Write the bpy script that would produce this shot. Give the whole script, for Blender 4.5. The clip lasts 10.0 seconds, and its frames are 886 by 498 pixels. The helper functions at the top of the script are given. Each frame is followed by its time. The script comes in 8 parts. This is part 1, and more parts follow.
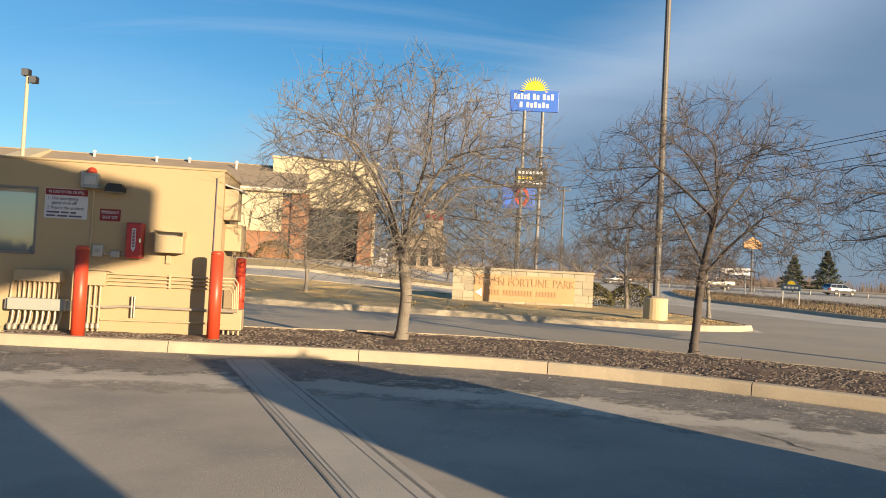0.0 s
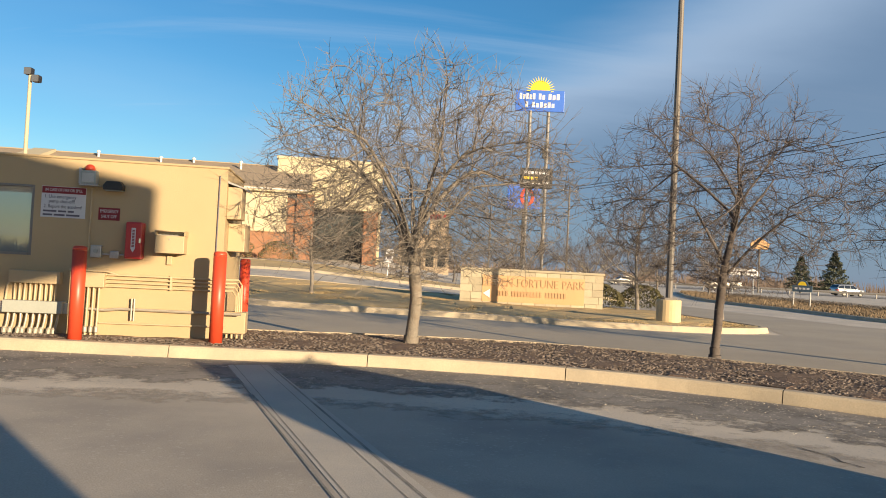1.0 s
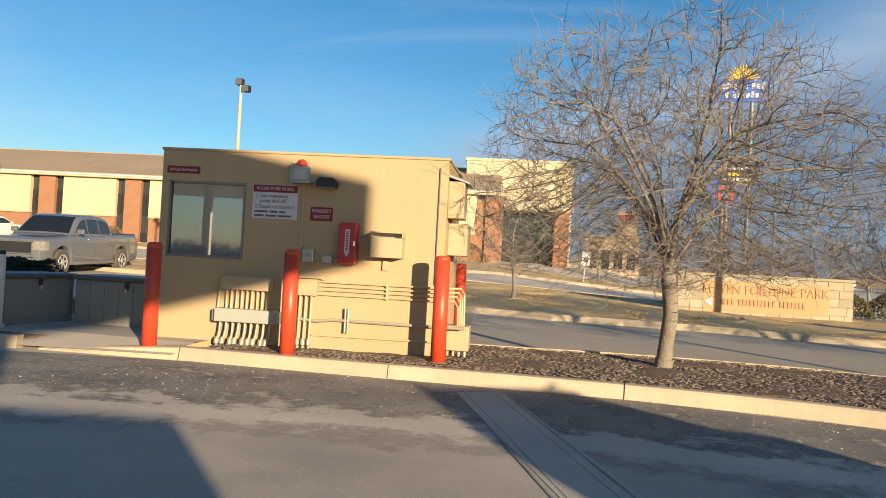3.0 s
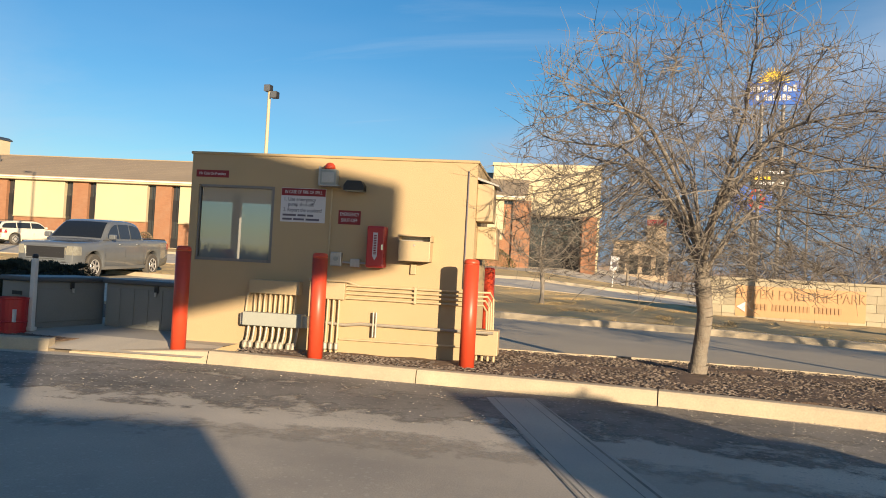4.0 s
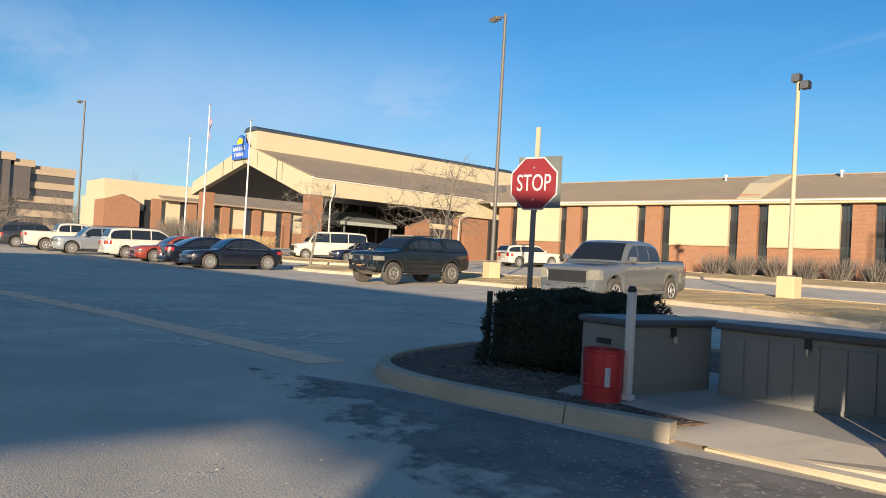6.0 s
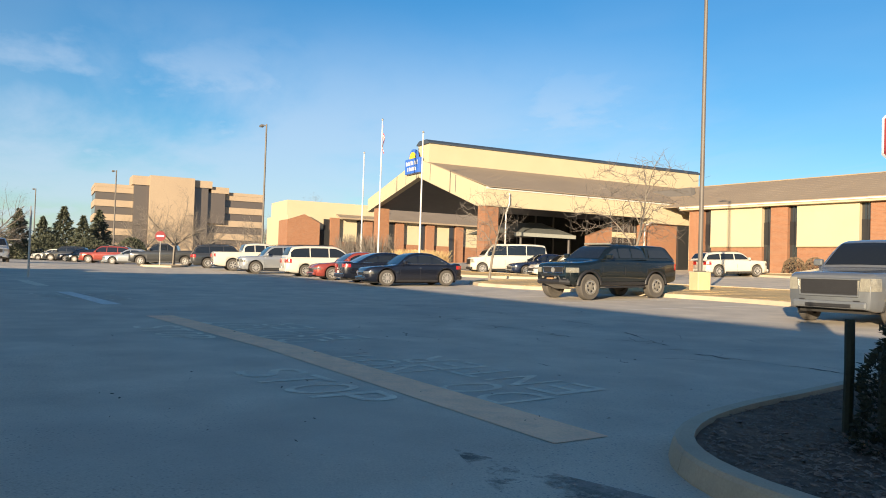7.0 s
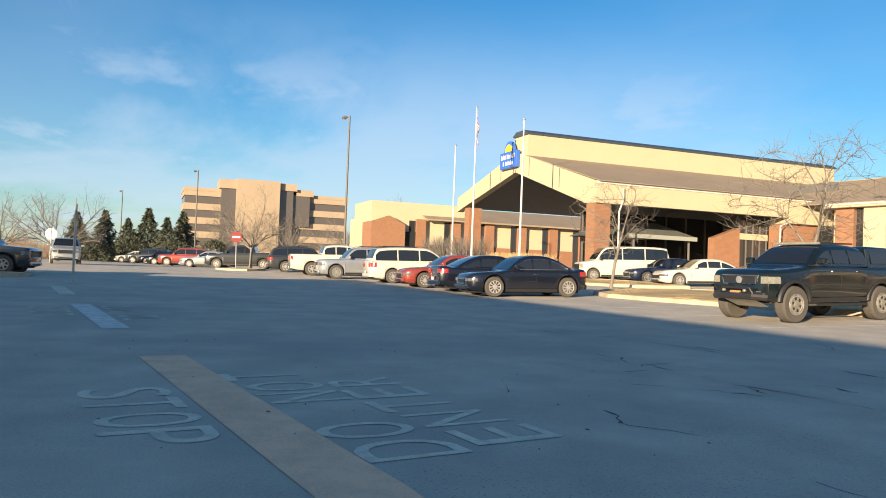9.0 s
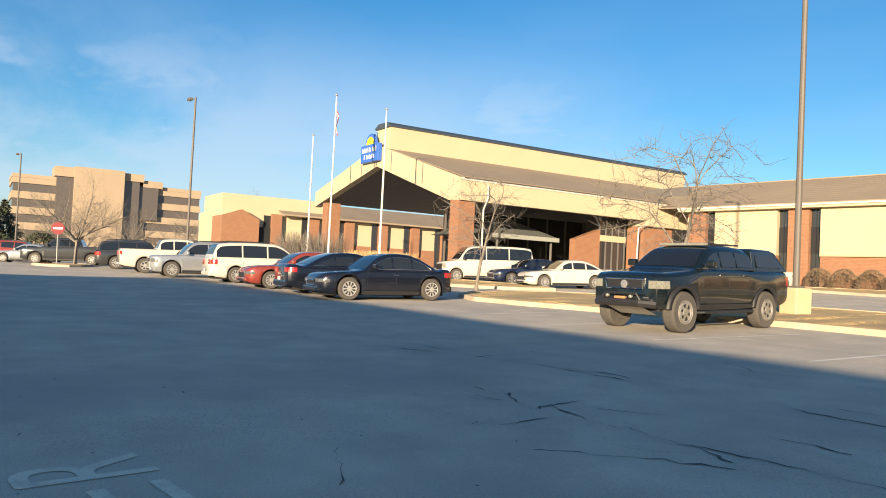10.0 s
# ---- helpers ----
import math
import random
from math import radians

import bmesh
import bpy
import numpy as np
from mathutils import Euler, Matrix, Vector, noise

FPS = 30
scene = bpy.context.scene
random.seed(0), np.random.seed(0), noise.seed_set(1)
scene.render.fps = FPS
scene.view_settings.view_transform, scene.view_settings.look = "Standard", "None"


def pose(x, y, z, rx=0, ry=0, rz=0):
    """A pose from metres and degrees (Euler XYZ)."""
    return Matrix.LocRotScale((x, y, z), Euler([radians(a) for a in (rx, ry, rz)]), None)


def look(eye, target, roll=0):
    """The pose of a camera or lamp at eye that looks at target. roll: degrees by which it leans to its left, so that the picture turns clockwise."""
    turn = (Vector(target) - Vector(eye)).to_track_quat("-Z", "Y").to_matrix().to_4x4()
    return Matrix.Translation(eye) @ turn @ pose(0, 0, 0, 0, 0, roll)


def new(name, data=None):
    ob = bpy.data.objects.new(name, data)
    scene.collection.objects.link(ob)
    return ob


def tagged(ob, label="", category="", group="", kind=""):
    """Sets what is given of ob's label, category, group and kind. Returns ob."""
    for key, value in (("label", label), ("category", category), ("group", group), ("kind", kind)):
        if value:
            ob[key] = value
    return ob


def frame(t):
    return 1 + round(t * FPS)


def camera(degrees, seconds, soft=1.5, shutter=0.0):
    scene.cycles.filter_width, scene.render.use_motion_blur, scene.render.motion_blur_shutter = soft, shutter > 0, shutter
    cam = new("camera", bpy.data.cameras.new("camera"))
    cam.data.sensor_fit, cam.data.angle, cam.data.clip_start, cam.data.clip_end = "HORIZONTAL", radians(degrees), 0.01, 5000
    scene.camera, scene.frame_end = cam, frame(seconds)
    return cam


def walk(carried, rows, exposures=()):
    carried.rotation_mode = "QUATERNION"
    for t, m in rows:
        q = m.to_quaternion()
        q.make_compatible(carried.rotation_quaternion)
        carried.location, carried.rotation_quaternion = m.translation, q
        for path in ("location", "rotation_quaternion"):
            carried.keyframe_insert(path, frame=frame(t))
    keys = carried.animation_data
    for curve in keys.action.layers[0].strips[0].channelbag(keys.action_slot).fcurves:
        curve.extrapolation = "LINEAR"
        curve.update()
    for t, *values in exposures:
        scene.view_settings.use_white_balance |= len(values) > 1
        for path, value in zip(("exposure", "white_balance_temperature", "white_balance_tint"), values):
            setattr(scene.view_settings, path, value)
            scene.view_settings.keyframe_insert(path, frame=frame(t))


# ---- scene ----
cam = camera(61.0, 10.0, soft=0.95)
PATH = [
    (0, (0.687, 2.757, 1.255), (0.736, 4.756, 1.31), 2.9),
    (0.5, (0.673, 2.899, 1.259), (0.719, 4.898, 1.313), 2.9),
    (1, (0.597, 3.187, 1.258), (0.634, 5.186, 1.314), 2.9),
    (1.5, (0.407, 3.713, 1.253), (0.361, 5.712, 1.309), 2.8),
    (2, (0.109, 4.302, 1.248), (-0.102, 6.29, 1.298), 2.9),
    (2.5, (-0.163, 4.705, 1.248), (-0.519, 6.673, 1.293), 2.9),
    (2.7, (-0.24, 4.79, 1.274), (-0.639, 6.75, 1.313), 3.0),
    (3.8, (-0.326, 4.905, 1.276), (-0.81, 6.845, 1.318), 3.1),
    (4, (-0.336, 4.941, 1.253), (-0.843, 6.875, 1.3), 3.1),
    (4.5, (-0.61, 5.26, 1.263), (-1.262, 7.151, 1.312), 3.0),
    (5, (-1.35, 5.892, 1.251), (-2.311, 7.645, 1.291), 3.3),
    (5.5, (-2.454, 6.65, 1.253), (-3.739, 8.182, 1.287), 3.2),
    (6, (-3.966, 7.456, 1.248), (-5.483, 8.759, 1.283), 3.2),
    (6.2, (-4.554, 7.712, 1.252), (-6.141, 8.929, 1.288), 2.9),
    (7.3, (-8.146, 9.03, 1.198), (-9.955, 9.881, 1.248), 1.6),
    (7.5, (-8.851, 9.153, 1.232), (-10.681, 9.959, 1.279), 1.5),
    (8, (-10.321, 9.559, 1.256), (-12.173, 10.312, 1.304), 1.4),
    (8.5, (-11.93, 10.02, 1.229), (-13.79, 10.753, 1.278), 1.8),
    (9, (-13.522, 10.568, 1.226), (-15.381, 11.303, 1.28), 2.2),
    (9.5, (-14.868, 11.318, 1.255), (-16.69, 12.143, 1.313), 2.5),
    (10, (-16.202, 12.062, 1.267), (-17.896, 13.124, 1.334), 2.8),
]
walk(cam, [(t, look(eye, target, roll)) for t, eye, target, roll in PATH],
     [(0, 1.11, 6800, 10), (2.7, 1.08, 6780, 10), (4.5, 1.01, 6550, 10), (6.0, 0.96, 6050, 10), (7.3, 1.19, 6560, 10), (10, 1.21, 6560, 10)])

# ---- light ----
SUN_EL, SUN_AZ = 10.0, 140.5          # degrees; azimuth from +y towards +x
sun_data = bpy.data.lights.new("sun", "SUN")
sun_data.energy, sun_data.angle, sun_data.color = 5.0, radians(0.5), (1.0, 0.79, 0.53)
sun = new("sun", sun_data)
sx, sy, sz = (math.sin(radians(SUN_AZ)) * math.cos(radians(SUN_EL)), math.cos(radians(SUN_AZ)) * math.cos(radians(SUN_EL)), math.sin(radians(SUN_EL)))
sun.matrix_basis = look((sx * 60, sy * 60, sz * 60), (0, 0, 0))

world = bpy.data.worlds.new("world")
scene.world = world
world.use_nodes = True
wn, wl = world.node_tree.nodes, world.node_tree.links
wn.clear()


def wnode(kind, **values):
    n = wn.new(kind)
    for k, v in values.items():
        n.inputs[k].default_value = v
    return n


sky = wn.new("ShaderNodeTexSky")
sky.sky_type, sky.sun_disc = "NISHITA", False
sky.sun_elevation, sky.sun_rotation = radians(SUN_EL), radians(SUN_AZ)
sky.air_density, sky.dust_density, sky.ozone_density = 1.0, 0.4, 3.2
coord = wn.new("ShaderNodeTexCoord")
split = wn.new("ShaderNodeSeparateXYZ")
wl.new(coord.outputs["Generated"], split.inputs[0])
# clouds: direction divided by its height, as on a flat layer
def wmath(op, a, b=None):
    n = wn.new("ShaderNodeMath")
    n.operation = op
    for i, v in enumerate((a, b)):
        if v is None:
            continue
        if isinstance(v, (int, float)):
            n.inputs[i].default_value = v
        else:
            wl.new(v, n.inputs[i])
    return n.outputs[0]


def wrange(v, lo, hi, a=0.0, b=1.0):
    n = wn.new("ShaderNodeMapRange")
    n.interpolation_type = "SMOOTHSTEP"
    for k, x in (("From Min", lo), ("From Max", hi), ("To Min", a), ("To Max", b)):
        n.inputs[k].default_value = x
    wl.new(v, n.inputs["Value"])
    return n.outputs[0]


def wnoise(vec, turn_deg, scale, size, detail, rough, warp=0.0):
    mp = wn.new("ShaderNodeMapping")
    mp.inputs["Rotation"].default_value, mp.inputs["Scale"].default_value = (0, 0, radians(turn_deg)), scale
    wl.new(vec, mp.inputs["Vector"])
    t = wnode("ShaderNodeTexNoise", Scale=size, Detail=detail, Roughness=rough, Distortion=warp)
    wl.new(mp.outputs[0], t.inputs["Vector"])
    return t.outputs["Fac"]


DX, DY, DZ = split.outputs["X"], split.outputs["Y"], split.outputs["Z"]
lift = wmath("ADD", wmath("MAXIMUM", DZ, 0.0), 0.14)
join = wn.new("ShaderNodeCombineXYZ")
wl.new(wmath("DIVIDE", DX, lift), join.inputs[0]); wl.new(wmath("DIVIDE", DY, lift), join.inputs[1])
layer = join.outputs[0]
# thin high streaks everywhere
streak = wrange(wnoise(layer, -52, (0.35, 1.5, 1.0), 1.15, 9.0, 0.60, 0.5), 0.50, 0.86, 0.0, 0.75)
haze = wrange(wnoise(layer, -40, (0.5, 0.8, 1.0), 0.5, 5.0, 0.5, 0.2), 0.42, 0.70, 0.0, 0.30)
# small puffs low in the west
puff = wmath("MULTIPLY", wrange(wnoise(layer, 10, (0.55, 0.75, 1.0), 1.7, 9.0, 0.58, 0.2), 0.49, 0.66), wmath("MULTIPLY", wrange(DX, -0.45, -0.85), wrange(DZ, 0.34, 0.16)))
# a broad grey bank in the north-east, bright along its upper edge
edge = wmath("SUBTRACT", wmath("ADD", wmath("MULTIPLY", DX, 0.42), wmath("ADD", 0.145, wmath("MULTIPLY", wnoise(layer, -35, (0.4, 1.0, 1.0), 0.8, 7.0, 0.55, 0.4), 0.26))), DZ)
side_ = wmath("MULTIPLY", wrange(DX, -0.42, -0.08), wrange(DY, -0.2, 0.3))
inside_bank = wmath("MULTIPLY", wrange(edge, -0.02, 0.10), side_)
depth = wrange(edge, 0.04, 0.22)
clump = wrange(wnoise(layer, 15, (0.55, 0.8, 1.0), 1.0, 9.0, 0.58, 0.3), 0.33, 0.60, 0.0, 0.9)
west = wmath("MULTIPLY", wmath("MAXIMUM", wmath("MULTIPLY", clump, wrange(DZ, 0.36, 0.15)), wrange(DZ, 0.15, 0.0, 0.0, 0.25)), wrange(DX, -0.45, -0.92))
thin_cover = wmath("MULTIPLY", wmath("MAXIMUM", wmath("MAXIMUM", streak, haze), wmath("MAXIMUM", puff, west)), 0.62)
pale = wn.new("ShaderNodeMixRGB")
pale.inputs[2].default_value = (3.55, 4.25, 5.2, 1)
deep_blue = wn.new("ShaderNodeHueSaturation")
deep_blue.inputs["Saturation"].default_value = 1.25
wl.new(sky.outputs[0], deep_blue.inputs["Color"])
wl.new(thin_cover, pale.inputs[0]); wl.new(deep_blue.outputs[0], pale.inputs[1])
bank_color = wn.new("ShaderNodeMixRGB")
bank_color.inputs[1].default_value, bank_color.inputs[2].default_value = (2.4, 3.2, 4.4, 1), (1.08, 1.64, 2.55, 1)
wl.new(depth, bank_color.inputs[0])
mixed = wn.new("ShaderNodeMixRGB")
wl.new(wmath("MULTIPLY", inside_bank, 0.86), mixed.inputs[0]); wl.new(pale.outputs[0], mixed.inputs[1]); wl.new(bank_color.outputs[0], mixed.inputs[2])
back = wnode("ShaderNodeBackground", Strength=0.080)
wout = wn.new("ShaderNodeOutputWorld")
wl.new(mixed.outputs[0], back.inputs["Color"]); wl.new(back.outputs[0], wout.inputs[0])

# ---- materials ----


def mat(name, color, rough=0.6, metal=0.0, var=0.12, big=1.5, fine=40.0, bump=0.0, tint=None, tint_amount=0.0, tint_scale=0.6, coat=0.0, spread=0.0, spec=0.5, speck=None):
    """A surface with variation at two scales, an optional stain colour, and fine relief."""
    m = bpy.data.materials.new(name)
    m.use_nodes = True
    n, l = m.node_tree.nodes, m.node_tree.links
    b = n["Principled BSDF"]
    b.inputs["Roughness"].default_value, b.inputs["Metallic"].default_value = rough, metal
    b.inputs["Specular IOR Level"].default_value = spec
    if coat:
        b.inputs["Coat Weight"].default_value, b.inputs["Coat Roughness"].default_value = coat, 0.04
    c = n.new("ShaderNodeTexCoord")
    n1, n2 = n.new("ShaderNodeTexNoise"), n.new("ShaderNodeTexNoise")
    n1.inputs["Scale"].default_value, n1.inputs["Detail"].default_value = big, 4
    n2.inputs["Scale"].default_value, n2.inputs["Detail"].default_value = fine, 3
    for t in (n1, n2):
        l.new(c.outputs["Object"], t.inputs["Vector"])
    add = n.new("ShaderNodeMath"); add.operation = "ADD"
    l.new(n1.outputs["Fac"], add.inputs[0]); l.new(n2.outputs["Fac"], add.inputs[1])
    rng = n.new("ShaderNodeMapRange")
    rng.inputs["From Min"].default_value, rng.inputs["From Max"].default_value = 0.6, 1.4
    rng.inputs["To Min"].default_value, rng.inputs["To Max"].default_value = 1 - var, 1 + var
    l.new(add.outputs[0], rng.inputs["Value"])
    hsv = n.new("ShaderNodeHueSaturation")
    hsv.inputs["Color"].default_value = (*color, 1)
    l.new(rng.outputs[0], hsv.inputs["Value"])
    out = hsv.outputs[0]
    if spread:
        info, vary = n.new("ShaderNodeObjectInfo"), n.new("ShaderNodeMapRange")
        vary.inputs["To Min"].default_value, vary.inputs["To Max"].default_value = 1 - spread, 1 + spread
        l.new(info.outputs["Random"], vary.inputs["Value"])
        h2 = n.new("ShaderNodeHueSaturation")
        l.new(out, h2.inputs["Color"]); l.new(vary.outputs[0], h2.inputs["Value"])
        out = h2.outputs[0]
    if tint:
        n3 = n.new("ShaderNodeTexNoise")
        n3.inputs["Scale"].default_value, n3.inputs["Detail"].default_value, n3.inputs["Roughness"].default_value = tint_scale, 6, 0.6
        l.new(c.outputs["Object"], n3.inputs["Vector"])
        cut = n.new("ShaderNodeMapRange")
        cut.inputs["From Min"].default_value, cut.inputs["From Max"].default_value = 0.46, 0.68
        cut.inputs["To Max"].default_value = tint_amount
        l.new(n3.outputs["Fac"], cut.inputs["Value"])
        mix = n.new("ShaderNodeMixRGB")
        mix.inputs[2].default_value = (*tint, 1)
        l.new(cut.outputs[0], mix.inputs[0]); l.new(out, mix.inputs[1])
        out = mix.outputs[0]
    if speck:
        c2, size, keep = speck
        n4, n5 = n.new("ShaderNodeTexVoronoi"), n.new("ShaderNodeTexNoise")
        n4.inputs["Scale"].default_value, n5.inputs["Scale"].default_value = size, size * 0.02
        for t in (n4, n5):
            l.new(c.outputs["Object"], t.inputs["Vector"])
        dot, some, both = n.new("ShaderNodeMath"), n.new("ShaderNodeMapRange"), n.new("ShaderNodeMath")
        dot.operation, both.operation = "LESS_THAN", "MULTIPLY"
        dot.inputs[1].default_value = 0.22
        some.inputs["From Min"].default_value, some.inputs["From Max"].default_value, some.inputs["To Max"].default_value = 0.35, 0.65, keep
        l.new(n4.outputs["Distance"], dot.inputs[0]); l.new(n5.outputs["Fac"], some.inputs["Value"])
        l.new(dot.outputs[0], both.inputs[0]); l.new(some.outputs[0], both.inputs[1])
        mx = n.new("ShaderNodeMixRGB")
        mx.inputs[2].default_value = (*c2, 1)
        l.new(both.outputs[0], mx.inputs[0]); l.new(out, mx.inputs[1])
        out = mx.outputs[0]
    l.new(out, b.inputs["Base Color"])
    if bump:
        bp = n.new("ShaderNodeBump")
        bp.inputs["Strength"].default_value, bp.inputs["Distance"].default_value = bump, 0.02
        l.new(n2.outputs["Fac"], bp.inputs["Height"]); l.new(bp.outputs[0], b.inputs["Normal"])
    return m


def worn_rim(m, bite=1.5, size=2.2):
    """Breaks a thin layer up towards its rim, by the mesh's own "rim" values and noise."""
    n, l = m.node_tree.nodes, m.node_tree.links
    b, out = n["Principled BSDF"], n["Material Output"]
    rim, c, t = n.new("ShaderNodeAttribute"), n.new("ShaderNodeTexCoord"), n.new("ShaderNodeTexNoise")
    rim.attribute_name = "rim"
    t.inputs["Scale"].default_value, t.inputs["Detail"].default_value, t.inputs["Roughness"].default_value = size, 9, 0.68
    l.new(c.outputs["Object"], t.inputs["Vector"])
    cut = n.new("ShaderNodeMapRange")
    cut.inputs["From Min"].default_value, cut.inputs["From Max"].default_value = 0.30, 0.70
    cut.inputs["To Min"].default_value, cut.inputs["To Max"].default_value = -bite / 2, bite / 2
    l.new(t.outputs["Fac"], cut.inputs["Value"])
    add = n.new("ShaderNodeMath"); add.operation = "ADD"
    l.new(rim.outputs["Fac"], add.inputs[0]); l.new(cut.outputs[0], add.inputs[1])
    soft = n.new("ShaderNodeMapRange")
    soft.inputs["From Min"].default_value, soft.inputs["From Max"].default_value = 0.15, 0.75
    l.new(add.outputs[0], soft.inputs["Value"])
    clear, mix = n.new("ShaderNodeBsdfTransparent"), n.new("ShaderNodeMixShader")
    l.new(soft.outputs[0], mix.inputs[0]); l.new(clear.outputs[0], mix.inputs[1]); l.new(b.outputs[0], mix.inputs[2])
    l.new(mix.outputs[0], out.inputs["Surface"])


def brick_mat(name, c1, c2, mortar, scale):
    m = mat(name, c1, 0.85)
    n, l = m.node_tree.nodes, m.node_tree.links
    b = n["Principled BSDF"]
    geo = n.new("ShaderNodeNewGeometry")
    c = n.new("ShaderNodeTexCoord")
    sep, s2 = n.new("ShaderNodeSeparateXYZ"), n.new("ShaderNodeCombineXYZ")
    l.new(c.outputs["Object"], sep.inputs[0])
    ad = n.new("ShaderNodeMath"); ad.operation = "ADD"
    l.new(sep.outputs["X"], ad.inputs[0]); l.new(sep.outputs["Y"], ad.inputs[1])
    l.new(ad.outputs[0], s2.inputs[0]); l.new(sep.outputs["Z"], s2.inputs[1])
    t = n.new("ShaderNodeTexBrick")
    t.inputs["Color1"].default_value, t.inputs["Color2"].default_value, t.inputs["Mortar"].default_value = (*c1, 1), (*c2, 1), (*mortar, 1)
    t.inputs["Scale"].default_value, t.inputs["Mortar Size"].default_value = scale, 0.012
    t.inputs["Brick Width"].default_value, t.inputs["Row Height"].default_value = 0.5, 0.17
    l.new(s2.outputs[0], t.inputs["Vector"])
    l.new(t.outputs["Color"], b.inputs["Base Color"])
    return m


def pane_mat(name, gloss, sky_film=0.0):
    """Thin glass: see-through, with mirror gloss by angle and a pale film for reflected sky."""
    m = bpy.data.materials.new(name)
    m.use_nodes = True
    n, l = m.node_tree.nodes, m.node_tree.links
    n.clear()
    clear, shine, mix, out = n.new("ShaderNodeBsdfTransparent"), n.new("ShaderNodeBsdfGlossy"), n.new("ShaderNodeMixShader"), n.new("ShaderNodeOutputMaterial")
    clear.inputs["Color"].default_value = (0.32, 0.41, 0.41, 1)
    shine.inputs["Roughness"].default_value = 0.01
    fres = n.new("ShaderNodeFresnel")
    fres.inputs["IOR"].default_value = gloss
    # pale teal diffuse layer, painted in place of the sky's reflection
    film, blend = n.new("ShaderNodeBsdfDiffuse"), n.new("ShaderNodeMixShader")
    film.inputs["Color"].default_value, blend.inputs[0].default_value = (0.50, 0.60, 0.60, 1), sky_film
    l.new(clear.outputs[0], blend.inputs[1]); l.new(film.outputs[0], blend.inputs[2])
    l.new(fres.outputs[0], mix.inputs[0]); l.new(blend.outputs[0], mix.inputs[1]); l.new(shine.outputs[0], mix.inputs[2])
    l.new(mix.outputs[0], out.inputs[0])
    return m


def glass_mat(name, tint, rough=0.03):
    """Dark reflecting window glass."""
    m = bpy.data.materials.new(name)
    m.use_nodes = True
    b = m.node_tree.nodes["Principled BSDF"]
    b.inputs["Base Color"].default_value = (*tint, 1)
    b.inputs["Roughness"].default_value = rough
    b.inputs["Specular IOR Level"].default_value = 0.9
    return m


M_ASPHALT = mat("asphalt", (0.55, 0.482, 0.386), 0.9, var=0.28, big=1.1, fine=75, bump=0.24, tint=(0.40, 0.367, 0.312), tint_amount=0.75, tint_scale=0.35, speck=((0.26, 0.25, 0.235), 26, 0.75))
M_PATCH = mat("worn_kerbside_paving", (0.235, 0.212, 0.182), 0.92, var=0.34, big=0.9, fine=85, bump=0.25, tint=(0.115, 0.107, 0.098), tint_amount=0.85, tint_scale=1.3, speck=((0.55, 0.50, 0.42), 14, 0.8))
M_CONCRETE = mat("concrete_apron", (0.405, 0.355, 0.285), 0.88, var=0.20, big=0.7, fine=85, bump=0.15, tint=(0.275, 0.247, 0.21), tint_amount=0.85, tint_scale=0.6, speck=((0.55, 0.50, 0.42), 16, 0.5))
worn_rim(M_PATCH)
worn_rim(M_CONCRETE, 0.9)
M_ROAD = mat("road_asphalt", (0.32, 0.29, 0.25), 0.9, var=0.14, big=0.4, fine=70, bump=0.25, tint=(0.21, 0.195, 0.175), tint_amount=0.5, tint_scale=0.3)
M_KERB = mat("kerb_concrete", (0.45, 0.375, 0.27), 0.85, var=0.16, big=1.5, fine=60, bump=0.10, tint=(0.30, 0.26, 0.2), tint_amount=0.55, tint_scale=1.4)
M_LANE = mat("tan_lane_concrete", (0.39, 0.335, 0.255), 0.9, var=0.16, big=0.4, fine=60, bump=0.25, tint=(0.31, 0.275, 0.225), tint_amount=0.7, tint_scale=0.25)
M_PAD = mat("pad_concrete", (0.42, 0.375, 0.31), 0.85, var=0.12, big=1.0, fine=60, bump=0.08, tint=(0.25, 0.23, 0.2), tint_amount=0.4)
M_GRIT = mat("pale_grit", (0.40, 0.36, 0.30), 0.9, var=0.3, big=8, fine=60)
M_MULCH = mat("mulch", (0.15, 0.098, 0.066), 0.95, var=0.45, big=3, fine=70, bump=0.8, tint=(0.035, 0.024, 0.018), tint_amount=0.7, tint_scale=9)
M_CHIP = mat("wood_chip", (0.170, 0.136, 0.112), 0.9, var=0.4, big=6, fine=60)
M_GRASS = mat("dry_grass", (0.50, 0.355, 0.17), 0.95, var=0.3, big=0.8, fine=30, bump=0.5, tint=(0.36, 0.30, 0.15), tint_amount=0.7, tint_scale=0.6)
M_BRUSH = mat("verge_brush", (0.17, 0.125, 0.08), 0.9, var=0.4, big=0.7, fine=12)
M_BLADE = mat("grass_blade", (0.43, 0.315, 0.16), 0.9, var=0.4, big=0.7, fine=12)
M_STUCCO = mat("stucco", (0.400, 0.302, 0.177), 0.85, var=0.06, big=0.8, fine=120, bump=0.25, tint=(0.37, 0.275, 0.155), tint_amount=0.35, tint_scale=1.1)
M_STUCCO_TRIM = mat("painted_metal_tan", (0.400, 0.307, 0.186), 0.55, var=0.07, big=3, fine=60)
M_RED = mat("red_plastic_sleeve", (0.521, 0.058, 0.024), 0.42, var=0.08, big=2, fine=30, tint=(0.44, 0.05, 0.025), tint_amount=0.4)
M_REDBOX = mat("red_cabinet", (0.42, 0.03, 0.035), 0.35, var=0.08)
M_SIGNRED = mat("sign_red", (0.20, 0.014, 0.02), 0.6, var=0.06)
M_SIGNWHITE = mat("sign_white", (0.52, 0.52, 0.54), 0.5, var=0.04)
M_TEXT_DARK = mat("sign_ink", (0.10, 0.09, 0.12), 0.6, var=0.05)
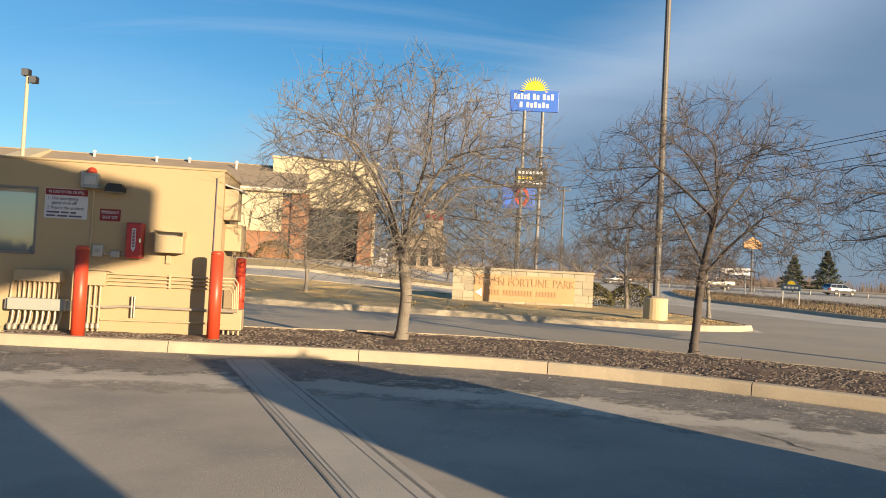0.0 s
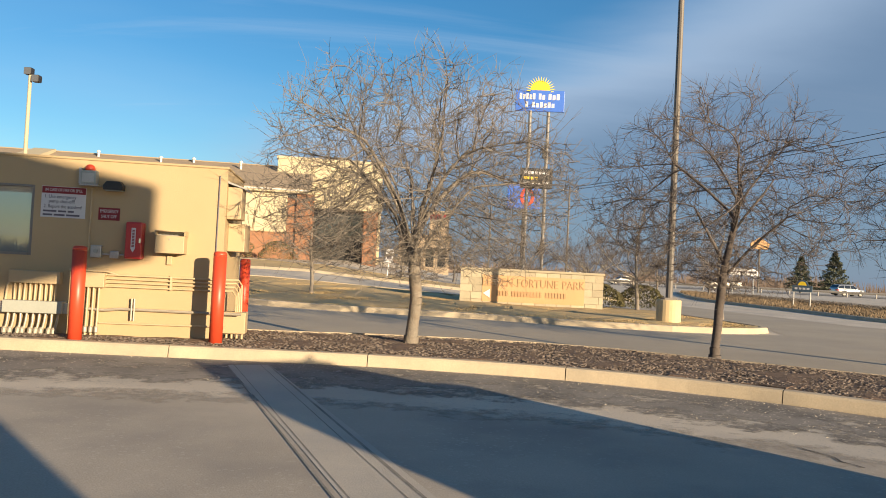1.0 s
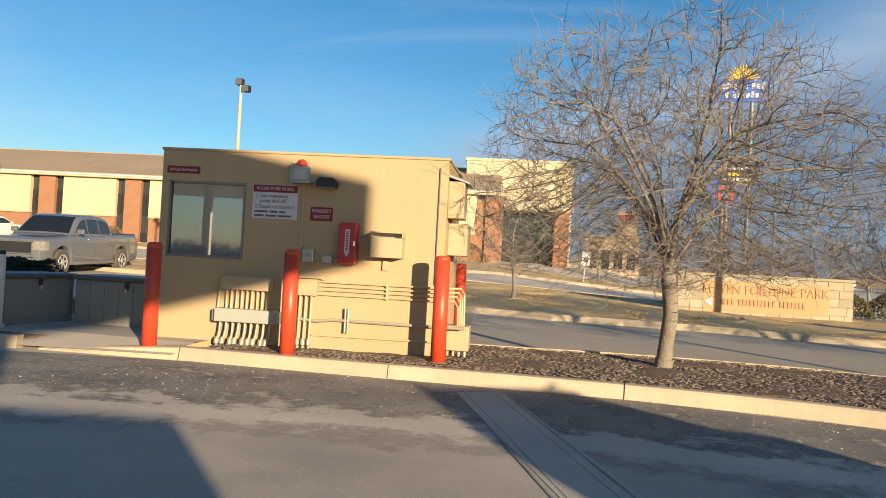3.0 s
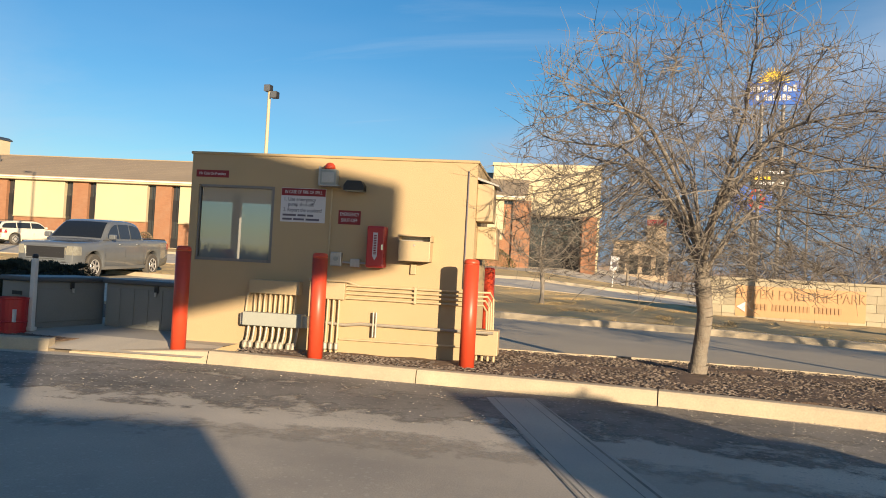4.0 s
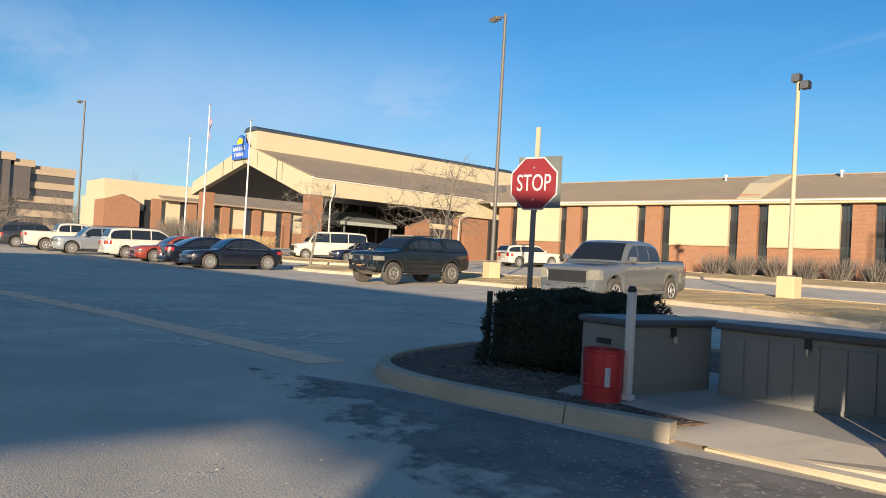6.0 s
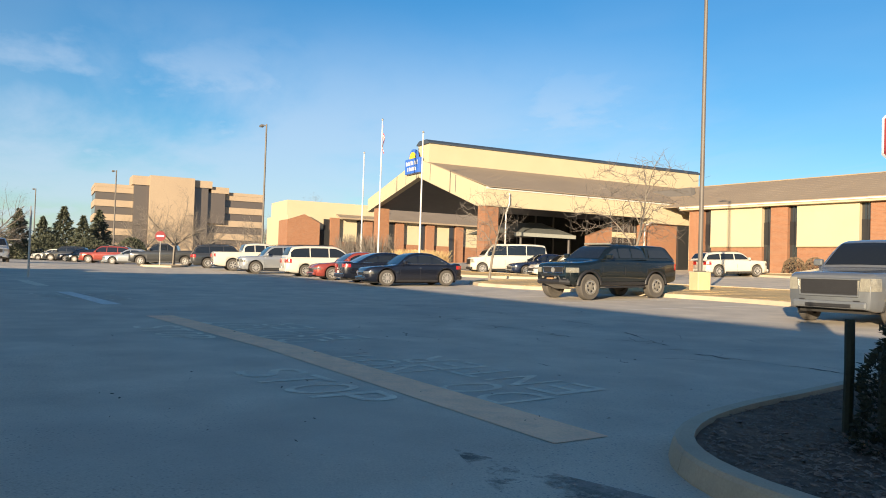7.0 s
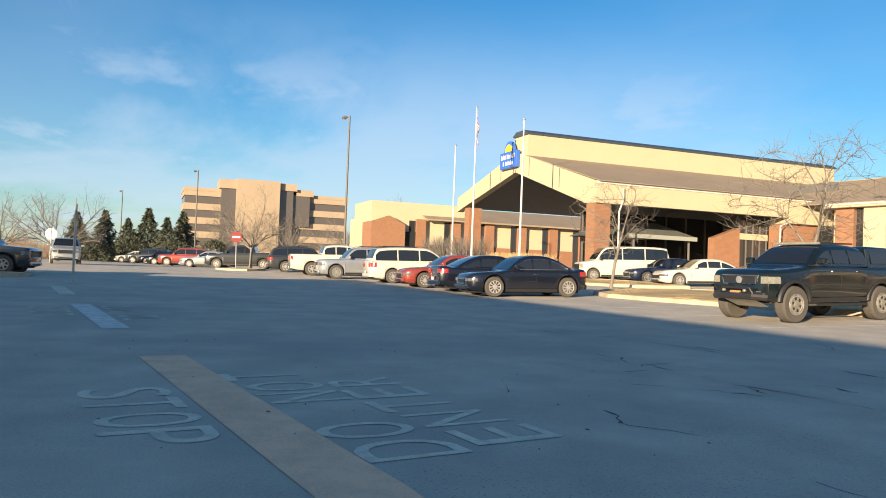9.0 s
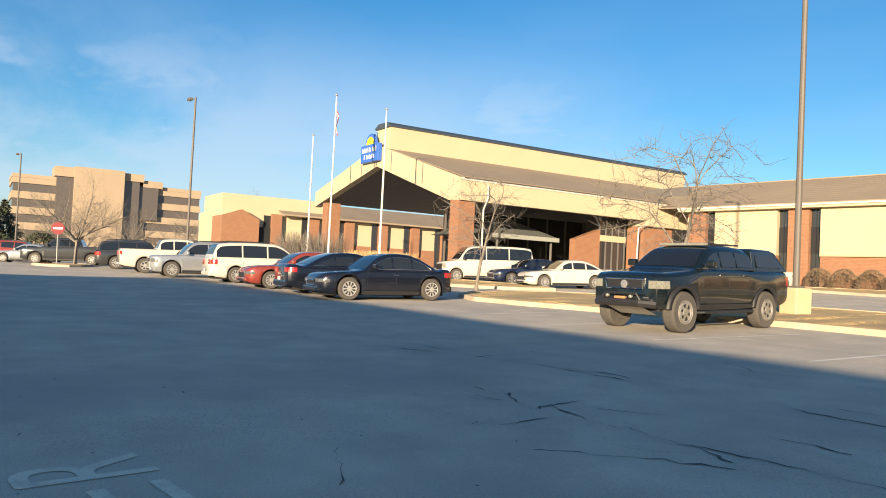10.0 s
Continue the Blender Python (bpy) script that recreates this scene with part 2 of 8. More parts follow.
M_STEEL = mat("galvanised_steel", (0.44, 0.43, 0.41), 0.45, 0.7, var=0.15, big=4, fine=60)
M_PIPE = mat("painted_conduit", (0.44, 0.345, 0.215), 0.5, var=0.14, big=5, fine=50)
M_PIPE_GREY = mat("grey_conduit", (0.35, 0.315, 0.255), 0.5, 0.3, var=0.2, big=6, fine=60)
M_GREYBOX = mat("grey_gutter_box", (0.30, 0.315, 0.285), 0.5, var=0.08, big=4)
M_BLACK = mat("black_plastic", (0.018, 0.018, 0.02), 0.5, var=0.2)
M_DARK = mat("dark_void", (0.02, 0.019, 0.018), 0.8, var=0.2)
# the last value is the share of painted sky reflection
M_GLASS = pane_mat("window_glass", 3.6, 0.38)
M_GLASS_H = glass_mat("hotel_glass", (0.03, 0.032, 0.035), 0.06)
M_CARGLASS = glass_mat("car_glass", (0.012, 0.014, 0.016), 0.03)
M_BRICK = brick_mat("brown_brick", (0.29, 0.135, 0.07), (0.24, 0.105, 0.053), (0.28, 0.205, 0.145), 2.0)
M_CREAM = mat("cream_stucco_panel", (0.465, 0.402, 0.272), 0.8, var=0.04, big=0.5, fine=30, bump=0.1, tint=(0.43, 0.365, 0.24), tint_amount=0.35, tint_scale=0.4)
M_SHINGLE = mat("roof_shingle", (0.30, 0.235, 0.165), 0.92, var=0.18, big=0.6, fine=14, bump=0.4, tint=(0.22, 0.17, 0.125), tint_amount=0.5, tint_scale=0.3)
M_NAVY = mat("navy_roof_edge", (0.045, 0.06, 0.08), 0.5, var=0.1)
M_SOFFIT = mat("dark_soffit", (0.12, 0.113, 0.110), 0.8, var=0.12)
M_BARK = mat("bark", (0.205, 0.180, 0.150), 0.9, var=0.28, big=6, fine=45, bump=0.6, tint=(0.15, 0.11, 0.08), tint_amount=0.5, tint_scale=8)
M_TWIG = mat("twigs", (0.148, 0.130, 0.113), 0.9, var=0.3, big=2, fine=20)
M_TWIG_DARK = mat("dark_twigs", (0.088, 0.072, 0.064), 0.9, var=0.3, big=2, fine=20)
M_HEDGE = mat("yew_leaves", (0.018, 0.026, 0.014), 0.8, var=0.5, big=4, fine=30)
M_SHRUB = mat("shrub_leaves", (0.095, 0.085, 0.035), 0.85, var=0.45, big=3, fine=25)
M_CONIFER = mat("conifer_needles", (0.075, 0.085, 0.055), 0.85, var=0.4, big=1.5, fine=12)
M_RESIN = mat("grey_resin", (0.215, 0.215, 0.20), 0.55, var=0.07, big=3, fine=60, bump=0.08)
M_RESIN_LID = mat("dark_resin_lid", (0.09, 0.092, 0.095), 0.5, var=0.08, big=3, fine=60)
M_CANRED = mat("red_pail", (0.42, 0.022, 0.028), 0.35, var=0.12, big=4, tint=(0.25, 0.02, 0.02), tint_amount=0.4, tint_scale=5)
M_WHITE = mat("white_paint", (0.570, 0.560, 0.537), 0.55, var=0.06)
M_YLINE = mat("worn_yellow_line", (0.97, 0.59, 0.37), 0.85, var=0.18, big=2, fine=50, tint=(0.74, 0.48, 0.33), tint_amount=0.6, tint_scale=5)
M_WLINE = mat("worn_white_line", (0.74, 0.71, 0.65), 0.85, var=0.18, big=2, fine=50, tint=(0.50, 0.475, 0.43), tint_amount=0.9, tint_scale=6)
M_WLINE2 = mat("faded_white_legend", (0.75, 0.675, 0.53), 0.85, var=0.2, big=2, fine=50, tint=(0.575, 0.51, 0.405), tint_amount=0.9, tint_scale=7)
M_WLINE3 = mat("nearly_gone_legend", (0.70, 0.635, 0.50), 0.85, var=0.2, big=2, fine=50, tint=(0.53, 0.482, 0.403), tint_amount=0.95, tint_scale=7)
M_CRACK = mat("crack_filler", (0.055, 0.053, 0.050), 0.7, var=0.3)
M_JOINT = mat("joint_sealant", (0.26, 0.235, 0.195), 0.85, var=0.4, big=2, fine=30, tint=(0.15, 0.138, 0.12), tint_amount=0.7, tint_scale=3)
M_TRENCH = mat("trench_concrete", (0.48, 0.43, 0.35), 0.86, var=0.14, big=1.2, fine=90, bump=0.2, tint=(0.36, 0.34, 0.31), tint_amount=0.6, tint_scale=0.9)
M_SIGNBACK = mat("sign_back", (0.13, 0.14, 0.135), 0.6, 0.0, var=0.2, big=3, fine=40)
M_STONE = mat("limestone", (0.34, 0.295, 0.21), 0.85, var=0.16, big=2, fine=50, bump=0.3, spread=0.16)
M_STONE_O = mat("orange_sandstone", (0.44, 0.27, 0.14), 0.85, var=0.08, big=1.4, fine=60, bump=0.15)
M_LETTER = mat("bronze_letter", (0.33, 0.20, 0.095), 0.5, var=0.1)
M_BLUE = mat("sign_blue", (0.04, 0.13, 0.50), 0.4, var=0.05)
M_YELLOW = mat("sign_yellow", (0.85, 0.58, 0.03), 0.45, var=0.05)
M_BROWNPOLE = mat("bronze_pole", (0.125, 0.112, 0.10), 0.6, 0.1, var=0.12)
M_TANPOLE = mat("tan_pole", (0.42, 0.36, 0.25), 0.55, var=0.12)
M_LAMPBASE = mat("lamp_base_concrete", (0.52, 0.41, 0.24), 0.85, var=0.1, big=3, fine=50, bump=0.2)
M_RUBBER = mat("tyre_rubber", (0.075, 0.068, 0.060), 0.85, var=0.25)
M_RIM = mat("alloy_rim", (0.40, 0.39, 0.375), 0.3, 0.25, var=0.1)
M_CHROME = mat("chrome", (0.70, 0.70, 0.70), 0.15, 1.0, var=0.03)
# sign blue darkened, with the shade on the direction sign in its colour
M_BLUE_SHADED = mat("sign_blue_shaded", (0.05, 0.085, 0.12), 0.6, var=0.1)
M_LENS_PALE = mat("cloudy_lens", (0.24, 0.23, 0.19), 0.2, 0.1, var=0.3, big=14, fine=40, coat=0.6)
M_RIM_DULL = mat("dusty_grey_rim", (0.22, 0.205, 0.175), 0.6, 0.2, var=0.2, big=10, fine=40)
M_HEADLAMP = mat("headlamp_lens", (0.12, 0.12, 0.12), 0.12, 0.2, var=0.1, coat=0.8)
M_TAILLAMP = mat("taillamp_lens", (0.38, 0.015, 0.012), 0.15, var=0.1, coat=0.8)
M_AMBER = mat("amber_lens", (0.60, 0.20, 0.02), 0.2, var=0.1)
M_OFFICE = mat("office_stone", (0.345, 0.27, 0.192), 0.85, var=0.08, big=0.2, fine=3)
M_OFFICEGLASS = glass_mat("office_glass", (0.10, 0.085, 0.075), 0.15)
M_FLAGRED = mat("flag_red", (0.5, 0.03, 0.04), 0.8)
M_FLAGBLUE = mat("flag_blue", (0.03, 0.05, 0.2), 0.8)
M_RAIL = mat("guard_rail", (0.20, 0.19, 0.18), 0.6, 0.3, var=0.15)
M_HAZE_TREE = mat("far_woods", (0.20, 0.15, 0.12), 0.95, var=0.3, big=0.2, fine=1.5)


def paint(name, color, metal=0.3):
    return mat(name, color, 0.22, metal, var=0.05, big=1.0, fine=8, coat=0.7, tint=tuple(v * 0.8 + 0.006 for v in color), tint_amount=0.3, tint_scale=1.2)

# ---- builders ----
rnd = random.Random(7)


def gz(x, y):
    """Height of the ground: flat at the pumps, rising towards the hotel."""
    d, e = min(max(0.0, y - 15.0), 60.0), min(max(0.0, -x - 10.0), 60.0)
    f = min(max((6.0 - x) / 12.0, 0.15), 1.0)
    return f * (0.018 * d + 0.0003 * d * d) + 0.004 * e + 0.00009 * e * e


def part(name, bm, material, parent=None, label="", smooth=False):
    """Links a bmesh as one mesh object, under a thing or a part."""
    bmesh.ops.recalc_face_normals(bm, faces=bm.faces[:])
    me = bpy.data.meshes.new(name)
    bm.to_mesh(me)
    bm.free()
    return linked(name, me, material, parent, label, smooth)


def linked(name, me, material, parent=None, label="", smooth=False):
    for m in material if isinstance(material, (list, tuple)) else (material,):
        me.materials.append(m)
    if smooth:
        me.polygons.foreach_set("use_smooth", [True] * len(me.polygons))
    ob = new(name, me)
    ob.parent = parent
    if label:
        ob["label"] = label
    return ob


def thing(name, m, label, category, group="", kind=""):
    ob = new(name)
    ob.empty_display_size = 0.2
    ob.matrix_basis = m
    return tagged(ob, label, category, group, kind)


def box(x0, x1, y0, y1, z0, z1, bm=None, bevel=0.0):
    bm = bm or bmesh.new()
    if bevel:
        tmp = bmesh.new()
        box(x0, x1, y0, y1, z0, z1, tmp)
        bmesh.ops.bevel(tmp, geom=tmp.edges[:], offset=bevel, segments=2, affect="EDGES", profile=0.5)
        merge(bm, tmp)
        return bm
    v = [bm.verts.new(p) for p in ((x0, y0, z0), (x1, y0, z0), (x1, y1, z0), (x0, y1, z0), (x0, y0, z1), (x1, y0, z1), (x1, y1, z1), (x0, y1, z1))]
    for f in ((0, 3, 2, 1), (4, 5, 6, 7), (0, 1, 5, 4), (1, 2, 6, 5), (2, 3, 7, 6), (3, 0, 4, 7)):
        bm.faces.new([v[i] for i in f])
    return bm


def merge(bm, other):
    at = {v: bm.verts.new(v.co) for v in other.verts}
    for f in other.faces:
        bm.faces.new([at[v] for v in f.verts])
    other.free()
    return bm


def holed(x0, x1, z0, z1, hx0, hx1, hz0, hz1, y0, y1):
    """A wall in the x, z plane with one opening through it, as one closed mesh."""
    bm = bmesh.new()
    ring = lambda y: ([bm.verts.new((x, y, z)) for x, z in ((x0, z0), (x1, z0), (x1, z1), (x0, z1))], [bm.verts.new((x, y, z)) for x, z in ((hx0, hz0), (hx1, hz0), (hx1, hz1), (hx0, hz1))])
    (ao, ai), (bo, bi) = ring(y0), ring(y1)
    for i in range(4):
        j = (i + 1) % 4
        bm.faces.new((ao[i], ao[j], ai[j], ai[i]))
        bm.faces.new((bo[i], bi[i], bi[j], bo[j]))
        bm.faces.new((ao[i], bo[i], bo[j], ao[j]))
        bm.faces.new((ai[i], ai[j], bi[j], bi[i]))
    return bm


def tube(path, radii, sides=8, bm=None, caps=True):
    """A round tube along points, with one radius or a radius a point."""
    bm = bm or bmesh.new()
    pts = [Vector(p) for p in path]
    if not isinstance(radii, (list, tuple)):
        radii = [radii] * len(pts)
    rings, side = [], None
    for i, p in enumerate(pts):
        d = (pts[min(i + 1, len(pts) - 1)] - pts[max(i - 1, 0)]).normalized()
        ref = Vector((0, 0, 1)) if abs(d.z) < 0.95 else Vector((1, 0, 0))
        a = d.cross(ref).normalized()
        if side is not None and (s := side - d * side.dot(d)).length > 0.1:
            a = s.normalized()
        side = a
        b = d.cross(a)
        rings.append([bm.verts.new(p + (a * math.cos(t) + b * math.sin(t)) * radii[i]) for t in (2 * math.pi * k / sides for k in range(sides))])
    for r, s in zip(rings, rings[1:]):
        for k in range(sides):
            bm.faces.new((r[k], r[(k + 1) % sides], s[(k + 1) % sides], s[k]))
    if caps:
        bm.faces.new(rings[0][::-1])
        bm.faces.new(rings[-1])
    return bm


def lathe(profile, sides=20, bm=None, axis="z", at=(0, 0, 0)):
    """Turns (radius, height) pairs round an axis."""
    bm = bm or bmesh.new()
    rings = []
    for r, h in profile:
        ring = []
        for k in range(sides):
            c, s = r * math.cos(2 * math.pi * k / sides), r * math.sin(2 * math.pi * k / sides)
            p = (c, s, h) if axis == "z" else (c, h, s) if axis == "y" else (h, c, s)
            ring.append(bm.verts.new(Vector(p) + Vector(at)))
        rings.append(ring)
    for r, s in zip(rings, rings[1:]):
        for k in range(sides):
            bm.faces.new((r[k], r[(k + 1) % sides], s[(k + 1) % sides], s[k]))
    bm.faces.new(rings[0][::-1])
    bm.faces.new(rings[-1])
    return bm


def prism(outline, y0, y1, bm=None):
    """Extrudes a polygon in x and z from y0 to y1."""
    bm = bm or bmesh.new()
    a = [bm.verts.new((x, y0, z)) for x, z in outline]
    b = [bm.verts.new((x, y1, z)) for x, z in outline]
    bm.faces.new(a)
    bm.faces.new(b[::-1])
    n = len(outline)
    for i in range(n):
        bm.faces.new((a[i], b[i], b[(i + 1) % n], a[(i + 1) % n]))
    return bm


def slab(outline, z0, z1, bm=None):
    """Extrudes a polygon in x and y from z0 to z1."""
    bm = bm or bmesh.new()
    a = [bm.verts.new((x, y, z0)) for x, y in outline]
    b = [bm.verts.new((x, y, z1)) for x, y in outline]
    bm.faces.new(a[::-1])
    bm.faces.new(b)
    n = len(outline)
    for i in range(n):
        bm.faces.new((a[i], a[(i + 1) % n], b[(i + 1) % n], b[i]))
    return bm


def letters(name, text, size, material, m, parent=None, depth=0.006, align="CENTER", stretch=(1, 1), label=""):
    """Raised lettering in the built-in font, in the x, y plane of m."""
    cu = bpy.data.curves.new(name, "FONT")
    cu.body, cu.size, cu.extrude, cu.align_x, cu.align_y, cu.resolution_u = text, size, depth, align, "CENTER", 4
    tmp = bpy.data.objects.new(name, cu)
    me = bpy.data.meshes.new_from_object(tmp)
    bpy.data.objects.remove(tmp)
    bpy.data.curves.remove(cu)
    me.transform(Matrix.Diagonal((*stretch, 1, 1)))
    ob = linked(name, me, material, parent, label)
    ob.matrix_basis = m
    return ob


def dense(outline, step=1.0, closed=True):
    """The outline with points at most a step apart."""
    out = []
    n = len(outline)
    for i in range(n if closed else n - 1):
        a, b = outline[i], outline[(i + 1) % n]
        k = max(1, math.ceil(math.dist(a, b) / step))
        out += [(a[0] + (b[0] - a[0]) * j / k, a[1] + (b[1] - a[1]) * j / k) for j in range(k)]
    return out if closed else out + [outline[-1]]


def smooth_line(points, rounds=2, closed=True):
    """Chaikin's corner cutting."""
    for _ in range(rounds):
        out = []
        n = len(points)
        if not closed:
            out.append(points[0])
        for i in range(n if closed else n - 1):
            (ax, ay), (bx, by) = points[i], points[(i + 1) % n]
            out += [(ax * 0.75 + bx * 0.25, ay * 0.75 + by * 0.25), (ax * 0.25 + bx * 0.75, ay * 0.25 + by * 0.75)]
        if not closed:
            out.append(points[-1])
        points = out
    return points


def inset(outline, d):
    """Moves a counter-clockwise outline inwards."""
    n, out = len(outline), []
    for i in range(n):
        a, b, c = Vector(outline[i - 1]), Vector(outline[i]), Vector(outline[(i + 1) % n])
        u, v = (b - a).normalized(), (c - b).normalized()
        w = Vector((-u.y - v.y, u.x + v.x))
        w = w.normalized() if w.length > 1e-6 else Vector((-u.y, u.x))
        k = max(0.5, w.dot(Vector((-u.y, u.x))))
        out.append(tuple(b + w * (d / k)))
    return out


def drape(outline, lift, step=1.5, bulge=0.0, rough=0.0):
    """A sheet inside an outline that follows the ground."""
    bm = bmesh.new()
    vs = [bm.verts.new((x, y, gz(x, y) + lift)) for x, y in outline]
    es = [bm.edges.new((vs[i], vs[(i + 1) % len(vs)])) for i in range(len(vs))]
    bmesh.ops.triangle_fill(bm, use_beauty=True, use_dissolve=False, edges=es)
    xs, ys = [p[0] for p in outline], [p[1] for p in outline]
    for axis, lo, hi in ((0, min(xs), max(xs)), (1, min(ys), max(ys))):
        k = int((hi - lo) / step)
        for j in range(1, k):
            co, no = [0, 0, 0], [0, 0, 0]
            co[axis], no[axis] = lo + (hi - lo) * j / k, 1
            bmesh.ops.bisect_plane(bm, geom=bm.verts[:] + bm.edges[:] + bm.faces[:], plane_co=co, plane_no=no)
    rim = {v for v in bm.verts if any(len(e.link_faces) < 2 for e in v.link_edges)}
    for v in bm.verts:
        up = 0 if v in rim else bulge + rough * noise.noise(Vector((v.co.x * 2.3, v.co.y * 2.3, 5)))
        v.co.z = gz(v.co.x, v.co.y) + lift + up
    return bm


def kerb(outline, closed=True, width=0.16, height=0.15, bm=None):
    """A kerb along an outline, on its inner (left) side, with a sloped face."""
    bm = bm or bmesh.new()
    inner = inset(outline, width) if closed else None
    if not closed:
        inner = []
        for i, p in enumerate(outline):
            a, b = Vector(outline[max(i - 1, 0)]), Vector(outline[min(i + 1, len(outline) - 1)])
            u = (b - a).normalized()
            inner.append((p[0] - u.y * width, p[1] + u.x * width))
    rings = []
    for (ox, oy), (ix, iy) in zip(outline, inner):
        z = gz(ox, oy)
        mix = lambda t: (ox + (ix - ox) * t, oy + (iy - oy) * t)
        rings.append([bm.verts.new((*mix(t), z + h)) for t, h in ((0, -0.06), (0, 0.02), (0.14, height - 0.03), (0.24, height - 0.005), (0.4, height), (1, height), (1, -0.06))])
    n = len(rings)
    for i in range(n if closed else n - 1):
        r, s = rings[i], rings[(i + 1) % n]
        for k in range(6):
            bm.faces.new((r[k], s[k], s[k + 1], r[k + 1]))
    if not closed:
        bm.faces.new(rings[0])
        bm.faces.new(rings[-1][::-1])
    return bm


def strip(path, width, lift):
    """A painted or sunk band along a path, following the ground."""
    bm = bmesh.new()
    prev = None
    for i, p in enumerate(path):
        a, b = Vector(path[max(i - 1, 0)]), Vector(path[min(i + 1, len(path) - 1)])
        u = (b - a).normalized()
        n = Vector((-u.y, u.x)) * width / 2
        row = [bm.verts.new((p[0] + s * n.x, p[1] + s * n.y, gz(p[0] + s * n.x, p[1] + s * n.y) + lift)) for s in (-1, 1)]
        if prev:
            bm.faces.new((prev[0], row[0], row[1], prev[1]))
        prev = row
    return bm


def ragged(outline, amount, seed, step=0.22):
    """An outline broken up by noise at two sizes."""
    out = []
    for x, y in dense(outline, step):
        a = noise.noise(Vector((x * 0.9, y * 0.9, seed))) * amount + noise.noise(Vector((x * 3.1, y * 3.1, seed + 4))) * amount * 0.5
        b_ = noise.noise(Vector((x * 0.9, y * 0.9, seed + 9))) * amount + noise.noise(Vector((x * 3.1, y * 3.1, seed + 14))) * amount * 0.5
        out.append((x + a, y + b_))
    return out


# ---- ground ----
def spaced(lo, hi, near_lo, near_hi, step):
    inner = list(np.arange(near_lo, near_hi + 0.01, step))
    left, right, d = [], [], step
    x = near_lo
    while x > lo:
        d *= 1.35
        x -= d
        left.append(max(x, lo))
    x, d = near_hi, step
    while x < hi:
        d *= 1.35
        x += d
        right.append(min(x, hi))
    return left[::-1] + inner + right


gx, gy = spaced(-2500, 2500, -90, 40, 2.0), spaced(-2500, 2500, -20, 80, 2.0)
verts = [(x, y, gz(x, y)) for y in gy for x in gx]
w = len(gx)
faces = [(j * w + i, j * w + i + 1, (j + 1) * w + i + 1, (j + 1) * w + i) for j in range(len(gy) - 1) for i in range(w - 1)]
me = bpy.data.meshes.new("ground")
me.from_pydata(verts, [], faces)
tagged(linked("ground", me, M_ASPHALT), "worn grey asphalt car park and ground", "ground", kind="structure")

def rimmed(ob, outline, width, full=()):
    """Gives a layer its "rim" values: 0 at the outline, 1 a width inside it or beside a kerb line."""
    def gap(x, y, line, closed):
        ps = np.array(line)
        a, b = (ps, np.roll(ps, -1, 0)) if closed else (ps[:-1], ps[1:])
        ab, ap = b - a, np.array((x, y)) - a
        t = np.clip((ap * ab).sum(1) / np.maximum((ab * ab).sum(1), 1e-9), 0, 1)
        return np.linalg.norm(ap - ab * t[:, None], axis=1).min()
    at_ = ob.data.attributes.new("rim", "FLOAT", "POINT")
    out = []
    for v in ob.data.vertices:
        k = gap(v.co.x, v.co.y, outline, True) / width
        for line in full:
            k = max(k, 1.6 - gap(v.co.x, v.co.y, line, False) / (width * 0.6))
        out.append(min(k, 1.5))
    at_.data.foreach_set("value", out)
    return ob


# concrete forecourt, a separate pour in front of the pumps
apron = smooth_line([(-6.2, -14), (13, -14), (13, 5), (7.0, 7.2), (3.9, 9.3), (1.6, 10.3), (-1.2, 10.5), (-3.6, 10.2), (-5.6, 9.6), (-6.6, 7.5)], 1)
apron = dense(apron, 0.5)
tagged(rimmed(part("pavement", drape(apron, 0.0015, 0.5), M_CONCRETE), apron, 0.8), "tan grey concrete forecourt with stains", "pavement", kind="structure")
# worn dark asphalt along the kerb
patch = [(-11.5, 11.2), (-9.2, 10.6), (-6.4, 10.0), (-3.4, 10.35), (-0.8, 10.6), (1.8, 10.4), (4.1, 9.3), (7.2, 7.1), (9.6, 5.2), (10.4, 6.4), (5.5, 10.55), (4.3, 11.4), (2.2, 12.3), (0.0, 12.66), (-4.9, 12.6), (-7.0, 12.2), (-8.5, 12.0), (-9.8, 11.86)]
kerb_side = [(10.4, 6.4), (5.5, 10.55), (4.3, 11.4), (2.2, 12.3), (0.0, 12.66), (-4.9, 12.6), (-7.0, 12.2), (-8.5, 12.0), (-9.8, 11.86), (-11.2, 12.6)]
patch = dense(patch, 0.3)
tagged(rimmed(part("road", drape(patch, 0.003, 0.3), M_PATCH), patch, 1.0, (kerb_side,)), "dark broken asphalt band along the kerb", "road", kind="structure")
lane = [(-6, 15.6), (0, 16.0), (3.4, 15.8), (6, 14.3), (11.6, 10.2), (13, 6), (60, 6), (60, 42), (34, 33.4), (17.3, 26.4), (15.2, 28.6), (13, 40), (9.6, 40), (10.2, 24), (9.8, 22.4), (7.5, 21.4), (4.3, 21.8), (1.5, 22.3), (-2.6, 21.9), (-6, 23.4)]
tagged(part("road", drape(dense(lane, 1.0), 0.005, 2.0), M_LANE), "pale tan lane between the planted islands", "road", kind="structure")
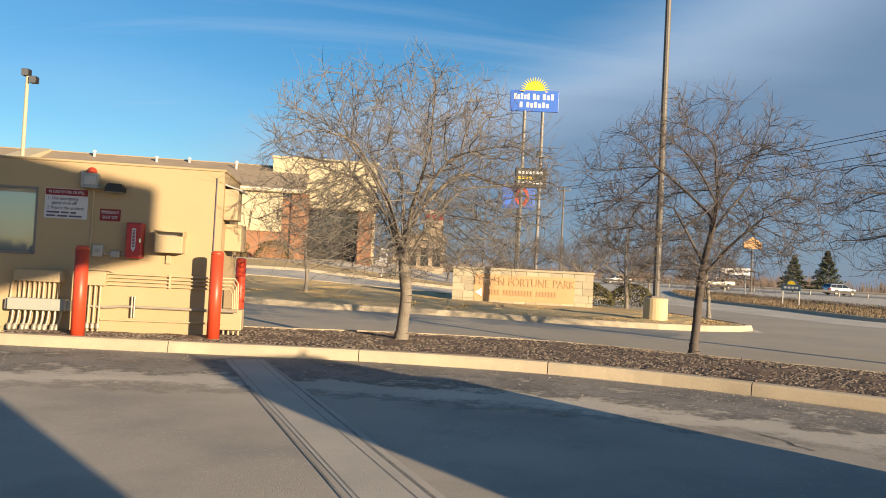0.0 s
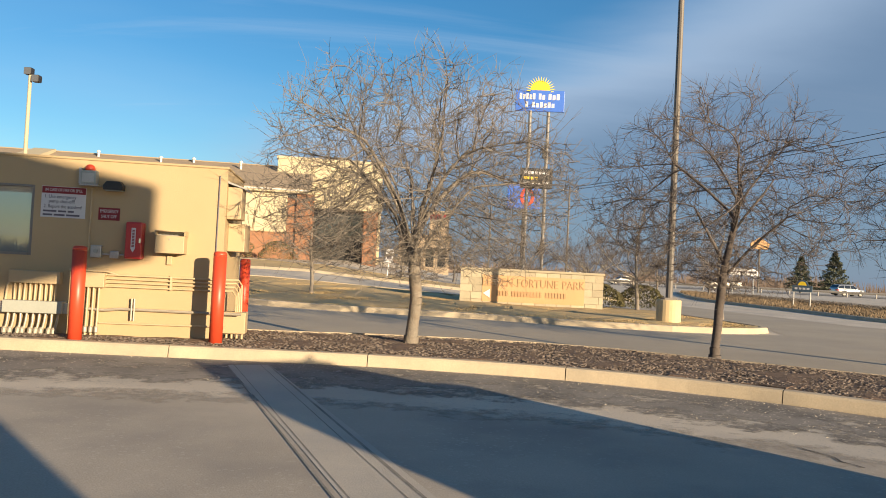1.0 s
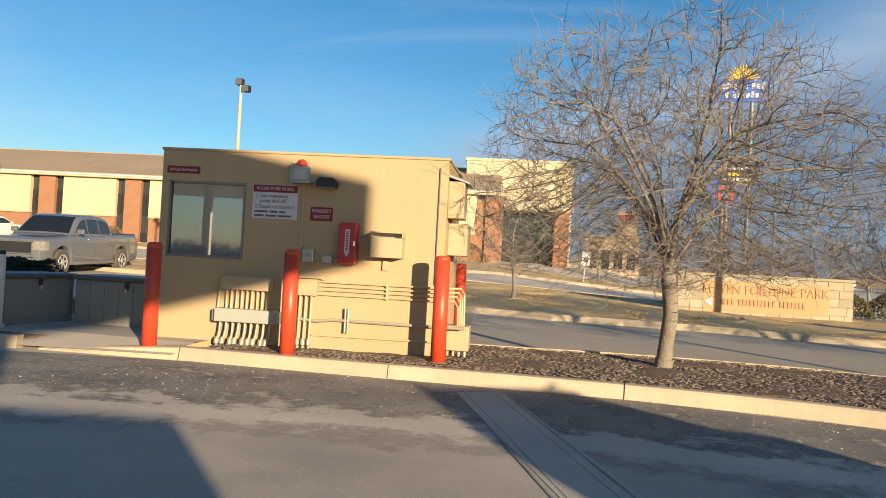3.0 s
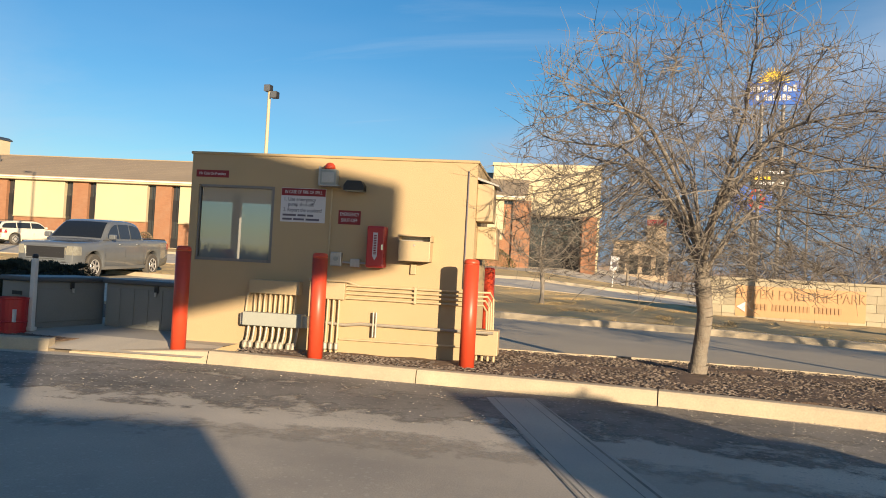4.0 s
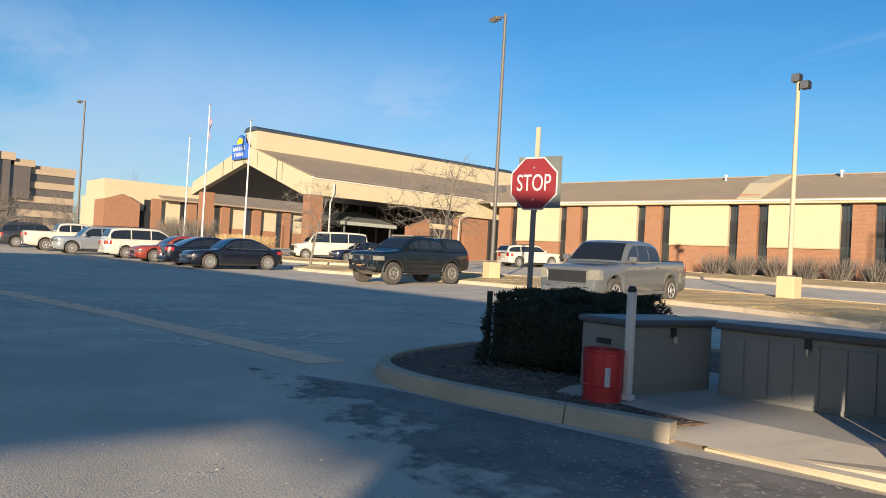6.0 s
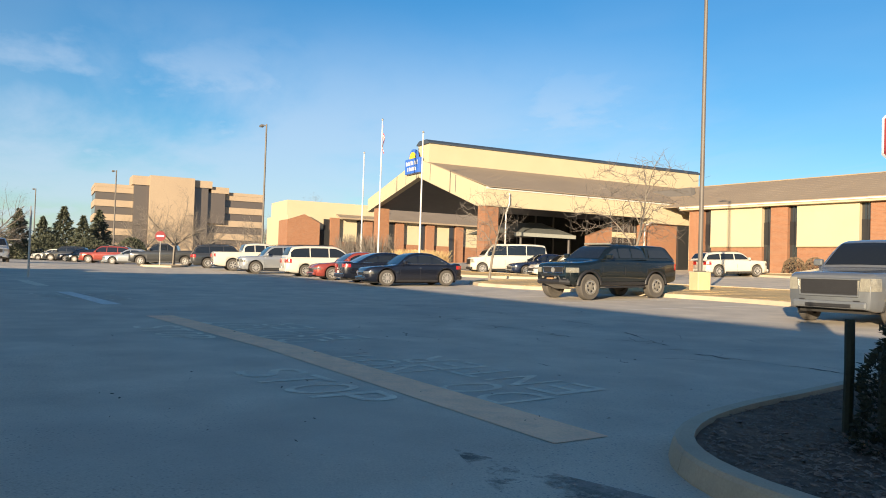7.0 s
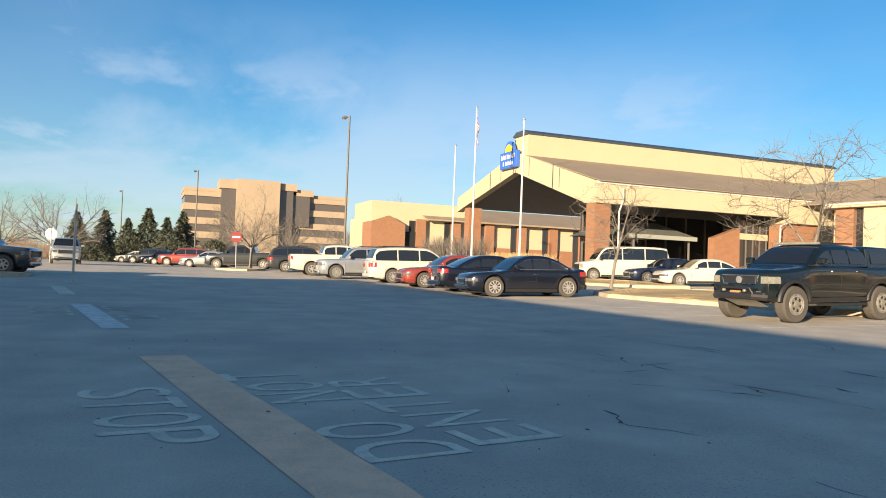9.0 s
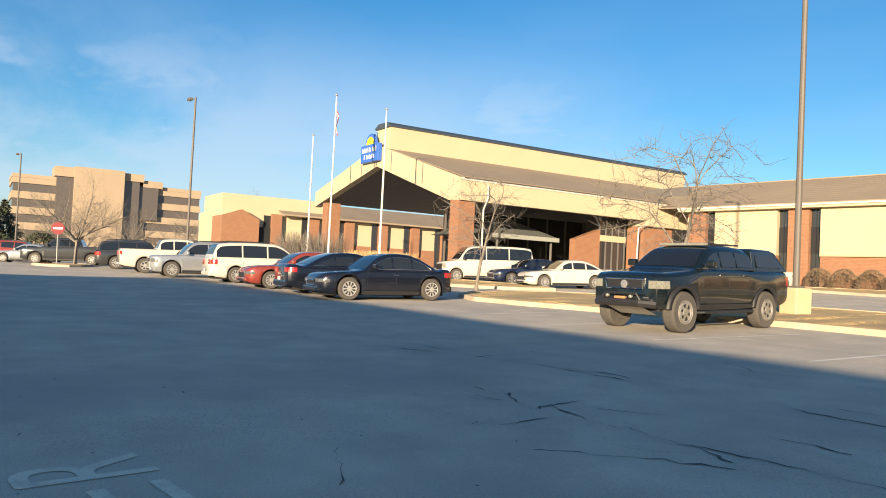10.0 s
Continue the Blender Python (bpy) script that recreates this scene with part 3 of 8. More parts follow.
# ---- planted island with the kiosk ----
front = [(9.4, 7.55), (7.4, 9.05), (5.55, 10.45), (4.31, 11.36), (3.2, 12.0), (1.8, 12.46), (0.4, 12.63), (-0.93, 12.67), (-3.0, 12.6), (-5.05, 12.6)]
rear = [(-5.2, 15.45), (-2.0, 15.45), (0.25, 15.85), (3.2, 15.65), (5.5, 14.15), (7.1, 13.2), (9.5, 11.8), (11.5, 10.2), (11.5, 8.3)]
bed = smooth_line(rear[::-1][:8] + [(-5.2, 15.4)], 1, closed=False)
island = smooth_line(front[::-1], 2, closed=False)
outline_a = island + bed
tagged(part("ground", drape(dense(inset(outline_a, 0.16), 0.5), 0.115, 0.35, 0.03, 0.035), M_MULCH), "dark brown wood mulch bed in a kerbed island", "mulch", kind="structure")


def kerb_stones(line, joint_len, label):
    """Kerb as cast lengths with open joints between them."""
    line = dense(line, 0.25, closed=False)
    holder = tagged(new("kerb"), label, "kerb", kind="structure")
    run, acc = [line[0]], 0.0
    for p, q in zip(line, line[1:]):
        acc += math.dist(p, q)
        run.append(q)
        if acc > joint_len or q is line[-1]:
            a, b = Vector(run[-2]), Vector(run[-1])
            cut = run[:-1] + [tuple(b - (b - a).normalized() * 0.012)]
            part("kerb_stone", kerb(cut, closed=False), M_KERB, holder)
            run, acc = [q], 0.0
    return holder


kerb_stones(island, 2.35, "tan concrete kerb round the mulch bed")
kerb_stones(bed, 3.0, "low concrete kerb behind the mulch bed")

# ramp pad beside the kiosk
pad = [(-7.05, 12.42), (-5.1, 12.55), (-5.1, 15.4), (-8.5, 15.4), (-8.5, 12.8), (-7.9, 12.62)]
pbm = drape(dense(pad, 0.4), 0.162, 0.5)
for v in pbm.verts:
    if v.co.y < 13.0:
        v.co.z = max(0.02, 0.162 - (13.0 - v.co.y) * 0.21)
tagged(part("pavement", pbm, M_PAD), "pale concrete pad ramped down to the asphalt", "pavement", kind="structure")

# kerb that dies away into the ramp
bm, last = bmesh.new(), None
for k in range(9):
    t = k / 8
    x, y, h = -5.06 - 1.75 * t, 12.6 - 0.12 * t, 0.15 - 0.115 * t
    ring = [bm.verts.new((x, y + dy, z)) for dy, z in ((0, -0.06), (0, min(0.02, h)), (0.03, h - 0.012), (0.06, h), (0.24, h + 0.004), (0.24, -0.06))]
    if last:
        for i in range(5):
            bm.faces.new((last[i], ring[i], ring[i + 1], last[i + 1]))
    last = ring
tagged(part("kerb", bm, M_KERB), "tan concrete kerb running down into the ramp", "kerb", kind="structure")

# island nose with the hedge
nose_front = smooth_line([(-7.05, 12.42), (-8.4, 12.08), (-9.7, 11.92), (-10.6, 12.2), (-11.2, 12.9), (-11.6, 13.9), (-11.9, 15.2), (-12.2, 16.6), (-12.0, 17.6), (-10, 18.0), (-7, 17.6), (-5.2, 15.4)][::-1], 2, closed=False)
tagged(part("ground", drape(dense(inset(nose_front, 0.15), 0.5), 0.105, 0.4, 0.02, 0.03), M_MULCH), "dark mulch bed under the clipped hedge", "mulch", kind="structure")
kerb_stones(nose_front, 2.6, "rounded concrete kerb at the island nose")

# ---- lawns ----
def lawn(outline, label, rounds=1, stone=3.0):
    line = smooth_line(outline, rounds)
    tagged(part("ground", drape(dense(inset(line, 0.16), 1.0), 0.125, 1.6, 0.02, 0.05), M_GRASS), label, "lawn", kind="structure")
    tagged(part("kerb", kerb(dense(line, 0.8)), M_KERB), "tan concrete kerb round the lawn", "kerb", kind="structure")
    return line


LAWN = lawn([(9.6, 22.6), (9.9, 24.0), (8.6, 31.5), (0, 34.6), (-14, 36.0), (-24, 36.4), (-33, 36.0), (-40.5, 34.0), (-41.5, 29.5), (-38.2, 26.3), (-33.5, 26.8), (-28, 28.6), (-22, 28.8), (-12, 27.4), (-6, 23.6), (-2.6, 22.1), (1.5, 22.5), (4.3, 22.0), (7.5, 21.6)], "straw-coloured winter lawn between the drives")
lawn([(12, 41.5), (10, 47), (-6, 52), (-12, 56.6), (-30, 57.2), (-49.5, 54.2), (-50, 52.5), (-36, 50.6), (-22, 48.8), (-8, 44.8)], "dry lawn strip in front of the hotel wing")
STRIP = lawn([(-44.5, 33.0), (-43.2, 36.5), (-52.0, 37.0), (-58.0, 36.4), (-62, 32.5), (-56, 30.2), (-50, 31.5)], "dry grass strip before the hotel entrance")
VERGE = lawn([(18.5, 31.6), (20.5, 31.0), (24.5, 38.5), (28.4, 48.3), (29.2, 57.5), (27.2, 63.4), (25.3, 72.5), (23.0, 71.5), (17.4, 50.2), (18.1, 42.7), (18.5, 37.1)], "dry verge beside the far road")
lawn([(-46.5, 4.4), (-47.4, 6.4), (-49.2, 6.2), (-49.4, 3.0), (-47.4, 2.4)], "kerbed island at the far end of the car park")
lawn([(-68.0, 16.2), (-67.4, 17.6), (-70.5, 19.2), (-73.6, 18.8), (-73.2, 16.0), (-70.5, 15.2)], "small kerbed island with the round red sign")

def blades(name, outline, count, tall, seed, label, material=None):
    """Upright dry grass blades inside an outline."""
    r = random.Random(seed)
    xs, ys = [p[0] for p in outline], [p[1] for p in outline]
    vs, fs = [], []
    while len(fs) < count:
        x, y = r.uniform(min(xs), max(xs)), r.uniform(min(ys), max(ys))
        if not in_poly(x, y, outline) or noise.noise(Vector((x * 0.6, y * 0.6, seed))) < r.uniform(-0.9, -0.1):
            continue
        a, h, z = r.uniform(0, 6.28), tall * r.uniform(0.4, 1.2), gz(x, y) + 0.12
        dx, dy, l1, l2 = math.cos(a) * 0.022, math.sin(a) * 0.022, r.gauss(0, 0.04), r.gauss(0, 0.04)
        i = len(vs)
        vs += [(x - dx, y - dy, z), (x + dx, y + dy, z), (x + l1, y + l2, z + h)]
        fs.append((i, i + 1, i + 2))
    me = bpy.data.meshes.new(name)
    me.from_pydata(vs, [], fs)
    tagged(linked(name, me, material or M_BLADE), label, "grass", kind="stuff")


# loose chips on the mulch, and grit along the kerb
def scatter(name, spots, size, material, label, seed, lift=0.15):
    r = random.Random(seed)
    vs, fs = [], []
    for x, y, z in spots:
        a, l_ = r.uniform(0, 6.28), size * r.uniform(0.5, 1.5)
        u = Vector((math.cos(a), math.sin(a), r.uniform(-0.35, 0.35))).normalized() * l_
        v = Vector((-math.sin(a), math.cos(a), r.uniform(-0.5, 0.5))).normalized() * l_ * r.uniform(0.25, 0.5)
        c_ = Vector((x, y, z + r.uniform(0, size * 0.5)))
        i = len(vs)
        vs += [tuple(c_ - u - v), tuple(c_ + u - v * 0.6), tuple(c_ + u + v), tuple(c_ - u + v * 0.7), tuple(c_ + Vector((0, 0, l_ * 0.35)))]
        fs += [(i, i + 1, i + 4), (i + 1, i + 2, i + 4), (i + 2, i + 3, i + 4), (i + 3, i, i + 4)]
    me = bpy.data.meshes.new(name)
    me.from_pydata(vs, [], fs)
    return tagged(linked(name, me, material), label, name.split("_")[0], kind="stuff")


def in_poly(x, y, poly):
    odd, j = False, len(poly) - 1
    for i in range(len(poly)):
        (xi, yi), (xj, yj) = poly[i], poly[j]
        if (yi > y) != (yj > y) and x < (xj - xi) * (y - yi) / (yj - yi) + xi:
            odd = not odd
        j = i
    return odd


chip_rnd = random.Random(12)
blades("lawn_grass", inset(LAWN, 0.3), 220000, 0.03, 21, "short straw-coloured winter grass on the lawn")
blades("lawn_grass", inset(STRIP, 0.3), 60000, 0.025, 22, "short straw-coloured grass before the entrance")
blades("lawn_grass", inset(VERGE, 0.3), 22000, 0.16, 23, "rough brown brush and grass on the verge", M_BRUSH)
bed_in, nose_in = inset(outline_a, 0.2), inset(nose_front, 0.2)
spots = []
while len(spots) < 26000:
    x, y = chip_rnd.uniform(-5.1, 10.5), chip_rnd.uniform(8.0, 15.9)
    if in_poly(x, y, bed_in) and not (-5.7 < x < -2.3 and 13.4 < y < 15.2):
        spots.append((x, y, 0.14))
while len(spots) < 33000:
    x, y = chip_rnd.uniform(-12, -7), chip_rnd.uniform(12, 17.5)
    if in_poly(x, y, nose_in) and not (-8.5 < x and y > 12.8):
        spots.append((x, y, 0.125))
scatter("mulch_chips", spots, 0.021, M_CHIP, "scattered brown wood chips on the beds", 5)
grit = []
for _ in range(2600):
    t = chip_rnd.random() * (len(island) - 1)
    a, c_ = island[int(t)], island[min(int(t) + 1, len(island) - 1)]
    k = chip_rnd.random() ** 2 * 2.0 + 0.05
    grit.append((a[0] + (c_[0] - a[0]) * (t % 1) + chip_rnd.gauss(0, 0.2), min(a[1], c_[1]) - k, 0.012))
for _ in range(700):
    grit.append((chip_rnd.uniform(-12, -5), chip_rnd.uniform(8.8, 11.8), 0.012))
scatter("grit_stones", grit, 0.0075, M_GRIT, "pale grit and small stones on the asphalt", 6)
# ---- kiosk ----
def rect(name, x0, x1, z0, z1, y, d, material, parent, label="", bevel=0.0):
    """A flat box on the kiosk's front wall: it stands out from y by d."""
    return part(name, box(x0, x1, y - d, y, z0, z1, bevel=bevel), material, parent, label)


K = pose(-5.84, 13.28, 0, 0, 0, 6.6)
kiosk = thing("kiosk", K, "tan stucco fuel station kiosk with a flat roof", "kiosk")
KW, KD, KH = 3.61, 1.75, 2.505
# front wall with the window opening through it
WX0, WX1, WZ0, WZ1 = 0.10, 1.10, 1.18, 2.13
part("wall", holed(0, KW, 0.06, KH, WX0, WX1, WZ0, WZ1, 0, 0.16), M_STUCCO, kiosk)
bm = holed(0.165, KD, 0.06, KH, 0.30, 1.45, 1.15, 2.1, 0, 0.16)
bmesh.ops.rotate(bm, verts=bm.verts[:], cent=(0, 0, 0), matrix=Matrix.Rotation(radians(90), 3, "Z"))
bmesh.ops.translate(bm, verts=bm.verts[:], vec=(0.16, 0, 0))
part("wall", bm, M_STUCCO, kiosk, "side wall with a window opening")
part("wall", box(KW - 0.16, KW, 0.16, KD, 0.06, KH), M_STUCCO, kiosk)
part("wall", box(0.16, KW - 0.16, KD - 0.16, KD, 0.06, KH), M_STUCCO, kiosk)
part("roof", box(-0.02, KW + 0.02, -0.02, KD + 0.02, KH, KH + 0.035, bevel=0.012), M_STUCCO, kiosk, "thin tan roof edge")
part("floor", box(0.16, KW - 0.16, 0.16, KD - 0.16, 0.06, 0.14), M_PAD, kiosk)
win = part("window", box(WX0, WX0 + 0.02, 0.02, 0.07, WZ0, WZ1), M_RAIL, kiosk, "pale window frame")
bm = box(WX1 - 0.035, WX1, 0.001, 0.07, WZ0, WZ1)
box(WX0 + 0.035, WX1 - 0.035, 0.001, 0.07, WZ1 - 0.03, WZ1, bm); box(WX0 + 0.035, WX1 - 0.035, -0.012, 0.07, WZ0, WZ0 + 0.035, bm)
part("frame", bm, M_RAIL, win)
part("pane", box(WX0 + 0.035, WX1 - 0.035, 0.045, 0.053, WZ0 + 0.035, WZ1 - 0.03), M_GLASS, win, "reflecting grey glass").visible_shadow = False
part("window", box(0.05, 0.058, 0.30, 1.45, 1.15, 2.1), M_GLASS, kiosk, "side window glass").visible_shadow = False
part("counter", box(0.18, 1.6, 0.22, 0.6, 1.0, 1.05, bevel=0.01), M_GREYBOX, kiosk, "grey counter inside the window")

# signs fixed to the wall; letters face outwards
FACE = lambda x, z, d: pose(x, -d, z, 90, 0, 0)
s = thing("sign", K @ pose(1.475, 0, 1.915), "white and red fire instruction sign on the kiosk wall", "sign")
rect("panel", -0.285, 0.285, -0.21, 0.21, 0, 0.006, M_SIGNWHITE, s)
rect("header", -0.28, 0.28, 0.115, 0.205, -0.006, 0.004, M_SIGNRED, s)
letters("text", "IN CASE OF FIRE OR SPILL", 0.058, M_SIGNWHITE, FACE(0, 0.16, 0.011), s, 0.0015, stretch=(0.72, 1))
letters("text", "1. Use emergency", 0.066, M_TEXT_DARK, FACE(-0.25, 0.07, 0.008), s, 0.0015, "LEFT", (0.86, 1))
letters("text", "pump shut-off!", 0.066, M_TEXT_DARK, FACE(-0.19, 0.008, 0.008), s, 0.0015, "LEFT", (0.86, 1))
letters("text", "2. Report the accident!", 0.066, M_TEXT_DARK, FACE(-0.25, -0.062, 0.008), s, 0.0015, "LEFT", (0.80, 1))
for z, w_ in ((-0.125, (0.2, 0.12, 0.09)), (-0.175, (0.14, 0.16, 0.2))):
    bm, x = bmesh.new(), -0.255
    for k in w_:
        box(x, x + k * 0.86, -0.009, -0.006, z - 0.012, z + 0.012, bm)
        x += k * 0.86 + 0.02
    part("text_bar", bm, M_TEXT_DARK, s)
s = thing("sign", K @ pose(0.275, 0, 2.265), "small red no-cash sign above the window", "sign")
rect("panel", -0.215, 0.215, -0.045, 0.045, 0, 0.006, M_SIGNRED, s, bevel=0.002)
letters("text", "No Cash On Premises", 0.052, M_SIGNWHITE, FACE(0, 0, 0.008), s, 0.0015, stretch=(0.74, 1))
s = thing("sign", K @ pose(2.07, 0, 1.79), "red emergency shut-off sign with white letters", "sign")
rect("panel", -0.14, 0.14, -0.085, 0.085, 0, 0.006, M_SIGNRED, s, bevel=0.002)
letters("text", "EMERGENCY", 0.062, M_SIGNWHITE, FACE(0, 0.036, 0.008), s, 0.0015, stretch=(0.68, 1))
letters("text", "SHUT-OFF", 0.062, M_SIGNWHITE, FACE(0, -0.036, 0.008), s, 0.0015, stretch=(0.72, 1))

# beacon on its box
b = thing("alarm_beacon", K @ pose(1.81, 0, 2.17), "grey alarm box with a red dome beacon", "alarm")
part("body", box(-0.10, 0.10, -0.13, 0, 0, 0.19, bevel=0.012), M_GREYBOX, b)
part("front_plate", box(-0.075, 0.075, -0.137, -0.13, 0.03, 0.15), M_STEEL, b, "dull steel plate")
part("lens", lathe([(0.066, 0.19), (0.066, 0.215), (0.058, 0.245), (0.035, 0.268), (0.008, 0.275)], 16, at=(0, -0.065, 0)), M_RED, b, "red plastic dome", True)
part("bracket", box(-0.13, -0.10, -0.10, 0, 0.01, 0.22), M_STEEL, b)
part("hood", box(-0.11, 0.14, -0.15, 0, -0.02, 0, bevel=0.006), M_STEEL, b)
# wall lamp
b = thing("wall_lamp", K @ pose(2.135, 0, 2.115), "bronze wall pack lamp, unlit", "lamp")
part("housing", prism([(-0.125, 0.0), (0.125, 0.0), (0.125, 0.06), (0.085, 0.115), (-0.085, 0.115), (-0.125, 0.06)], -0.14, 0), M_BLACK, b, "dark bronze housing")
part("lens", box(-0.11, 0.11, -0.12, -0.01, -0.012, 0.0), M_GREYBOX, b)
# extinguisher cabinet
b = thing("extinguisher_cabinet", K @ pose(2.45, 0, 1.195), "red fire extinguisher cabinet with white arrow label", "cabinet")
part("body", box(-0.11, 0.11, -0.17, 0, 0, 0.50, bevel=0.02), M_REDBOX, b)
part("door", box(-0.096, 0.096, -0.18, -0.17, 0.02, 0.48, bevel=0.004), M_REDBOX, b)
part("label", prism([(-0.028, 0.14), (0, 0.09), (0.028, 0.14), (0.028, 0.42), (-0.028, 0.42)], -0.185, -0.18), M_SIGNWHITE, b, "white arrow sticker")
bm = bmesh.new()
for k in range(12):
    box(-0.016, 0.016, -0.188, -0.185, 0.16 + k * 0.02, 0.172 + k * 0.02, bm)
part("text_bar", bm, M_SIGNRED, b)
part("latch", box(0.075, 0.098, -0.19, -0.18, 0.22, 0.28), M_CHROME, b)
# deposit box
b = thing("deposit_box", K @ pose(2.93, 0, 1.295), "tan steel deposit box with an open slot", "box")
bm = box(-0.19, 0.19, -0.22, 0, 0, 0.24, bevel=0.008)
part("body", bm, M_STUCCO_TRIM, b)
part("hood", prism([(-0.2, 0.295), (0.2, 0.295), (0.2, 0.31), (-0.2, 0.31)], -0.24, 0), M_STUCCO_TRIM, b)
part("side", box(-0.2, -0.185, -0.22, 0, 0.24, 0.295), M_STUCCO_TRIM, b)
part("side", box(0.185, 0.2, -0.22, 0, 0.24, 0.295), M_STUCCO_TRIM, b)
part("slot", box(-0.185, 0.185, -0.05, 0, 0.24, 0.295), M_STEEL, b, "grey slot plate")
part("lock", lathe([(0.012, -0.226), (0.012, -0.22)], 10, axis="y", at=(0, 0, 0.19)), M_STEEL, b)
b = thing("outlet", K @ pose(2.9, 0, 1.16), "small tan weatherproof outlet on the wall", "outlet")
part("plate", box(-0.035, 0.035, -0.035, 0, -0.02, 0.10, bevel=0.006), M_STUCCO_TRIM, b)
# call buttons
b = thing("intercom", K @ pose(1.945, 0, 1.19), "grey intercom box with round button", "intercom")
part("body", box(-0.07, 0.07, -0.07, 0, 0, 0.17, bevel=0.01), M_STEEL, b)
part("button", lathe([(0.028, -0.085), (0.028, -0.07)], 14, axis="y", at=(0, 0, 0.09)), M_GREYBOX, b)
b = thing("switch_box", K @ pose(2.18, 0, 1.19), "small grey switch box on conduit", "box")
part("body", box(-0.06, 0.06, -0.055, 0, 0, 0.10, bevel=0.008), M_STEEL, b)
part("conduit", tube([(-0.17, -0.02, 0.05), (-0.06, -0.02, 0.05)], 0.012), M_STEEL, b)
part("conduit", tube([(0.06, -0.02, 0.05), (0.12, -0.02, 0.05)], 0.012), M_STEEL, b)

# conduits and gutter boxes
c = thing("junction_box", K @ pose(0.89, 0, 0.81), "long tan junction box with conduits below", "box")
part("body", box(0, 0.64, -0.13, 0, 0, 0.165, bevel=0.006), M_STUCCO_TRIM, c)
for k in range(9):
    x = 0.06 + k * 0.065
    part("conduit", tube([(x, -0.06, 0.0), (x, -0.06 - 0.01 * (k % 3), -0.24)], 0.013 + 0.003 * (k % 2), 8), M_PIPE, c)
part("conduit", tube([(0.0, -0.05, 0.03), (-0.035, -0.05, -0.04), (-0.05, -0.05, -0.24)], 0.016, 8), M_PIPE, c)
c = thing("gutter_box", K @ pose(0.86, 0, 0.42), "grey steel gutter box with conduits into the ground", "box")
part("body", box(0, 0.74, -0.20, -0.02, 0, 0.16, bevel=0.006), M_GREYBOX, c)
part("flange", box(-0.06, 0.0, -0.12, 0, 0.0, 0.14), M_STEEL, c)
part("flange", box(0.74, 0.79, -0.12, 0, 0.0, 0.14), M_STEEL, c)
for k in range(9):
    x = 0.05 + k * 0.078
    lean = (rnd.random() - 0.5) * 0.04
    part("conduit", tube([(x, -0.11, 0.0), (x + lean * 0.5, -0.12, -0.12), (x - 0.03 + lean, -0.13, -0.33)], [0.017, 0.017, 0.019], 8), M_PIPE_GREY, c)
    part("seal_fitting", tube([(x - 0.02 + lean, -0.125, -0.19), (x - 0.022 + lean, -0.127, -0.215), (x - 0.027 + lean, -0.129, -0.27), (x - 0.03 + lean, -0.13, -0.285)], [0.019, 0.034, 0.032, 0.02], 8), M_PIPE_GREY, c)
c = thing("junction_box", K @ pose(1.76, 0, 0.79), "tan junction box with a stepped conduit run", "box")
part("body", box(0, 0.33, -0.11, 0, 0, 0.20, bevel=0.006), M_STUCCO_TRIM, c)
for k in range(4):
    x = 0.05 + k * 0.07
    part("conduit", tube([(x, -0.06, 0), (x - 0.005, -0.06, -0.35), (x - 0.01, -0.065, -0.70)], 0.014, 8), M_PIPE, c)
    part("seal_fitting", tube([(x - 0.01, -0.065, -0.52), (x - 0.01, -0.065, -0.54), (x - 0.01, -0.065, -0.60), (x - 0.01, -0.065, -0.62)], [0.015, 0.028, 0.028, 0.015], 8), M_PIPE_GREY, c)
runs = thing("conduit_run", K, "painted conduits running along the kiosk wall", "conduit")
for k, z in enumerate((0.965, 0.915, 0.865, 0.81)):
    part("conduit", tube([(2.09, -0.04, z), (3.0, -0.04, z), (3.55, -0.04, z), (3.66, -0.03, z + 0.005), (3.75 + 0.025 * (3 - k), 0.08, z + 0.005), (3.79 + 0.025 * (3 - k), 0.17, z - 0.07), (3.80 + 0.025 * (3 - k), 0.19, 0.45)], 0.013, 8), M_PIPE, runs)
part("conduit", tube([(1.62, -0.04, 1.01), (2.1, -0.04, 1.01), (2.25, -0.04, 0.965)], 0.015, 8), M_PIPE, runs)
part("conduit", tube([(1.86, -0.05, 0.50), (2.1, -0.05, 0.485), (2.3, -0.05, 0.51), (3.46, -0.05, 0.50), (3.9, -0.05, 0.50)], 0.019, 8), M_PIPE_GREY, runs, "bare steel conduit")
part("conduit", tube([(2.03, -0.03, 0.31), (3.47, -0.03, 0.315), (3.7, -0.03, 0.315)], 0.012, 8), M_PIPE, runs)
part("conduit", tube([(2.45, -0.06, 0.36), (2.45, -0.06, 0.66)], 0.013, 8), M_PIPE_GREY, runs)
part("conduit", tube([(2.485, -0.06, 0.36), (2.485, -0.06, 0.66)], 0.013, 8), M_PIPE_GREY, runs)
part("strut", box(2.93, 2.96, -0.055, 0, 0.79, 0.99), M_PIPE, runs)
part("conduit", tube([(1.835, -0.015, 2.13), (1.835, -0.015, 1.28)], 0.011, 6), M_PIPE, runs)
part("conduit", tube([(3.51, -0.012, 2.41), (3.51, -0.012, 1.0)], 0.009, 6), M_TEXT_DARK, runs, "dark control cable")
c = thing("electrical_cabinet", K @ pose(3.61, 0.05, 0.02), "tan electrical box on the kiosk's side", "cabinet")
part("body", box(0, 0.24, 0.25, 0.85, 1.35, 1.75, bevel=0.01), M_STUCCO_TRIM, c)
part("body", box(0, 0.20, 0.02, 0.45, 1.80, 2.25, bevel=0.01), M_STUCCO_TRIM, c)
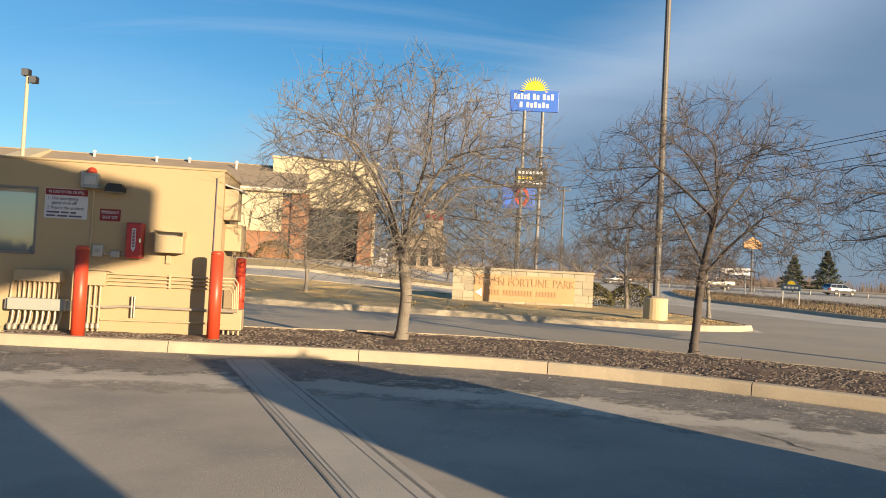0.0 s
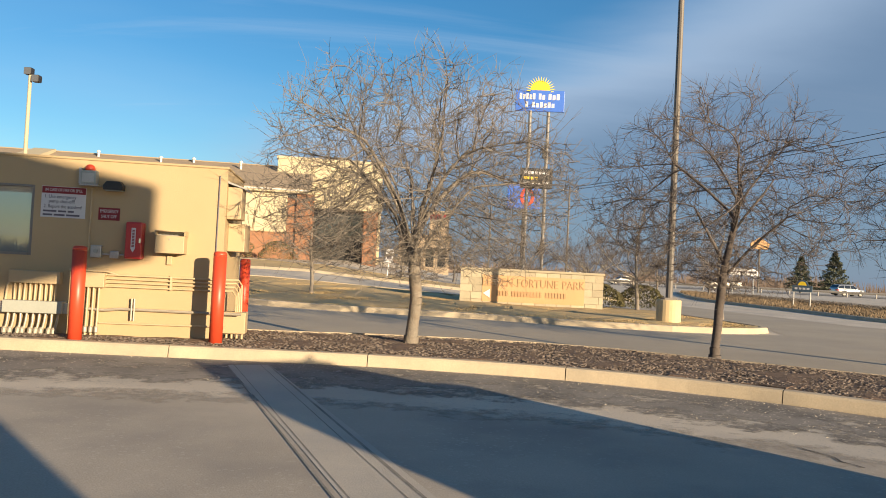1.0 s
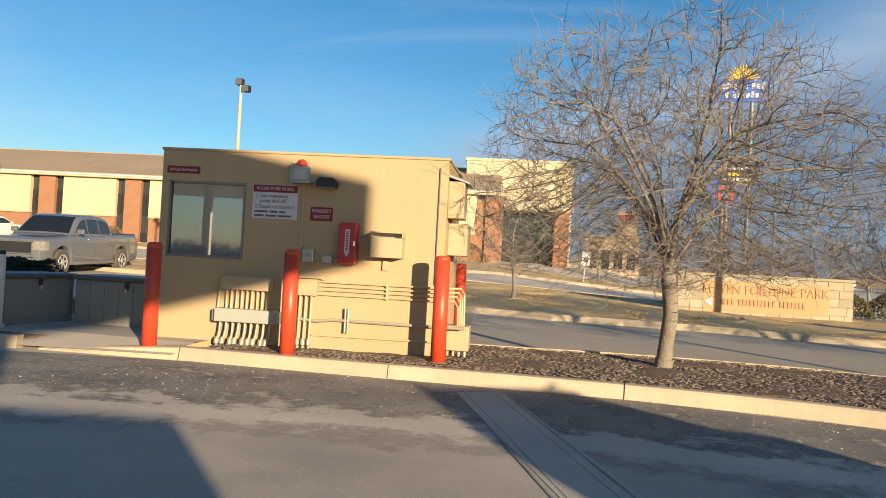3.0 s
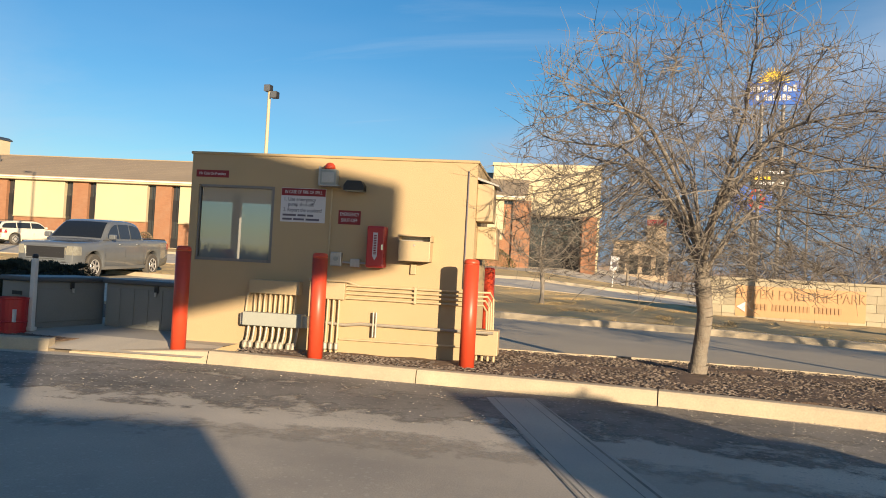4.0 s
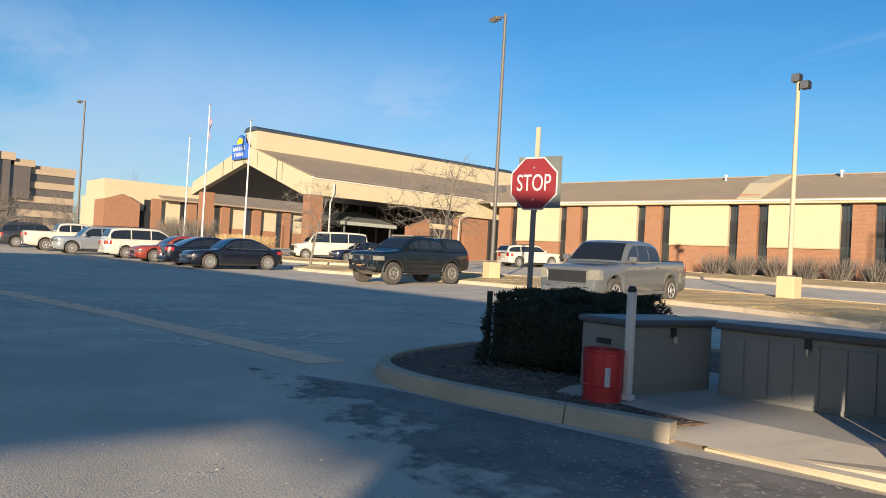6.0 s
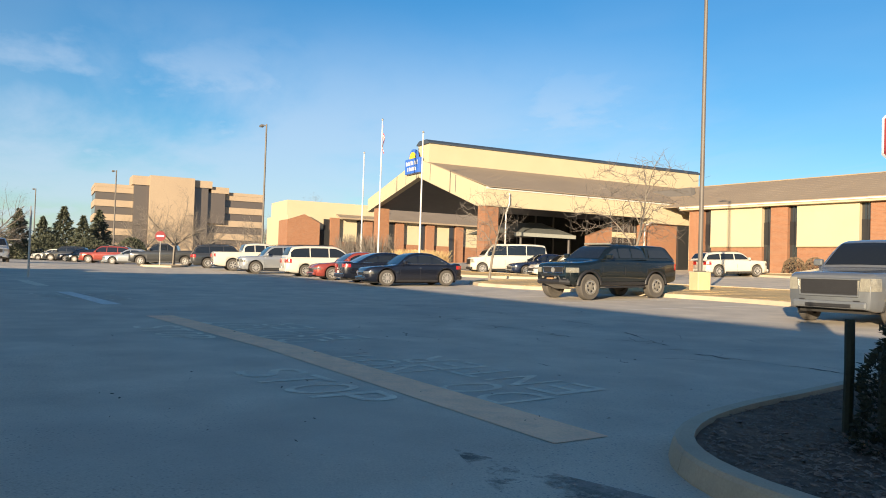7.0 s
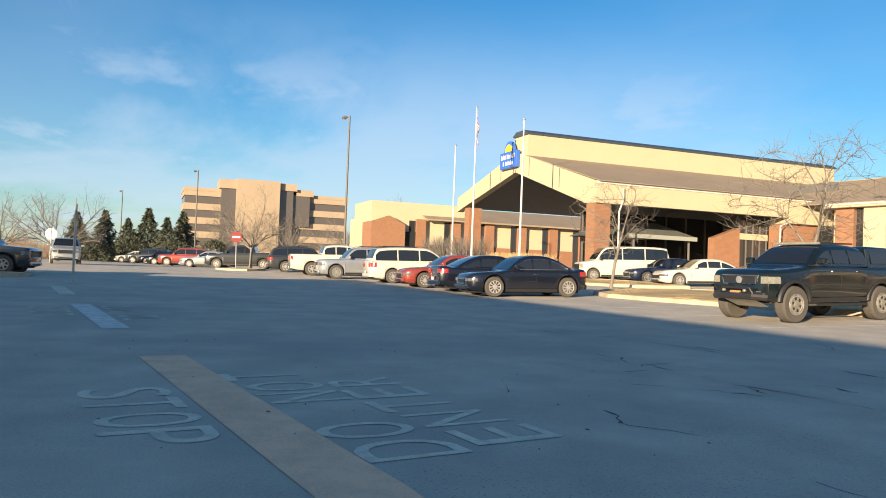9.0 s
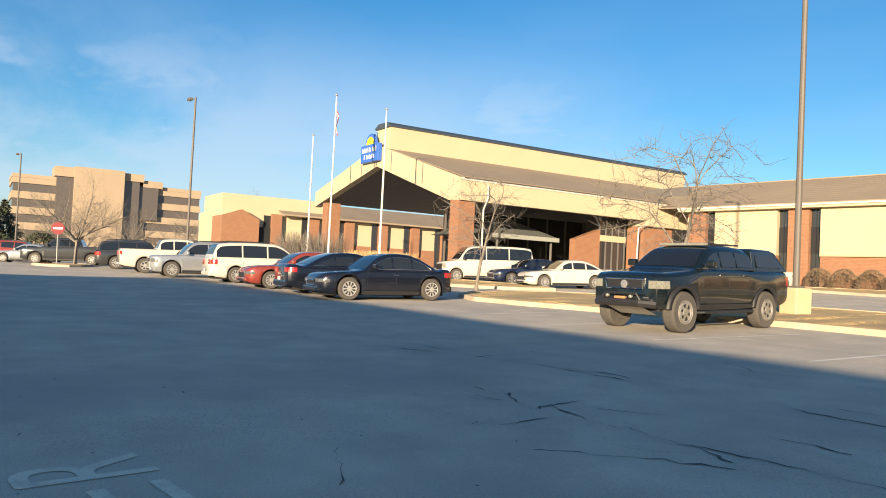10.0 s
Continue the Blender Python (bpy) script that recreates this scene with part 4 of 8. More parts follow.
part("rain_hood", prism([(0, 2.33), (0.26, 2.24), (0.26, 2.22), (0, 2.30)], 0.0, 0.6), M_STEEL, c)
part("lower_box", box(0.03, 0.34, 0.02, 0.3, 0.2, 0.50, bevel=0.01), M_STUCCO_TRIM, c)
for k in range(4):
    part("conduit", tube([(0.08 + k * 0.07, 0.12, 0.2), (0.08 + k * 0.07, 0.12, 0.08)], 0.016, 8), M_PIPE, c)
part("conduit", tube([(0.3, 0.6, 1.7), (0.33, 0.6, 2.0)], 0.014, 8), M_PIPE, c)

# ---- bollards ----
def bollard(x, y, z0, top, label):
    ob = thing("bollard", pose(x, y, z0, 0, 0, rnd.random() * 90), label, "bollard", "bollards round the kiosk")
    h = top - z0
    part("sleeve", lathe([(0.087, -0.02), (0.087, h - 0.06), (0.08, h - 0.06)], 28), M_RED, ob, smooth=False)
    part("cap", lathe([(0.087, h - 0.0585), (0.087, h - 0.04), (0.082, h - 0.018), (0.066, h - 0.004), (0.03, h)], 28), M_RED, ob, "slightly domed moulded cap")
    for p in ob.children:
        p.data.polygons.foreach_set("use_smooth", [len(f.vertices) == 4 for f in p.data.polygons])
    return ob


bollard(-5.53, 12.74, 0.10, 1.335, "tall red sleeve bollard at the kiosk corner")
bollard(-3.845, 12.86, 0.11, 1.335, "tall red sleeve bollard before the gutter box")
bollard(-2.16, 13.21, 0.13, 1.355, "tall red sleeve bollard at the conduit end")
bollard(-2.5, 16.0, 0.05, 1.28, "red sleeve bollard behind the kiosk conduits")

# ---- storage boxes, pail, hedge, stop sign ----
def deck_box(name, m, w_, d_, h_, boards, label):
    ob = thing(name, m, label, "storage box", "storage boxes")
    bm = box(0, w_, 0, d_, 0, h_, bevel=0.012)
    part("body", bm, M_RESIN, ob)
    if boards:
        n = boards
        for k in range(n):
            part("board", box(0.03 + k * (w_ - 0.06) / n, 0.03 + (k + 0.93) * (w_ - 0.06) / n, -0.012, 0.0, 0.05, h_ - 0.06, bevel=0.004), M_RESIN, ob)
    else:
        part("panel", box(0.06, w_ - 0.06, -0.01, 0, 0.08, h_ - 0.1, bevel=0.006), M_RESIN, ob)
        part("handle", box(-0.012, 0.0, d_ * 0.35, d_ * 0.65, h_ - 0.18, h_ - 0.13), M_BLACK, ob)
    part("lid", box(-0.04, w_ + 0.04, -0.05, d_ + 0.03, h_, h_ + 0.065, bevel=0.02), M_RESIN_LID, ob, "dark resin lid")
    la = part("latch", box(w_ / 2 - 0.03, w_ / 2 + 0.03, -0.03, -0.012, h_ - 0.10, h_ - 0.01, bevel=0.004), M_BLACK, ob)
    part("padlock", tube([(w_ / 2, -0.04, h_ - 0.09), (w_ / 2, -0.04, h_ - 0.15)], 0.018, 8), M_STEEL, la)
    return ob


deck_box("storage_box", pose(-7.92, 13.06, 0.155, 0, 0, 84), 1.2, 0.56, 0.615, 0, "grey resin deck box with a dark lid")
deck_box("storage_box", pose(-7.58, 14.02, 0.155, 0, 0, 2), 1.6, 0.72, 0.615, 7, "grey plank-sided resin deck box with a padlock")
b = thing("pail", pose(-8.0, 12.83, 0.13), "dented red steel waste pail beside the deck box", "pail")
part("body", lathe([(0.155, 0), (0.165, 0.02), (0.178, 0.42), (0.185, 0.43), (0.185, 0.445), (0.16, 0.44), (0.14, 0.06), (0.02, 0.05)], 24), M_CANRED, b)
part("band", lathe([(0.172, 0.13), (0.180, 0.14), (0.172, 0.15)], 24), M_CANRED, b)
part("foot", lathe([(0.16, -0.01), (0.172, 0.0), (0.17, 0.03), (0.15, 0.03)], 24), M_CANRED, b)
part("sticker", box(0.12, 0.155, -0.13, -0.10, 0.14, 0.30), M_SIGNWHITE, b)
b = thing("marker_post", pose(-7.83, 12.96, 0.15), "white square plastic marker post", "post")
part("post", box(-0.032, 0.032, -0.032, 0.032, 0, 0.93, bevel=0.008), M_WHITE, b)
part("base", box(-0.05, 0.05, -0.05, 0.05, 0, 0.05, bevel=0.006), M_WHITE, b)
part("cap", lathe([(0.03, 0.93), (0.04, 0.95), (0.03, 0.98), (0.01, 0.985)], 12), M_BLACK, b)


def leaf_cloud(count, place, size, seed, parent, name, material, label=""):
    """Many small bent leaves; place(r) gives a spot and its outward way."""
    r = random.Random(seed)
    vs, fs = [], []
    for _ in range(count):
        p, d = place(r)
        a = Vector((r.uniform(-1, 1), r.uniform(-1, 1), r.uniform(-1, 1))).cross(d).normalized()
        d2 = (d + Vector((r.uniform(-1, 1), r.uniform(-1, 1), r.uniform(-0.6, 1))) * 0.8).normalized()
        s_ = size * r.uniform(0.6, 1.4)
        i = len(vs)
        vs += [tuple(p - a * s_ * 0.3), tuple(p + a * s_ * 0.3), tuple(p + d2 * s_)]
        fs.append((i, i + 1, i + 2))
    me = bpy.data.meshes.new(name)
    me.from_pydata(vs, [], fs)
    return linked(name, me, material, parent, label)


def hedge_place(cx, cy, lx, ly, h, turn_):
    c_, s_ = math.cos(turn_), math.sin(turn_)

    def place(r):
        u, v, z = r.uniform(-1, 1), r.uniform(-1, 1), r.uniform(0.02, 1)
        k = r.random()
        if k < 0.42:
            z = 1.0
        elif k < 0.75:
            v = math.copysign(1, v)
        else:
            u = math.copysign(1, u)
        bump = 1 + 0.13 * noise.noise(Vector((u * 3, v * 2.4, z * 3)))
        n = Vector((u if abs(u) == 1 else 0, v if abs(v) == 1 else 0, 1 if z == 1 else 0.1)).normalized()
        fade = 1 - 0.12 * max(0, z - 0.8) * 5 * (abs(u) > 0.9 or abs(v) > 0.9)
        x, y = u * lx * bump * fade * (0.97 + 0.06 * r.random()), v * ly * bump * fade
        zz = z * h * (1 + 0.10 * noise.noise(Vector((u * 3, v * 3, 9)))) * (0.97 + 0.05 * r.random())
        return Vector((c_ * x - s_ * y, s_ * x + c_ * y, zz)), Vector((c_ * n.x - s_ * n.y, s_ * n.x + c_ * n.y, n.z))
    return place


b = thing("hedge", pose(-9.68, 14.58, 0.10), "dark clipped yew hedge in the island nose", "hedge")
core = box(-0.74, 0.74, -0.95, 0.95, 0.05, 0.76, bevel=0.12)
bmesh.ops.rotate(core, verts=core.verts[:], cent=(0, 0, 0), matrix=Matrix.Rotation(radians(20), 3, "Z"))
part("core", core, M_HEDGE, b)
leaf_cloud(26000, hedge_place(0, 0, 0.79, 1.02, 0.82, radians(20)), 0.038, 3, b, "foliage", M_HEDGE, "dense dark needles")

b = thing("stop_sign", pose(-10.065, 14.08, 0.10, 0, 0, 13), "red octagonal stop sign on a steel post", "road sign")
part("post", box(-0.026, 0.026, -0.02, 0.02, -0.1, 2.0), M_RAIL, b, "dull steel channel post")
part("post", box(-0.028, 0.028, 0.012, 0.03, 1.8, 2.82), M_TANPOLE, b, "pale wooden upper post")
for k, (mt, r_, y0) in enumerate(((M_SIGNWHITE, 0.315, -0.030), (M_SIGNRED, 0.298, -0.034))):
    pts = [(r_ * math.cos(radians(22.5 + 45 * i)) / math.cos(radians(22.5)), 2.14 + r_ * math.sin(radians(22.5 + 45 * i)) / math.cos(radians(22.5))) for i in range(8)]
    part("border" if k == 0 else "face", prism(pts, y0, y0 + 0.003), mt, b)
part("backing", box(-0.22, 0.36, -0.026, -0.022, 1.85, 2.46), M_SIGNBACK, b, "square grey backing plate of another sign")
letters("text", "STOP", 0.27, M_SIGNWHITE, FACE(0, 2.14, 0.036), b, 0.0015, stretch=(0.72, 1.05))
for z in (1.95, 2.33):
    part("bolt", lathe([(0.012, -0.040), (0.012, -0.034)], 8, axis="y", at=(0, 0, z)), M_STEEL, b)
b = thing("cable_end", pose(-10.5, 13.85, 0.1), "dark upright cable stub in the hedge", "post")
part("stub", tube([(0, 0, 0), (0.01, 0, 0.5), (0, 0.01, 0.83)], 0.035, 8), M_HEDGE, b)

# painted lines and legends on the asphalt
for x0, x1, far in ((-22.83, -22.97, 27.3), (-25.87, -25.82, 27.2), (-28.9, -29.1, 27.6), (-31.9, -32.3, 26.6), (-12.75, -12.6, 26.6)):
    tagged(part("trim", strip(dense([(x0, 22.8), (x1, far)], 0.8, False), 0.10, 0.005), M_WLINE), "worn white parking bay stripe", "line", kind="structure")
tagged(part("trim", strip(dense([(-11.4, 12.2), (-17.4, 11.69), (-23.1, 10.81)], 0.8, False), 0.53, 0.005), M_YLINE), "worn yellow centre line", "line", kind="structure")
tagged(part("trim", strip(dense([(-26.5, 10.2), (-32.25, 9.26)], 0.8, False), 0.42, 0.005), M_WLINE), "worn pale lane line", "line", kind="structure")
tagged(part("trim", strip(dense([(-36.0, 8.7), (-40.5, 8.0)], 0.8, False), 0.4, 0.005), M_WLINE2), "faded pale lane line", "line", kind="structure")


def legend(word, spots, turn_, material=M_WLINE2, tall=0.75, wide=0.47):
    """Road lettering, each letter at its place, as thin paint that follows the ground."""
    vs, fs = [], []
    for ch, (x, y) in zip(word, spots):
        cu = bpy.data.curves.new("letter", "FONT")
        cu.body, cu.resolution_u = ch, 5
        tmp = bpy.data.objects.new("letter", cu)
        me = bpy.data.meshes.new_from_object(tmp)
        bpy.data.objects.remove(tmp)
        bpy.data.curves.remove(cu)
        co = [v.co.copy() for v in me.vertices]
        lo, hi = [min(c[k] for c in co) for k in (0, 1)], [max(c[k] for c in co) for k in (0, 1)]
        a, i = radians(turn_), len(vs)
        for c in co:
            u, v = ((c.x - lo[0]) / (hi[0] - lo[0]) - 0.5) * wide, ((c.y - lo[1]) / (hi[1] - lo[1]) - 0.5) * tall
            px_, py_ = x + u * math.cos(a) - v * math.sin(a), y + u * math.sin(a) + v * math.cos(a)
            vs.append((px_, py_, gz(px_, py_) + 0.0045))
        fs += [tuple(i + k for k in p.vertices) for p in me.polygons]
        bpy.data.meshes.remove(me)
    me = bpy.data.meshes.new("road_legend")
    me.from_pydata(vs, [], fs)
    tagged(linked("road_legend", me, material), "faded white road lettering on the asphalt", "road marking", kind="structure")


legend("STOP", [(-20.58, 10.46), (-20.05, 10.54), (-19.43, 10.65), (-18.87, 10.72)], 8.3)
legend("DONOT", [(-18.21, 12.22), (-18.80, 12.11), (-20.18, 11.94), (-20.76, 11.87), (-21.40, 11.72)], 189.3)
legend("ENTER", [(-18.48, 13.06), (-19.08, 12.92), (-19.66, 12.78), (-20.28, 12.72), (-20.93, 12.66)], 189.3)

legend("STOP", [(-15.1, 10.95), (-14.57, 11.03), (-14.0, 11.14), (-13.45, 11.28)], 8.3, M_WLINE3)
legend("DONOT", [(-13.05, 12.66), (-13.65, 12.57), (-15.0, 12.40), (-15.6, 12.33), (-16.2, 12.2)], 189.3, M_WLINE3)
legend("ENTER", [(-13.3, 13.5), (-13.9, 13.38), (-14.5, 13.26), (-15.1, 13.2), (-15.75, 13.12)], 189.3, M_WLINE3)
legend("STOP", [(-31.0, 8.75), (-30.4, 8.83), (-29.85, 8.92), (-29.25, 9.0)], 8.3, M_WLINE3)
legend("DONOT", [(-28.4, 10.6), (-29.0, 10.5), (-30.3, 10.3), (-30.9, 10.2), (-31.5, 10.1)], 189.3, M_WLINE3)

# forecourt joints
tagged(part("pavement", strip(dense([(-1.5, 12.3), (-0.15, 8.9), (0.62, 6.9), (3.2, 0.0)], 0.5, False), 0.5, 0.0045), M_TRENCH), "pale concrete trench strip across the forecourt", "pavement", kind="structure")
for p, q, wd in (((-1.73, 12.2), (2.93, 0.0), 0.016), ((-1.27, 12.36), (3.45, 0.0), 0.024), ((-1.64, 12.2), (3.02, 0.0), 0.009), ((-1.37, 12.36), (3.35, 0.0), 0.010)):
    tagged(part("trim", strip(dense([p, q], 1.0, False), wd, 0.006), M_JOINT), "dark joint in the concrete", "joint", kind="structure")


def crack(points, width, seed, lift=0.0045, name="crack", stray=0.05, broken=-0.45):
    r = random.Random(seed)
    line = dense(points, 0.12, False)
    line = [(x + r.uniform(-stray, stray), y + r.uniform(-stray, stray)) for x, y in line]
    bm = bmesh.new()
    prev = None
    for i, p in enumerate(line):
        a, c_ = Vector(line[max(i - 1, 0)]), Vector(line[min(i + 1, len(line) - 1)])
        u = (c_ - a).normalized()
        wd = width * r.uniform(0.1, 0.75) * (0.55 + 0.45 * math.sin(i * 0.5 + seed))
        n_ = Vector((-u.y, u.x)) * wd / 2
        row = [bm.verts.new((p[0] + s_ * n_.x, p[1] + s_ * n_.y, gz(*p) + lift)) for s_ in (-1, 1)]
        if prev and math.sin(i * 0.23 + seed * 2) > broken:
            bm.faces.new((prev[0], row[0], row[1], prev[1]))
        prev = row
    tagged(part(name, bm, M_CRACK), "dark crack in the asphalt", "crack", kind="structure")


crack([(4.6, 8.2), (5.1, 7.4), (5.6, 6.9)], 0.10, 1, 0.006)
crack([(-21.5, 14.4), (-19.6, 16.3), (-17.5, 17.0), (-15.6, 18.3)], 0.10, 2)
crack([(-18.2, 15.5), (-16.9, 15.2), (-15.1, 15.7), (-14.0, 15.2)], 0.12, 3)
crack([(-20.6, 15.6), (-19.8, 14.6), (-18.6, 14.2)], 0.09, 4)
crack([(-17.2, 13.4), (-16.6, 12.7), (-16.4, 12.3)], 0.08, 5)
crack([(-18.0, 18.4), (-15.2, 17.2), (-12.6, 17.6), (-10.5, 16.8)], 0.10, 6)
crack([(-26.0, 17.6), (-23.0, 18.8), (-19.5, 18.9)], 0.08, 7)
crack([(-7.5, 8.85), (-6.9, 8.97), (-6.44, 8.98), (-5.81, 8.96), (-5.2, 8.7)], 0.05, 9, 0.006, broken=-0.8)
crack([(3.3, 9.35), (3.6, 9.1), (3.75, 8.5), (4.0, 7.9)], 0.07, 10, 0.006)
crack([(-6.2, 9.6), (-5.6, 9.0), (-5.3, 8.4)], 0.03, 8, 0.006)
for k, pts in enumerate((
    [(-22.85, 16.68), (-22.5, 16.6), (-22.2, 16.7)], [(-22.3, 16.35), (-21.95, 16.45)], [(-21.1, 15.6), (-21.13, 15.93), (-21.17, 16.35)],
    [(-21.3, 16.3), (-21.58, 16.58), (-21.67, 16.96), (-21.7, 17.45)], [(-21.65, 16.75), (-21.35, 16.68), (-21.0, 16.6)], [(-22.3, 16.77), (-21.88, 16.53), (-21.5, 16.42)],
    [(-20.75, 16.6), (-20.37, 16.6), (-20.1, 16.57), (-19.86, 16.69), (-19.5, 16.53)], [(-20.6, 16.7), (-20.1, 16.64), (-19.8, 16.74), (-19.4, 16.82), (-19.1, 16.86), (-18.2, 16.95)],
    [(-20.3, 16.15), (-20.1, 16.2), (-19.85, 16.36)], [(-20.61, 15.05), (-20.47, 14.93), (-20.28, 14.94), (-20.1, 14.87), (-19.82, 14.9), (-19.4, 14.8)],
    [(-19.8, 17.55), (-19.57, 17.6), (-19.25, 17.57)], [(-22.9, 18.5), (-22.7, 18.62), (-22.3, 18.57)], [(-26.2, 18.1), (-24.8, 18.15), (-23.77, 18.5), (-22.87, 18.53)])):
    crack(pts, 0.055, 40 + k, 0.0055, stray=0.025, broken=-0.95)
crack_rnd = random.Random(77)
for k in range(34):
    x, y, a = crack_rnd.uniform(-29, -11.5), crack_rnd.uniform(13.6, 21.5), crack_rnd.gauss(0.1, 0.5)
    pts = [(x, y)]
    for _ in range(crack_rnd.randint(2, 6)):
        a += crack_rnd.gauss(0, 0.45)
        x, y = x + math.cos(a) * 0.45, y + math.sin(a) * 0.45
        pts.append((x, y))
    crack(pts, crack_rnd.uniform(0.018, 0.04), 100 + k, 0.0055, stray=0.03, broken=-0.7)

bits = [(crack_rnd.uniform(-25, -11.5), crack_rnd.uniform(9.0, 16.0)) for _ in range(90)]
scatter("leaf_litter", [(x, y, gz(x, y) + 0.006) for x, y in bits], 0.013, M_CRACK, "a few dark leaves and crumbs on the asphalt", 8)

# ---- vehicles ----
PAINT = {}


def car_paint(name, color, metal=0.3):
    if name not in PAINT:
        PAINT[name] = paint(name, color, metal)
    return PAINT[name]


def ease_curve(pts):
    """A smooth curve through (x, z) points that never overshoots them; x ascending."""
    xs, zs = [p[0] for p in pts], [p[1] for p in pts]
    h = [b - a for a, b in zip(xs, xs[1:])]
    s = [(zs[i + 1] - zs[i]) / h[i] for i in range(len(h))]
    m = [s[0]] + [0 if s[i - 1] * s[i] <= 0 else 2 * s[i - 1] * s[i] / (s[i - 1] + s[i]) for i in range(1, len(h))] + [s[-1]]

    def f(x):
        x = min(max(x, xs[0]), xs[-1])
        i = min(max(0, sum(1 for v in xs if v <= x) - 1), len(h) - 1)
        t = (x - xs[i]) / h[i]
        return (zs[i] * (1 + 2 * t) + m[i] * h[i] * t) * (1 - t) ** 2 + (zs[i + 1] * (3 - 2 * t) - m[i + 1] * h[i] * (1 - t)) * t * t
    return f


def quad_plate(pts, thick, bm=None):
    """A thin plate from four or more corners, thickened along its normal."""
    bm = bm or bmesh.new()
    ps = [Vector(p) for p in pts]
    n = (ps[1] - ps[0]).cross(ps[2] - ps[0]).normalized() * thick
    a = [bm.verts.new(p) for p in ps]
    b = [bm.verts.new(p + n) for p in ps]
    bm.faces.new(a[::-1])
    bm.faces.new(b)
    k = len(ps)
    for i in range(k):
        bm.faces.new((a[i], a[(i + 1) % k], b[(i + 1) % k], b[i]))
    return bm


def sheet(rows, bm=None):
    """A skin over rows of points."""
    bm = bm or bmesh.new()
    vs = [[bm.verts.new(p) for p in row] for row in rows]
    for a, b in zip(vs, vs[1:]):
        for i in range(len(a) - 1):
            bm.faces.new((a[i], a[i + 1], b[i + 1], b[i]))
    return bm


def vehicle(name, m, label, category, color, L, W, H, base, fo, wr, belt, hood, deck, cabin, clear=0.2, bed=0.0, cap=False, doors=2, rim=None, grille=M_BLACK, cladding=None, rack=False, boxy=0.86, tyre_w=0.22, split=True, van=False, nose=None, flare=0.012, glass=None, frame_trim=None, wide_grille=0.5, bull=False, far=False, tall_face=False):
    """A car from its sizes: length, width, height, wheelbase, front overhang, wheel radius, belt, hood and tail heights, and the
    cabin's x at windscreen foot, windscreen top, roof end and rear foot, counted from the nose."""
    ob = thing(name, m, label, category, "parked vehicles")
    glass = glass or M_CARGLASS
    X = lambda d: L / 2 - d
    fx, rx, half, tail = X(fo), X(fo + base), W / 2, -L / 2
    c0, c1, c2, c3 = (X(v) for v in cabin)
    truck = bed > 0
    nose = nose or hood - (0.10 if truck or H > 1.6 else 0.20)
    top = ease_curve([(tail, deck - 0.10), (tail + 0.06, deck - 0.015), (tail + 0.25, deck), (c3 - 0.02, deck if bed else belt), ((c0 + c3) / 2, belt), (c0 - 0.05, belt - 0.01), (c0 + 0.12, hood + (belt - hood) * 0.55), (X(0.42), hood - 0.015), (X(0.14), (hood + nose) / 2 + 0.02), (X(0), nose)])
    plan = ease_curve([(tail, half * (0.93 if truck else 0.84)), (tail + 0.22, half * 0.965), (tail + 0.9, half), (X(1.1), half), (X(0.45), half * 0.965), (X(0.16), half * (0.93 if truck else 0.86)), (X(0), half * (0.86 if truck else 0.66))])
    r_arch = wr * 1.17
    lip = ease_curve([(tail, clear + 0.16), (tail + 0.3, clear + 0.06), (rx, clear), (fx, clear), (X(0.3), clear + 0.02), (X(0), clear + 0.08)])

    def low(x):
        z = lip(x)
        for xc in (fx, rx):
            if abs(x - xc) < r_arch:
                z = max(z, wr + math.sqrt(r_arch ** 2 - (x - xc) ** 2))
        return z

    def section(x):
        w_, t, lo = plan(x), top(x), low(x)
        bulge = sum(flare * max(0, 1 - ((x - xc) / (r_arch * 1.35)) ** 2) for xc in (fx, rx))
        zs = [lo, lo + 0.02, max(lo + 0.04, clear + (t - clear) * 0.36), max(lo + 0.06, clear + (t - clear) * 0.70), max(lo + 0.08, t - 0.10), t - 0.035, t - 0.006, t + 0.012, t + 0.018]
        zs = [min(z, t + 0.018) for z in zs]
        ys = [w_ * 0.86, w_ * 0.975 + bulge, w_ + bulge, w_ * 1.0 + bulge * 0.7, w_ * 0.985, w_ * 0.955, w_ * 0.89, w_ * 0.5, 0.0]
        return ys, zs

    def side(x, z):
        ys, zs = section(x)
        for i in range(1, 7):
            if z <= zs[i + 1] or i == 6:
                return ys[i] + (ys[i + 1] - ys[i]) * min(max((z - zs[i]) / max(zs[i + 1] - zs[i], 1e-4), 0), 1)

    xs = {round(tail + L * k / 34, 3) for k in range(35)} | {round(v, 3) for v in (tail + 0.03, tail + 0.07, X(0.03), X(0.08), X(0.2))}
    for xc in (fx, rx):
        xs = {x for x in xs if abs(x - xc) > r_arch + 0.03} | {round(xc + r_arch * q, 3) for q in (-1.005, -0.985, -0.93, -0.8, -0.62, -0.4, -0.2, 0, 0.2, 0.4, 0.62, 0.8, 0.93, 0.985, 1.005)}
    rows = []
    for x in sorted(xs):
        ys, zs = section(x)
        rows.append([(x, -y, z) for y, z in zip(ys, zs)] + [(x, y, z) for y, z in list(zip(ys, zs))[-2::-1]])
    bm = sheet(rows)
    bm.verts.ensure_lookup_table()
    n = len(rows[0])
    ends = [bm.faces.new(bm.verts[:n][::-1]), bm.faces.new(bm.verts[-n:])]
    bmesh.ops.bevel(bm, geom=[e for f in ends for e in f.edges], offset=0.025, segments=2, affect="EDGES", profile=0.5)
    part("body", bm, color, ob, "", True)
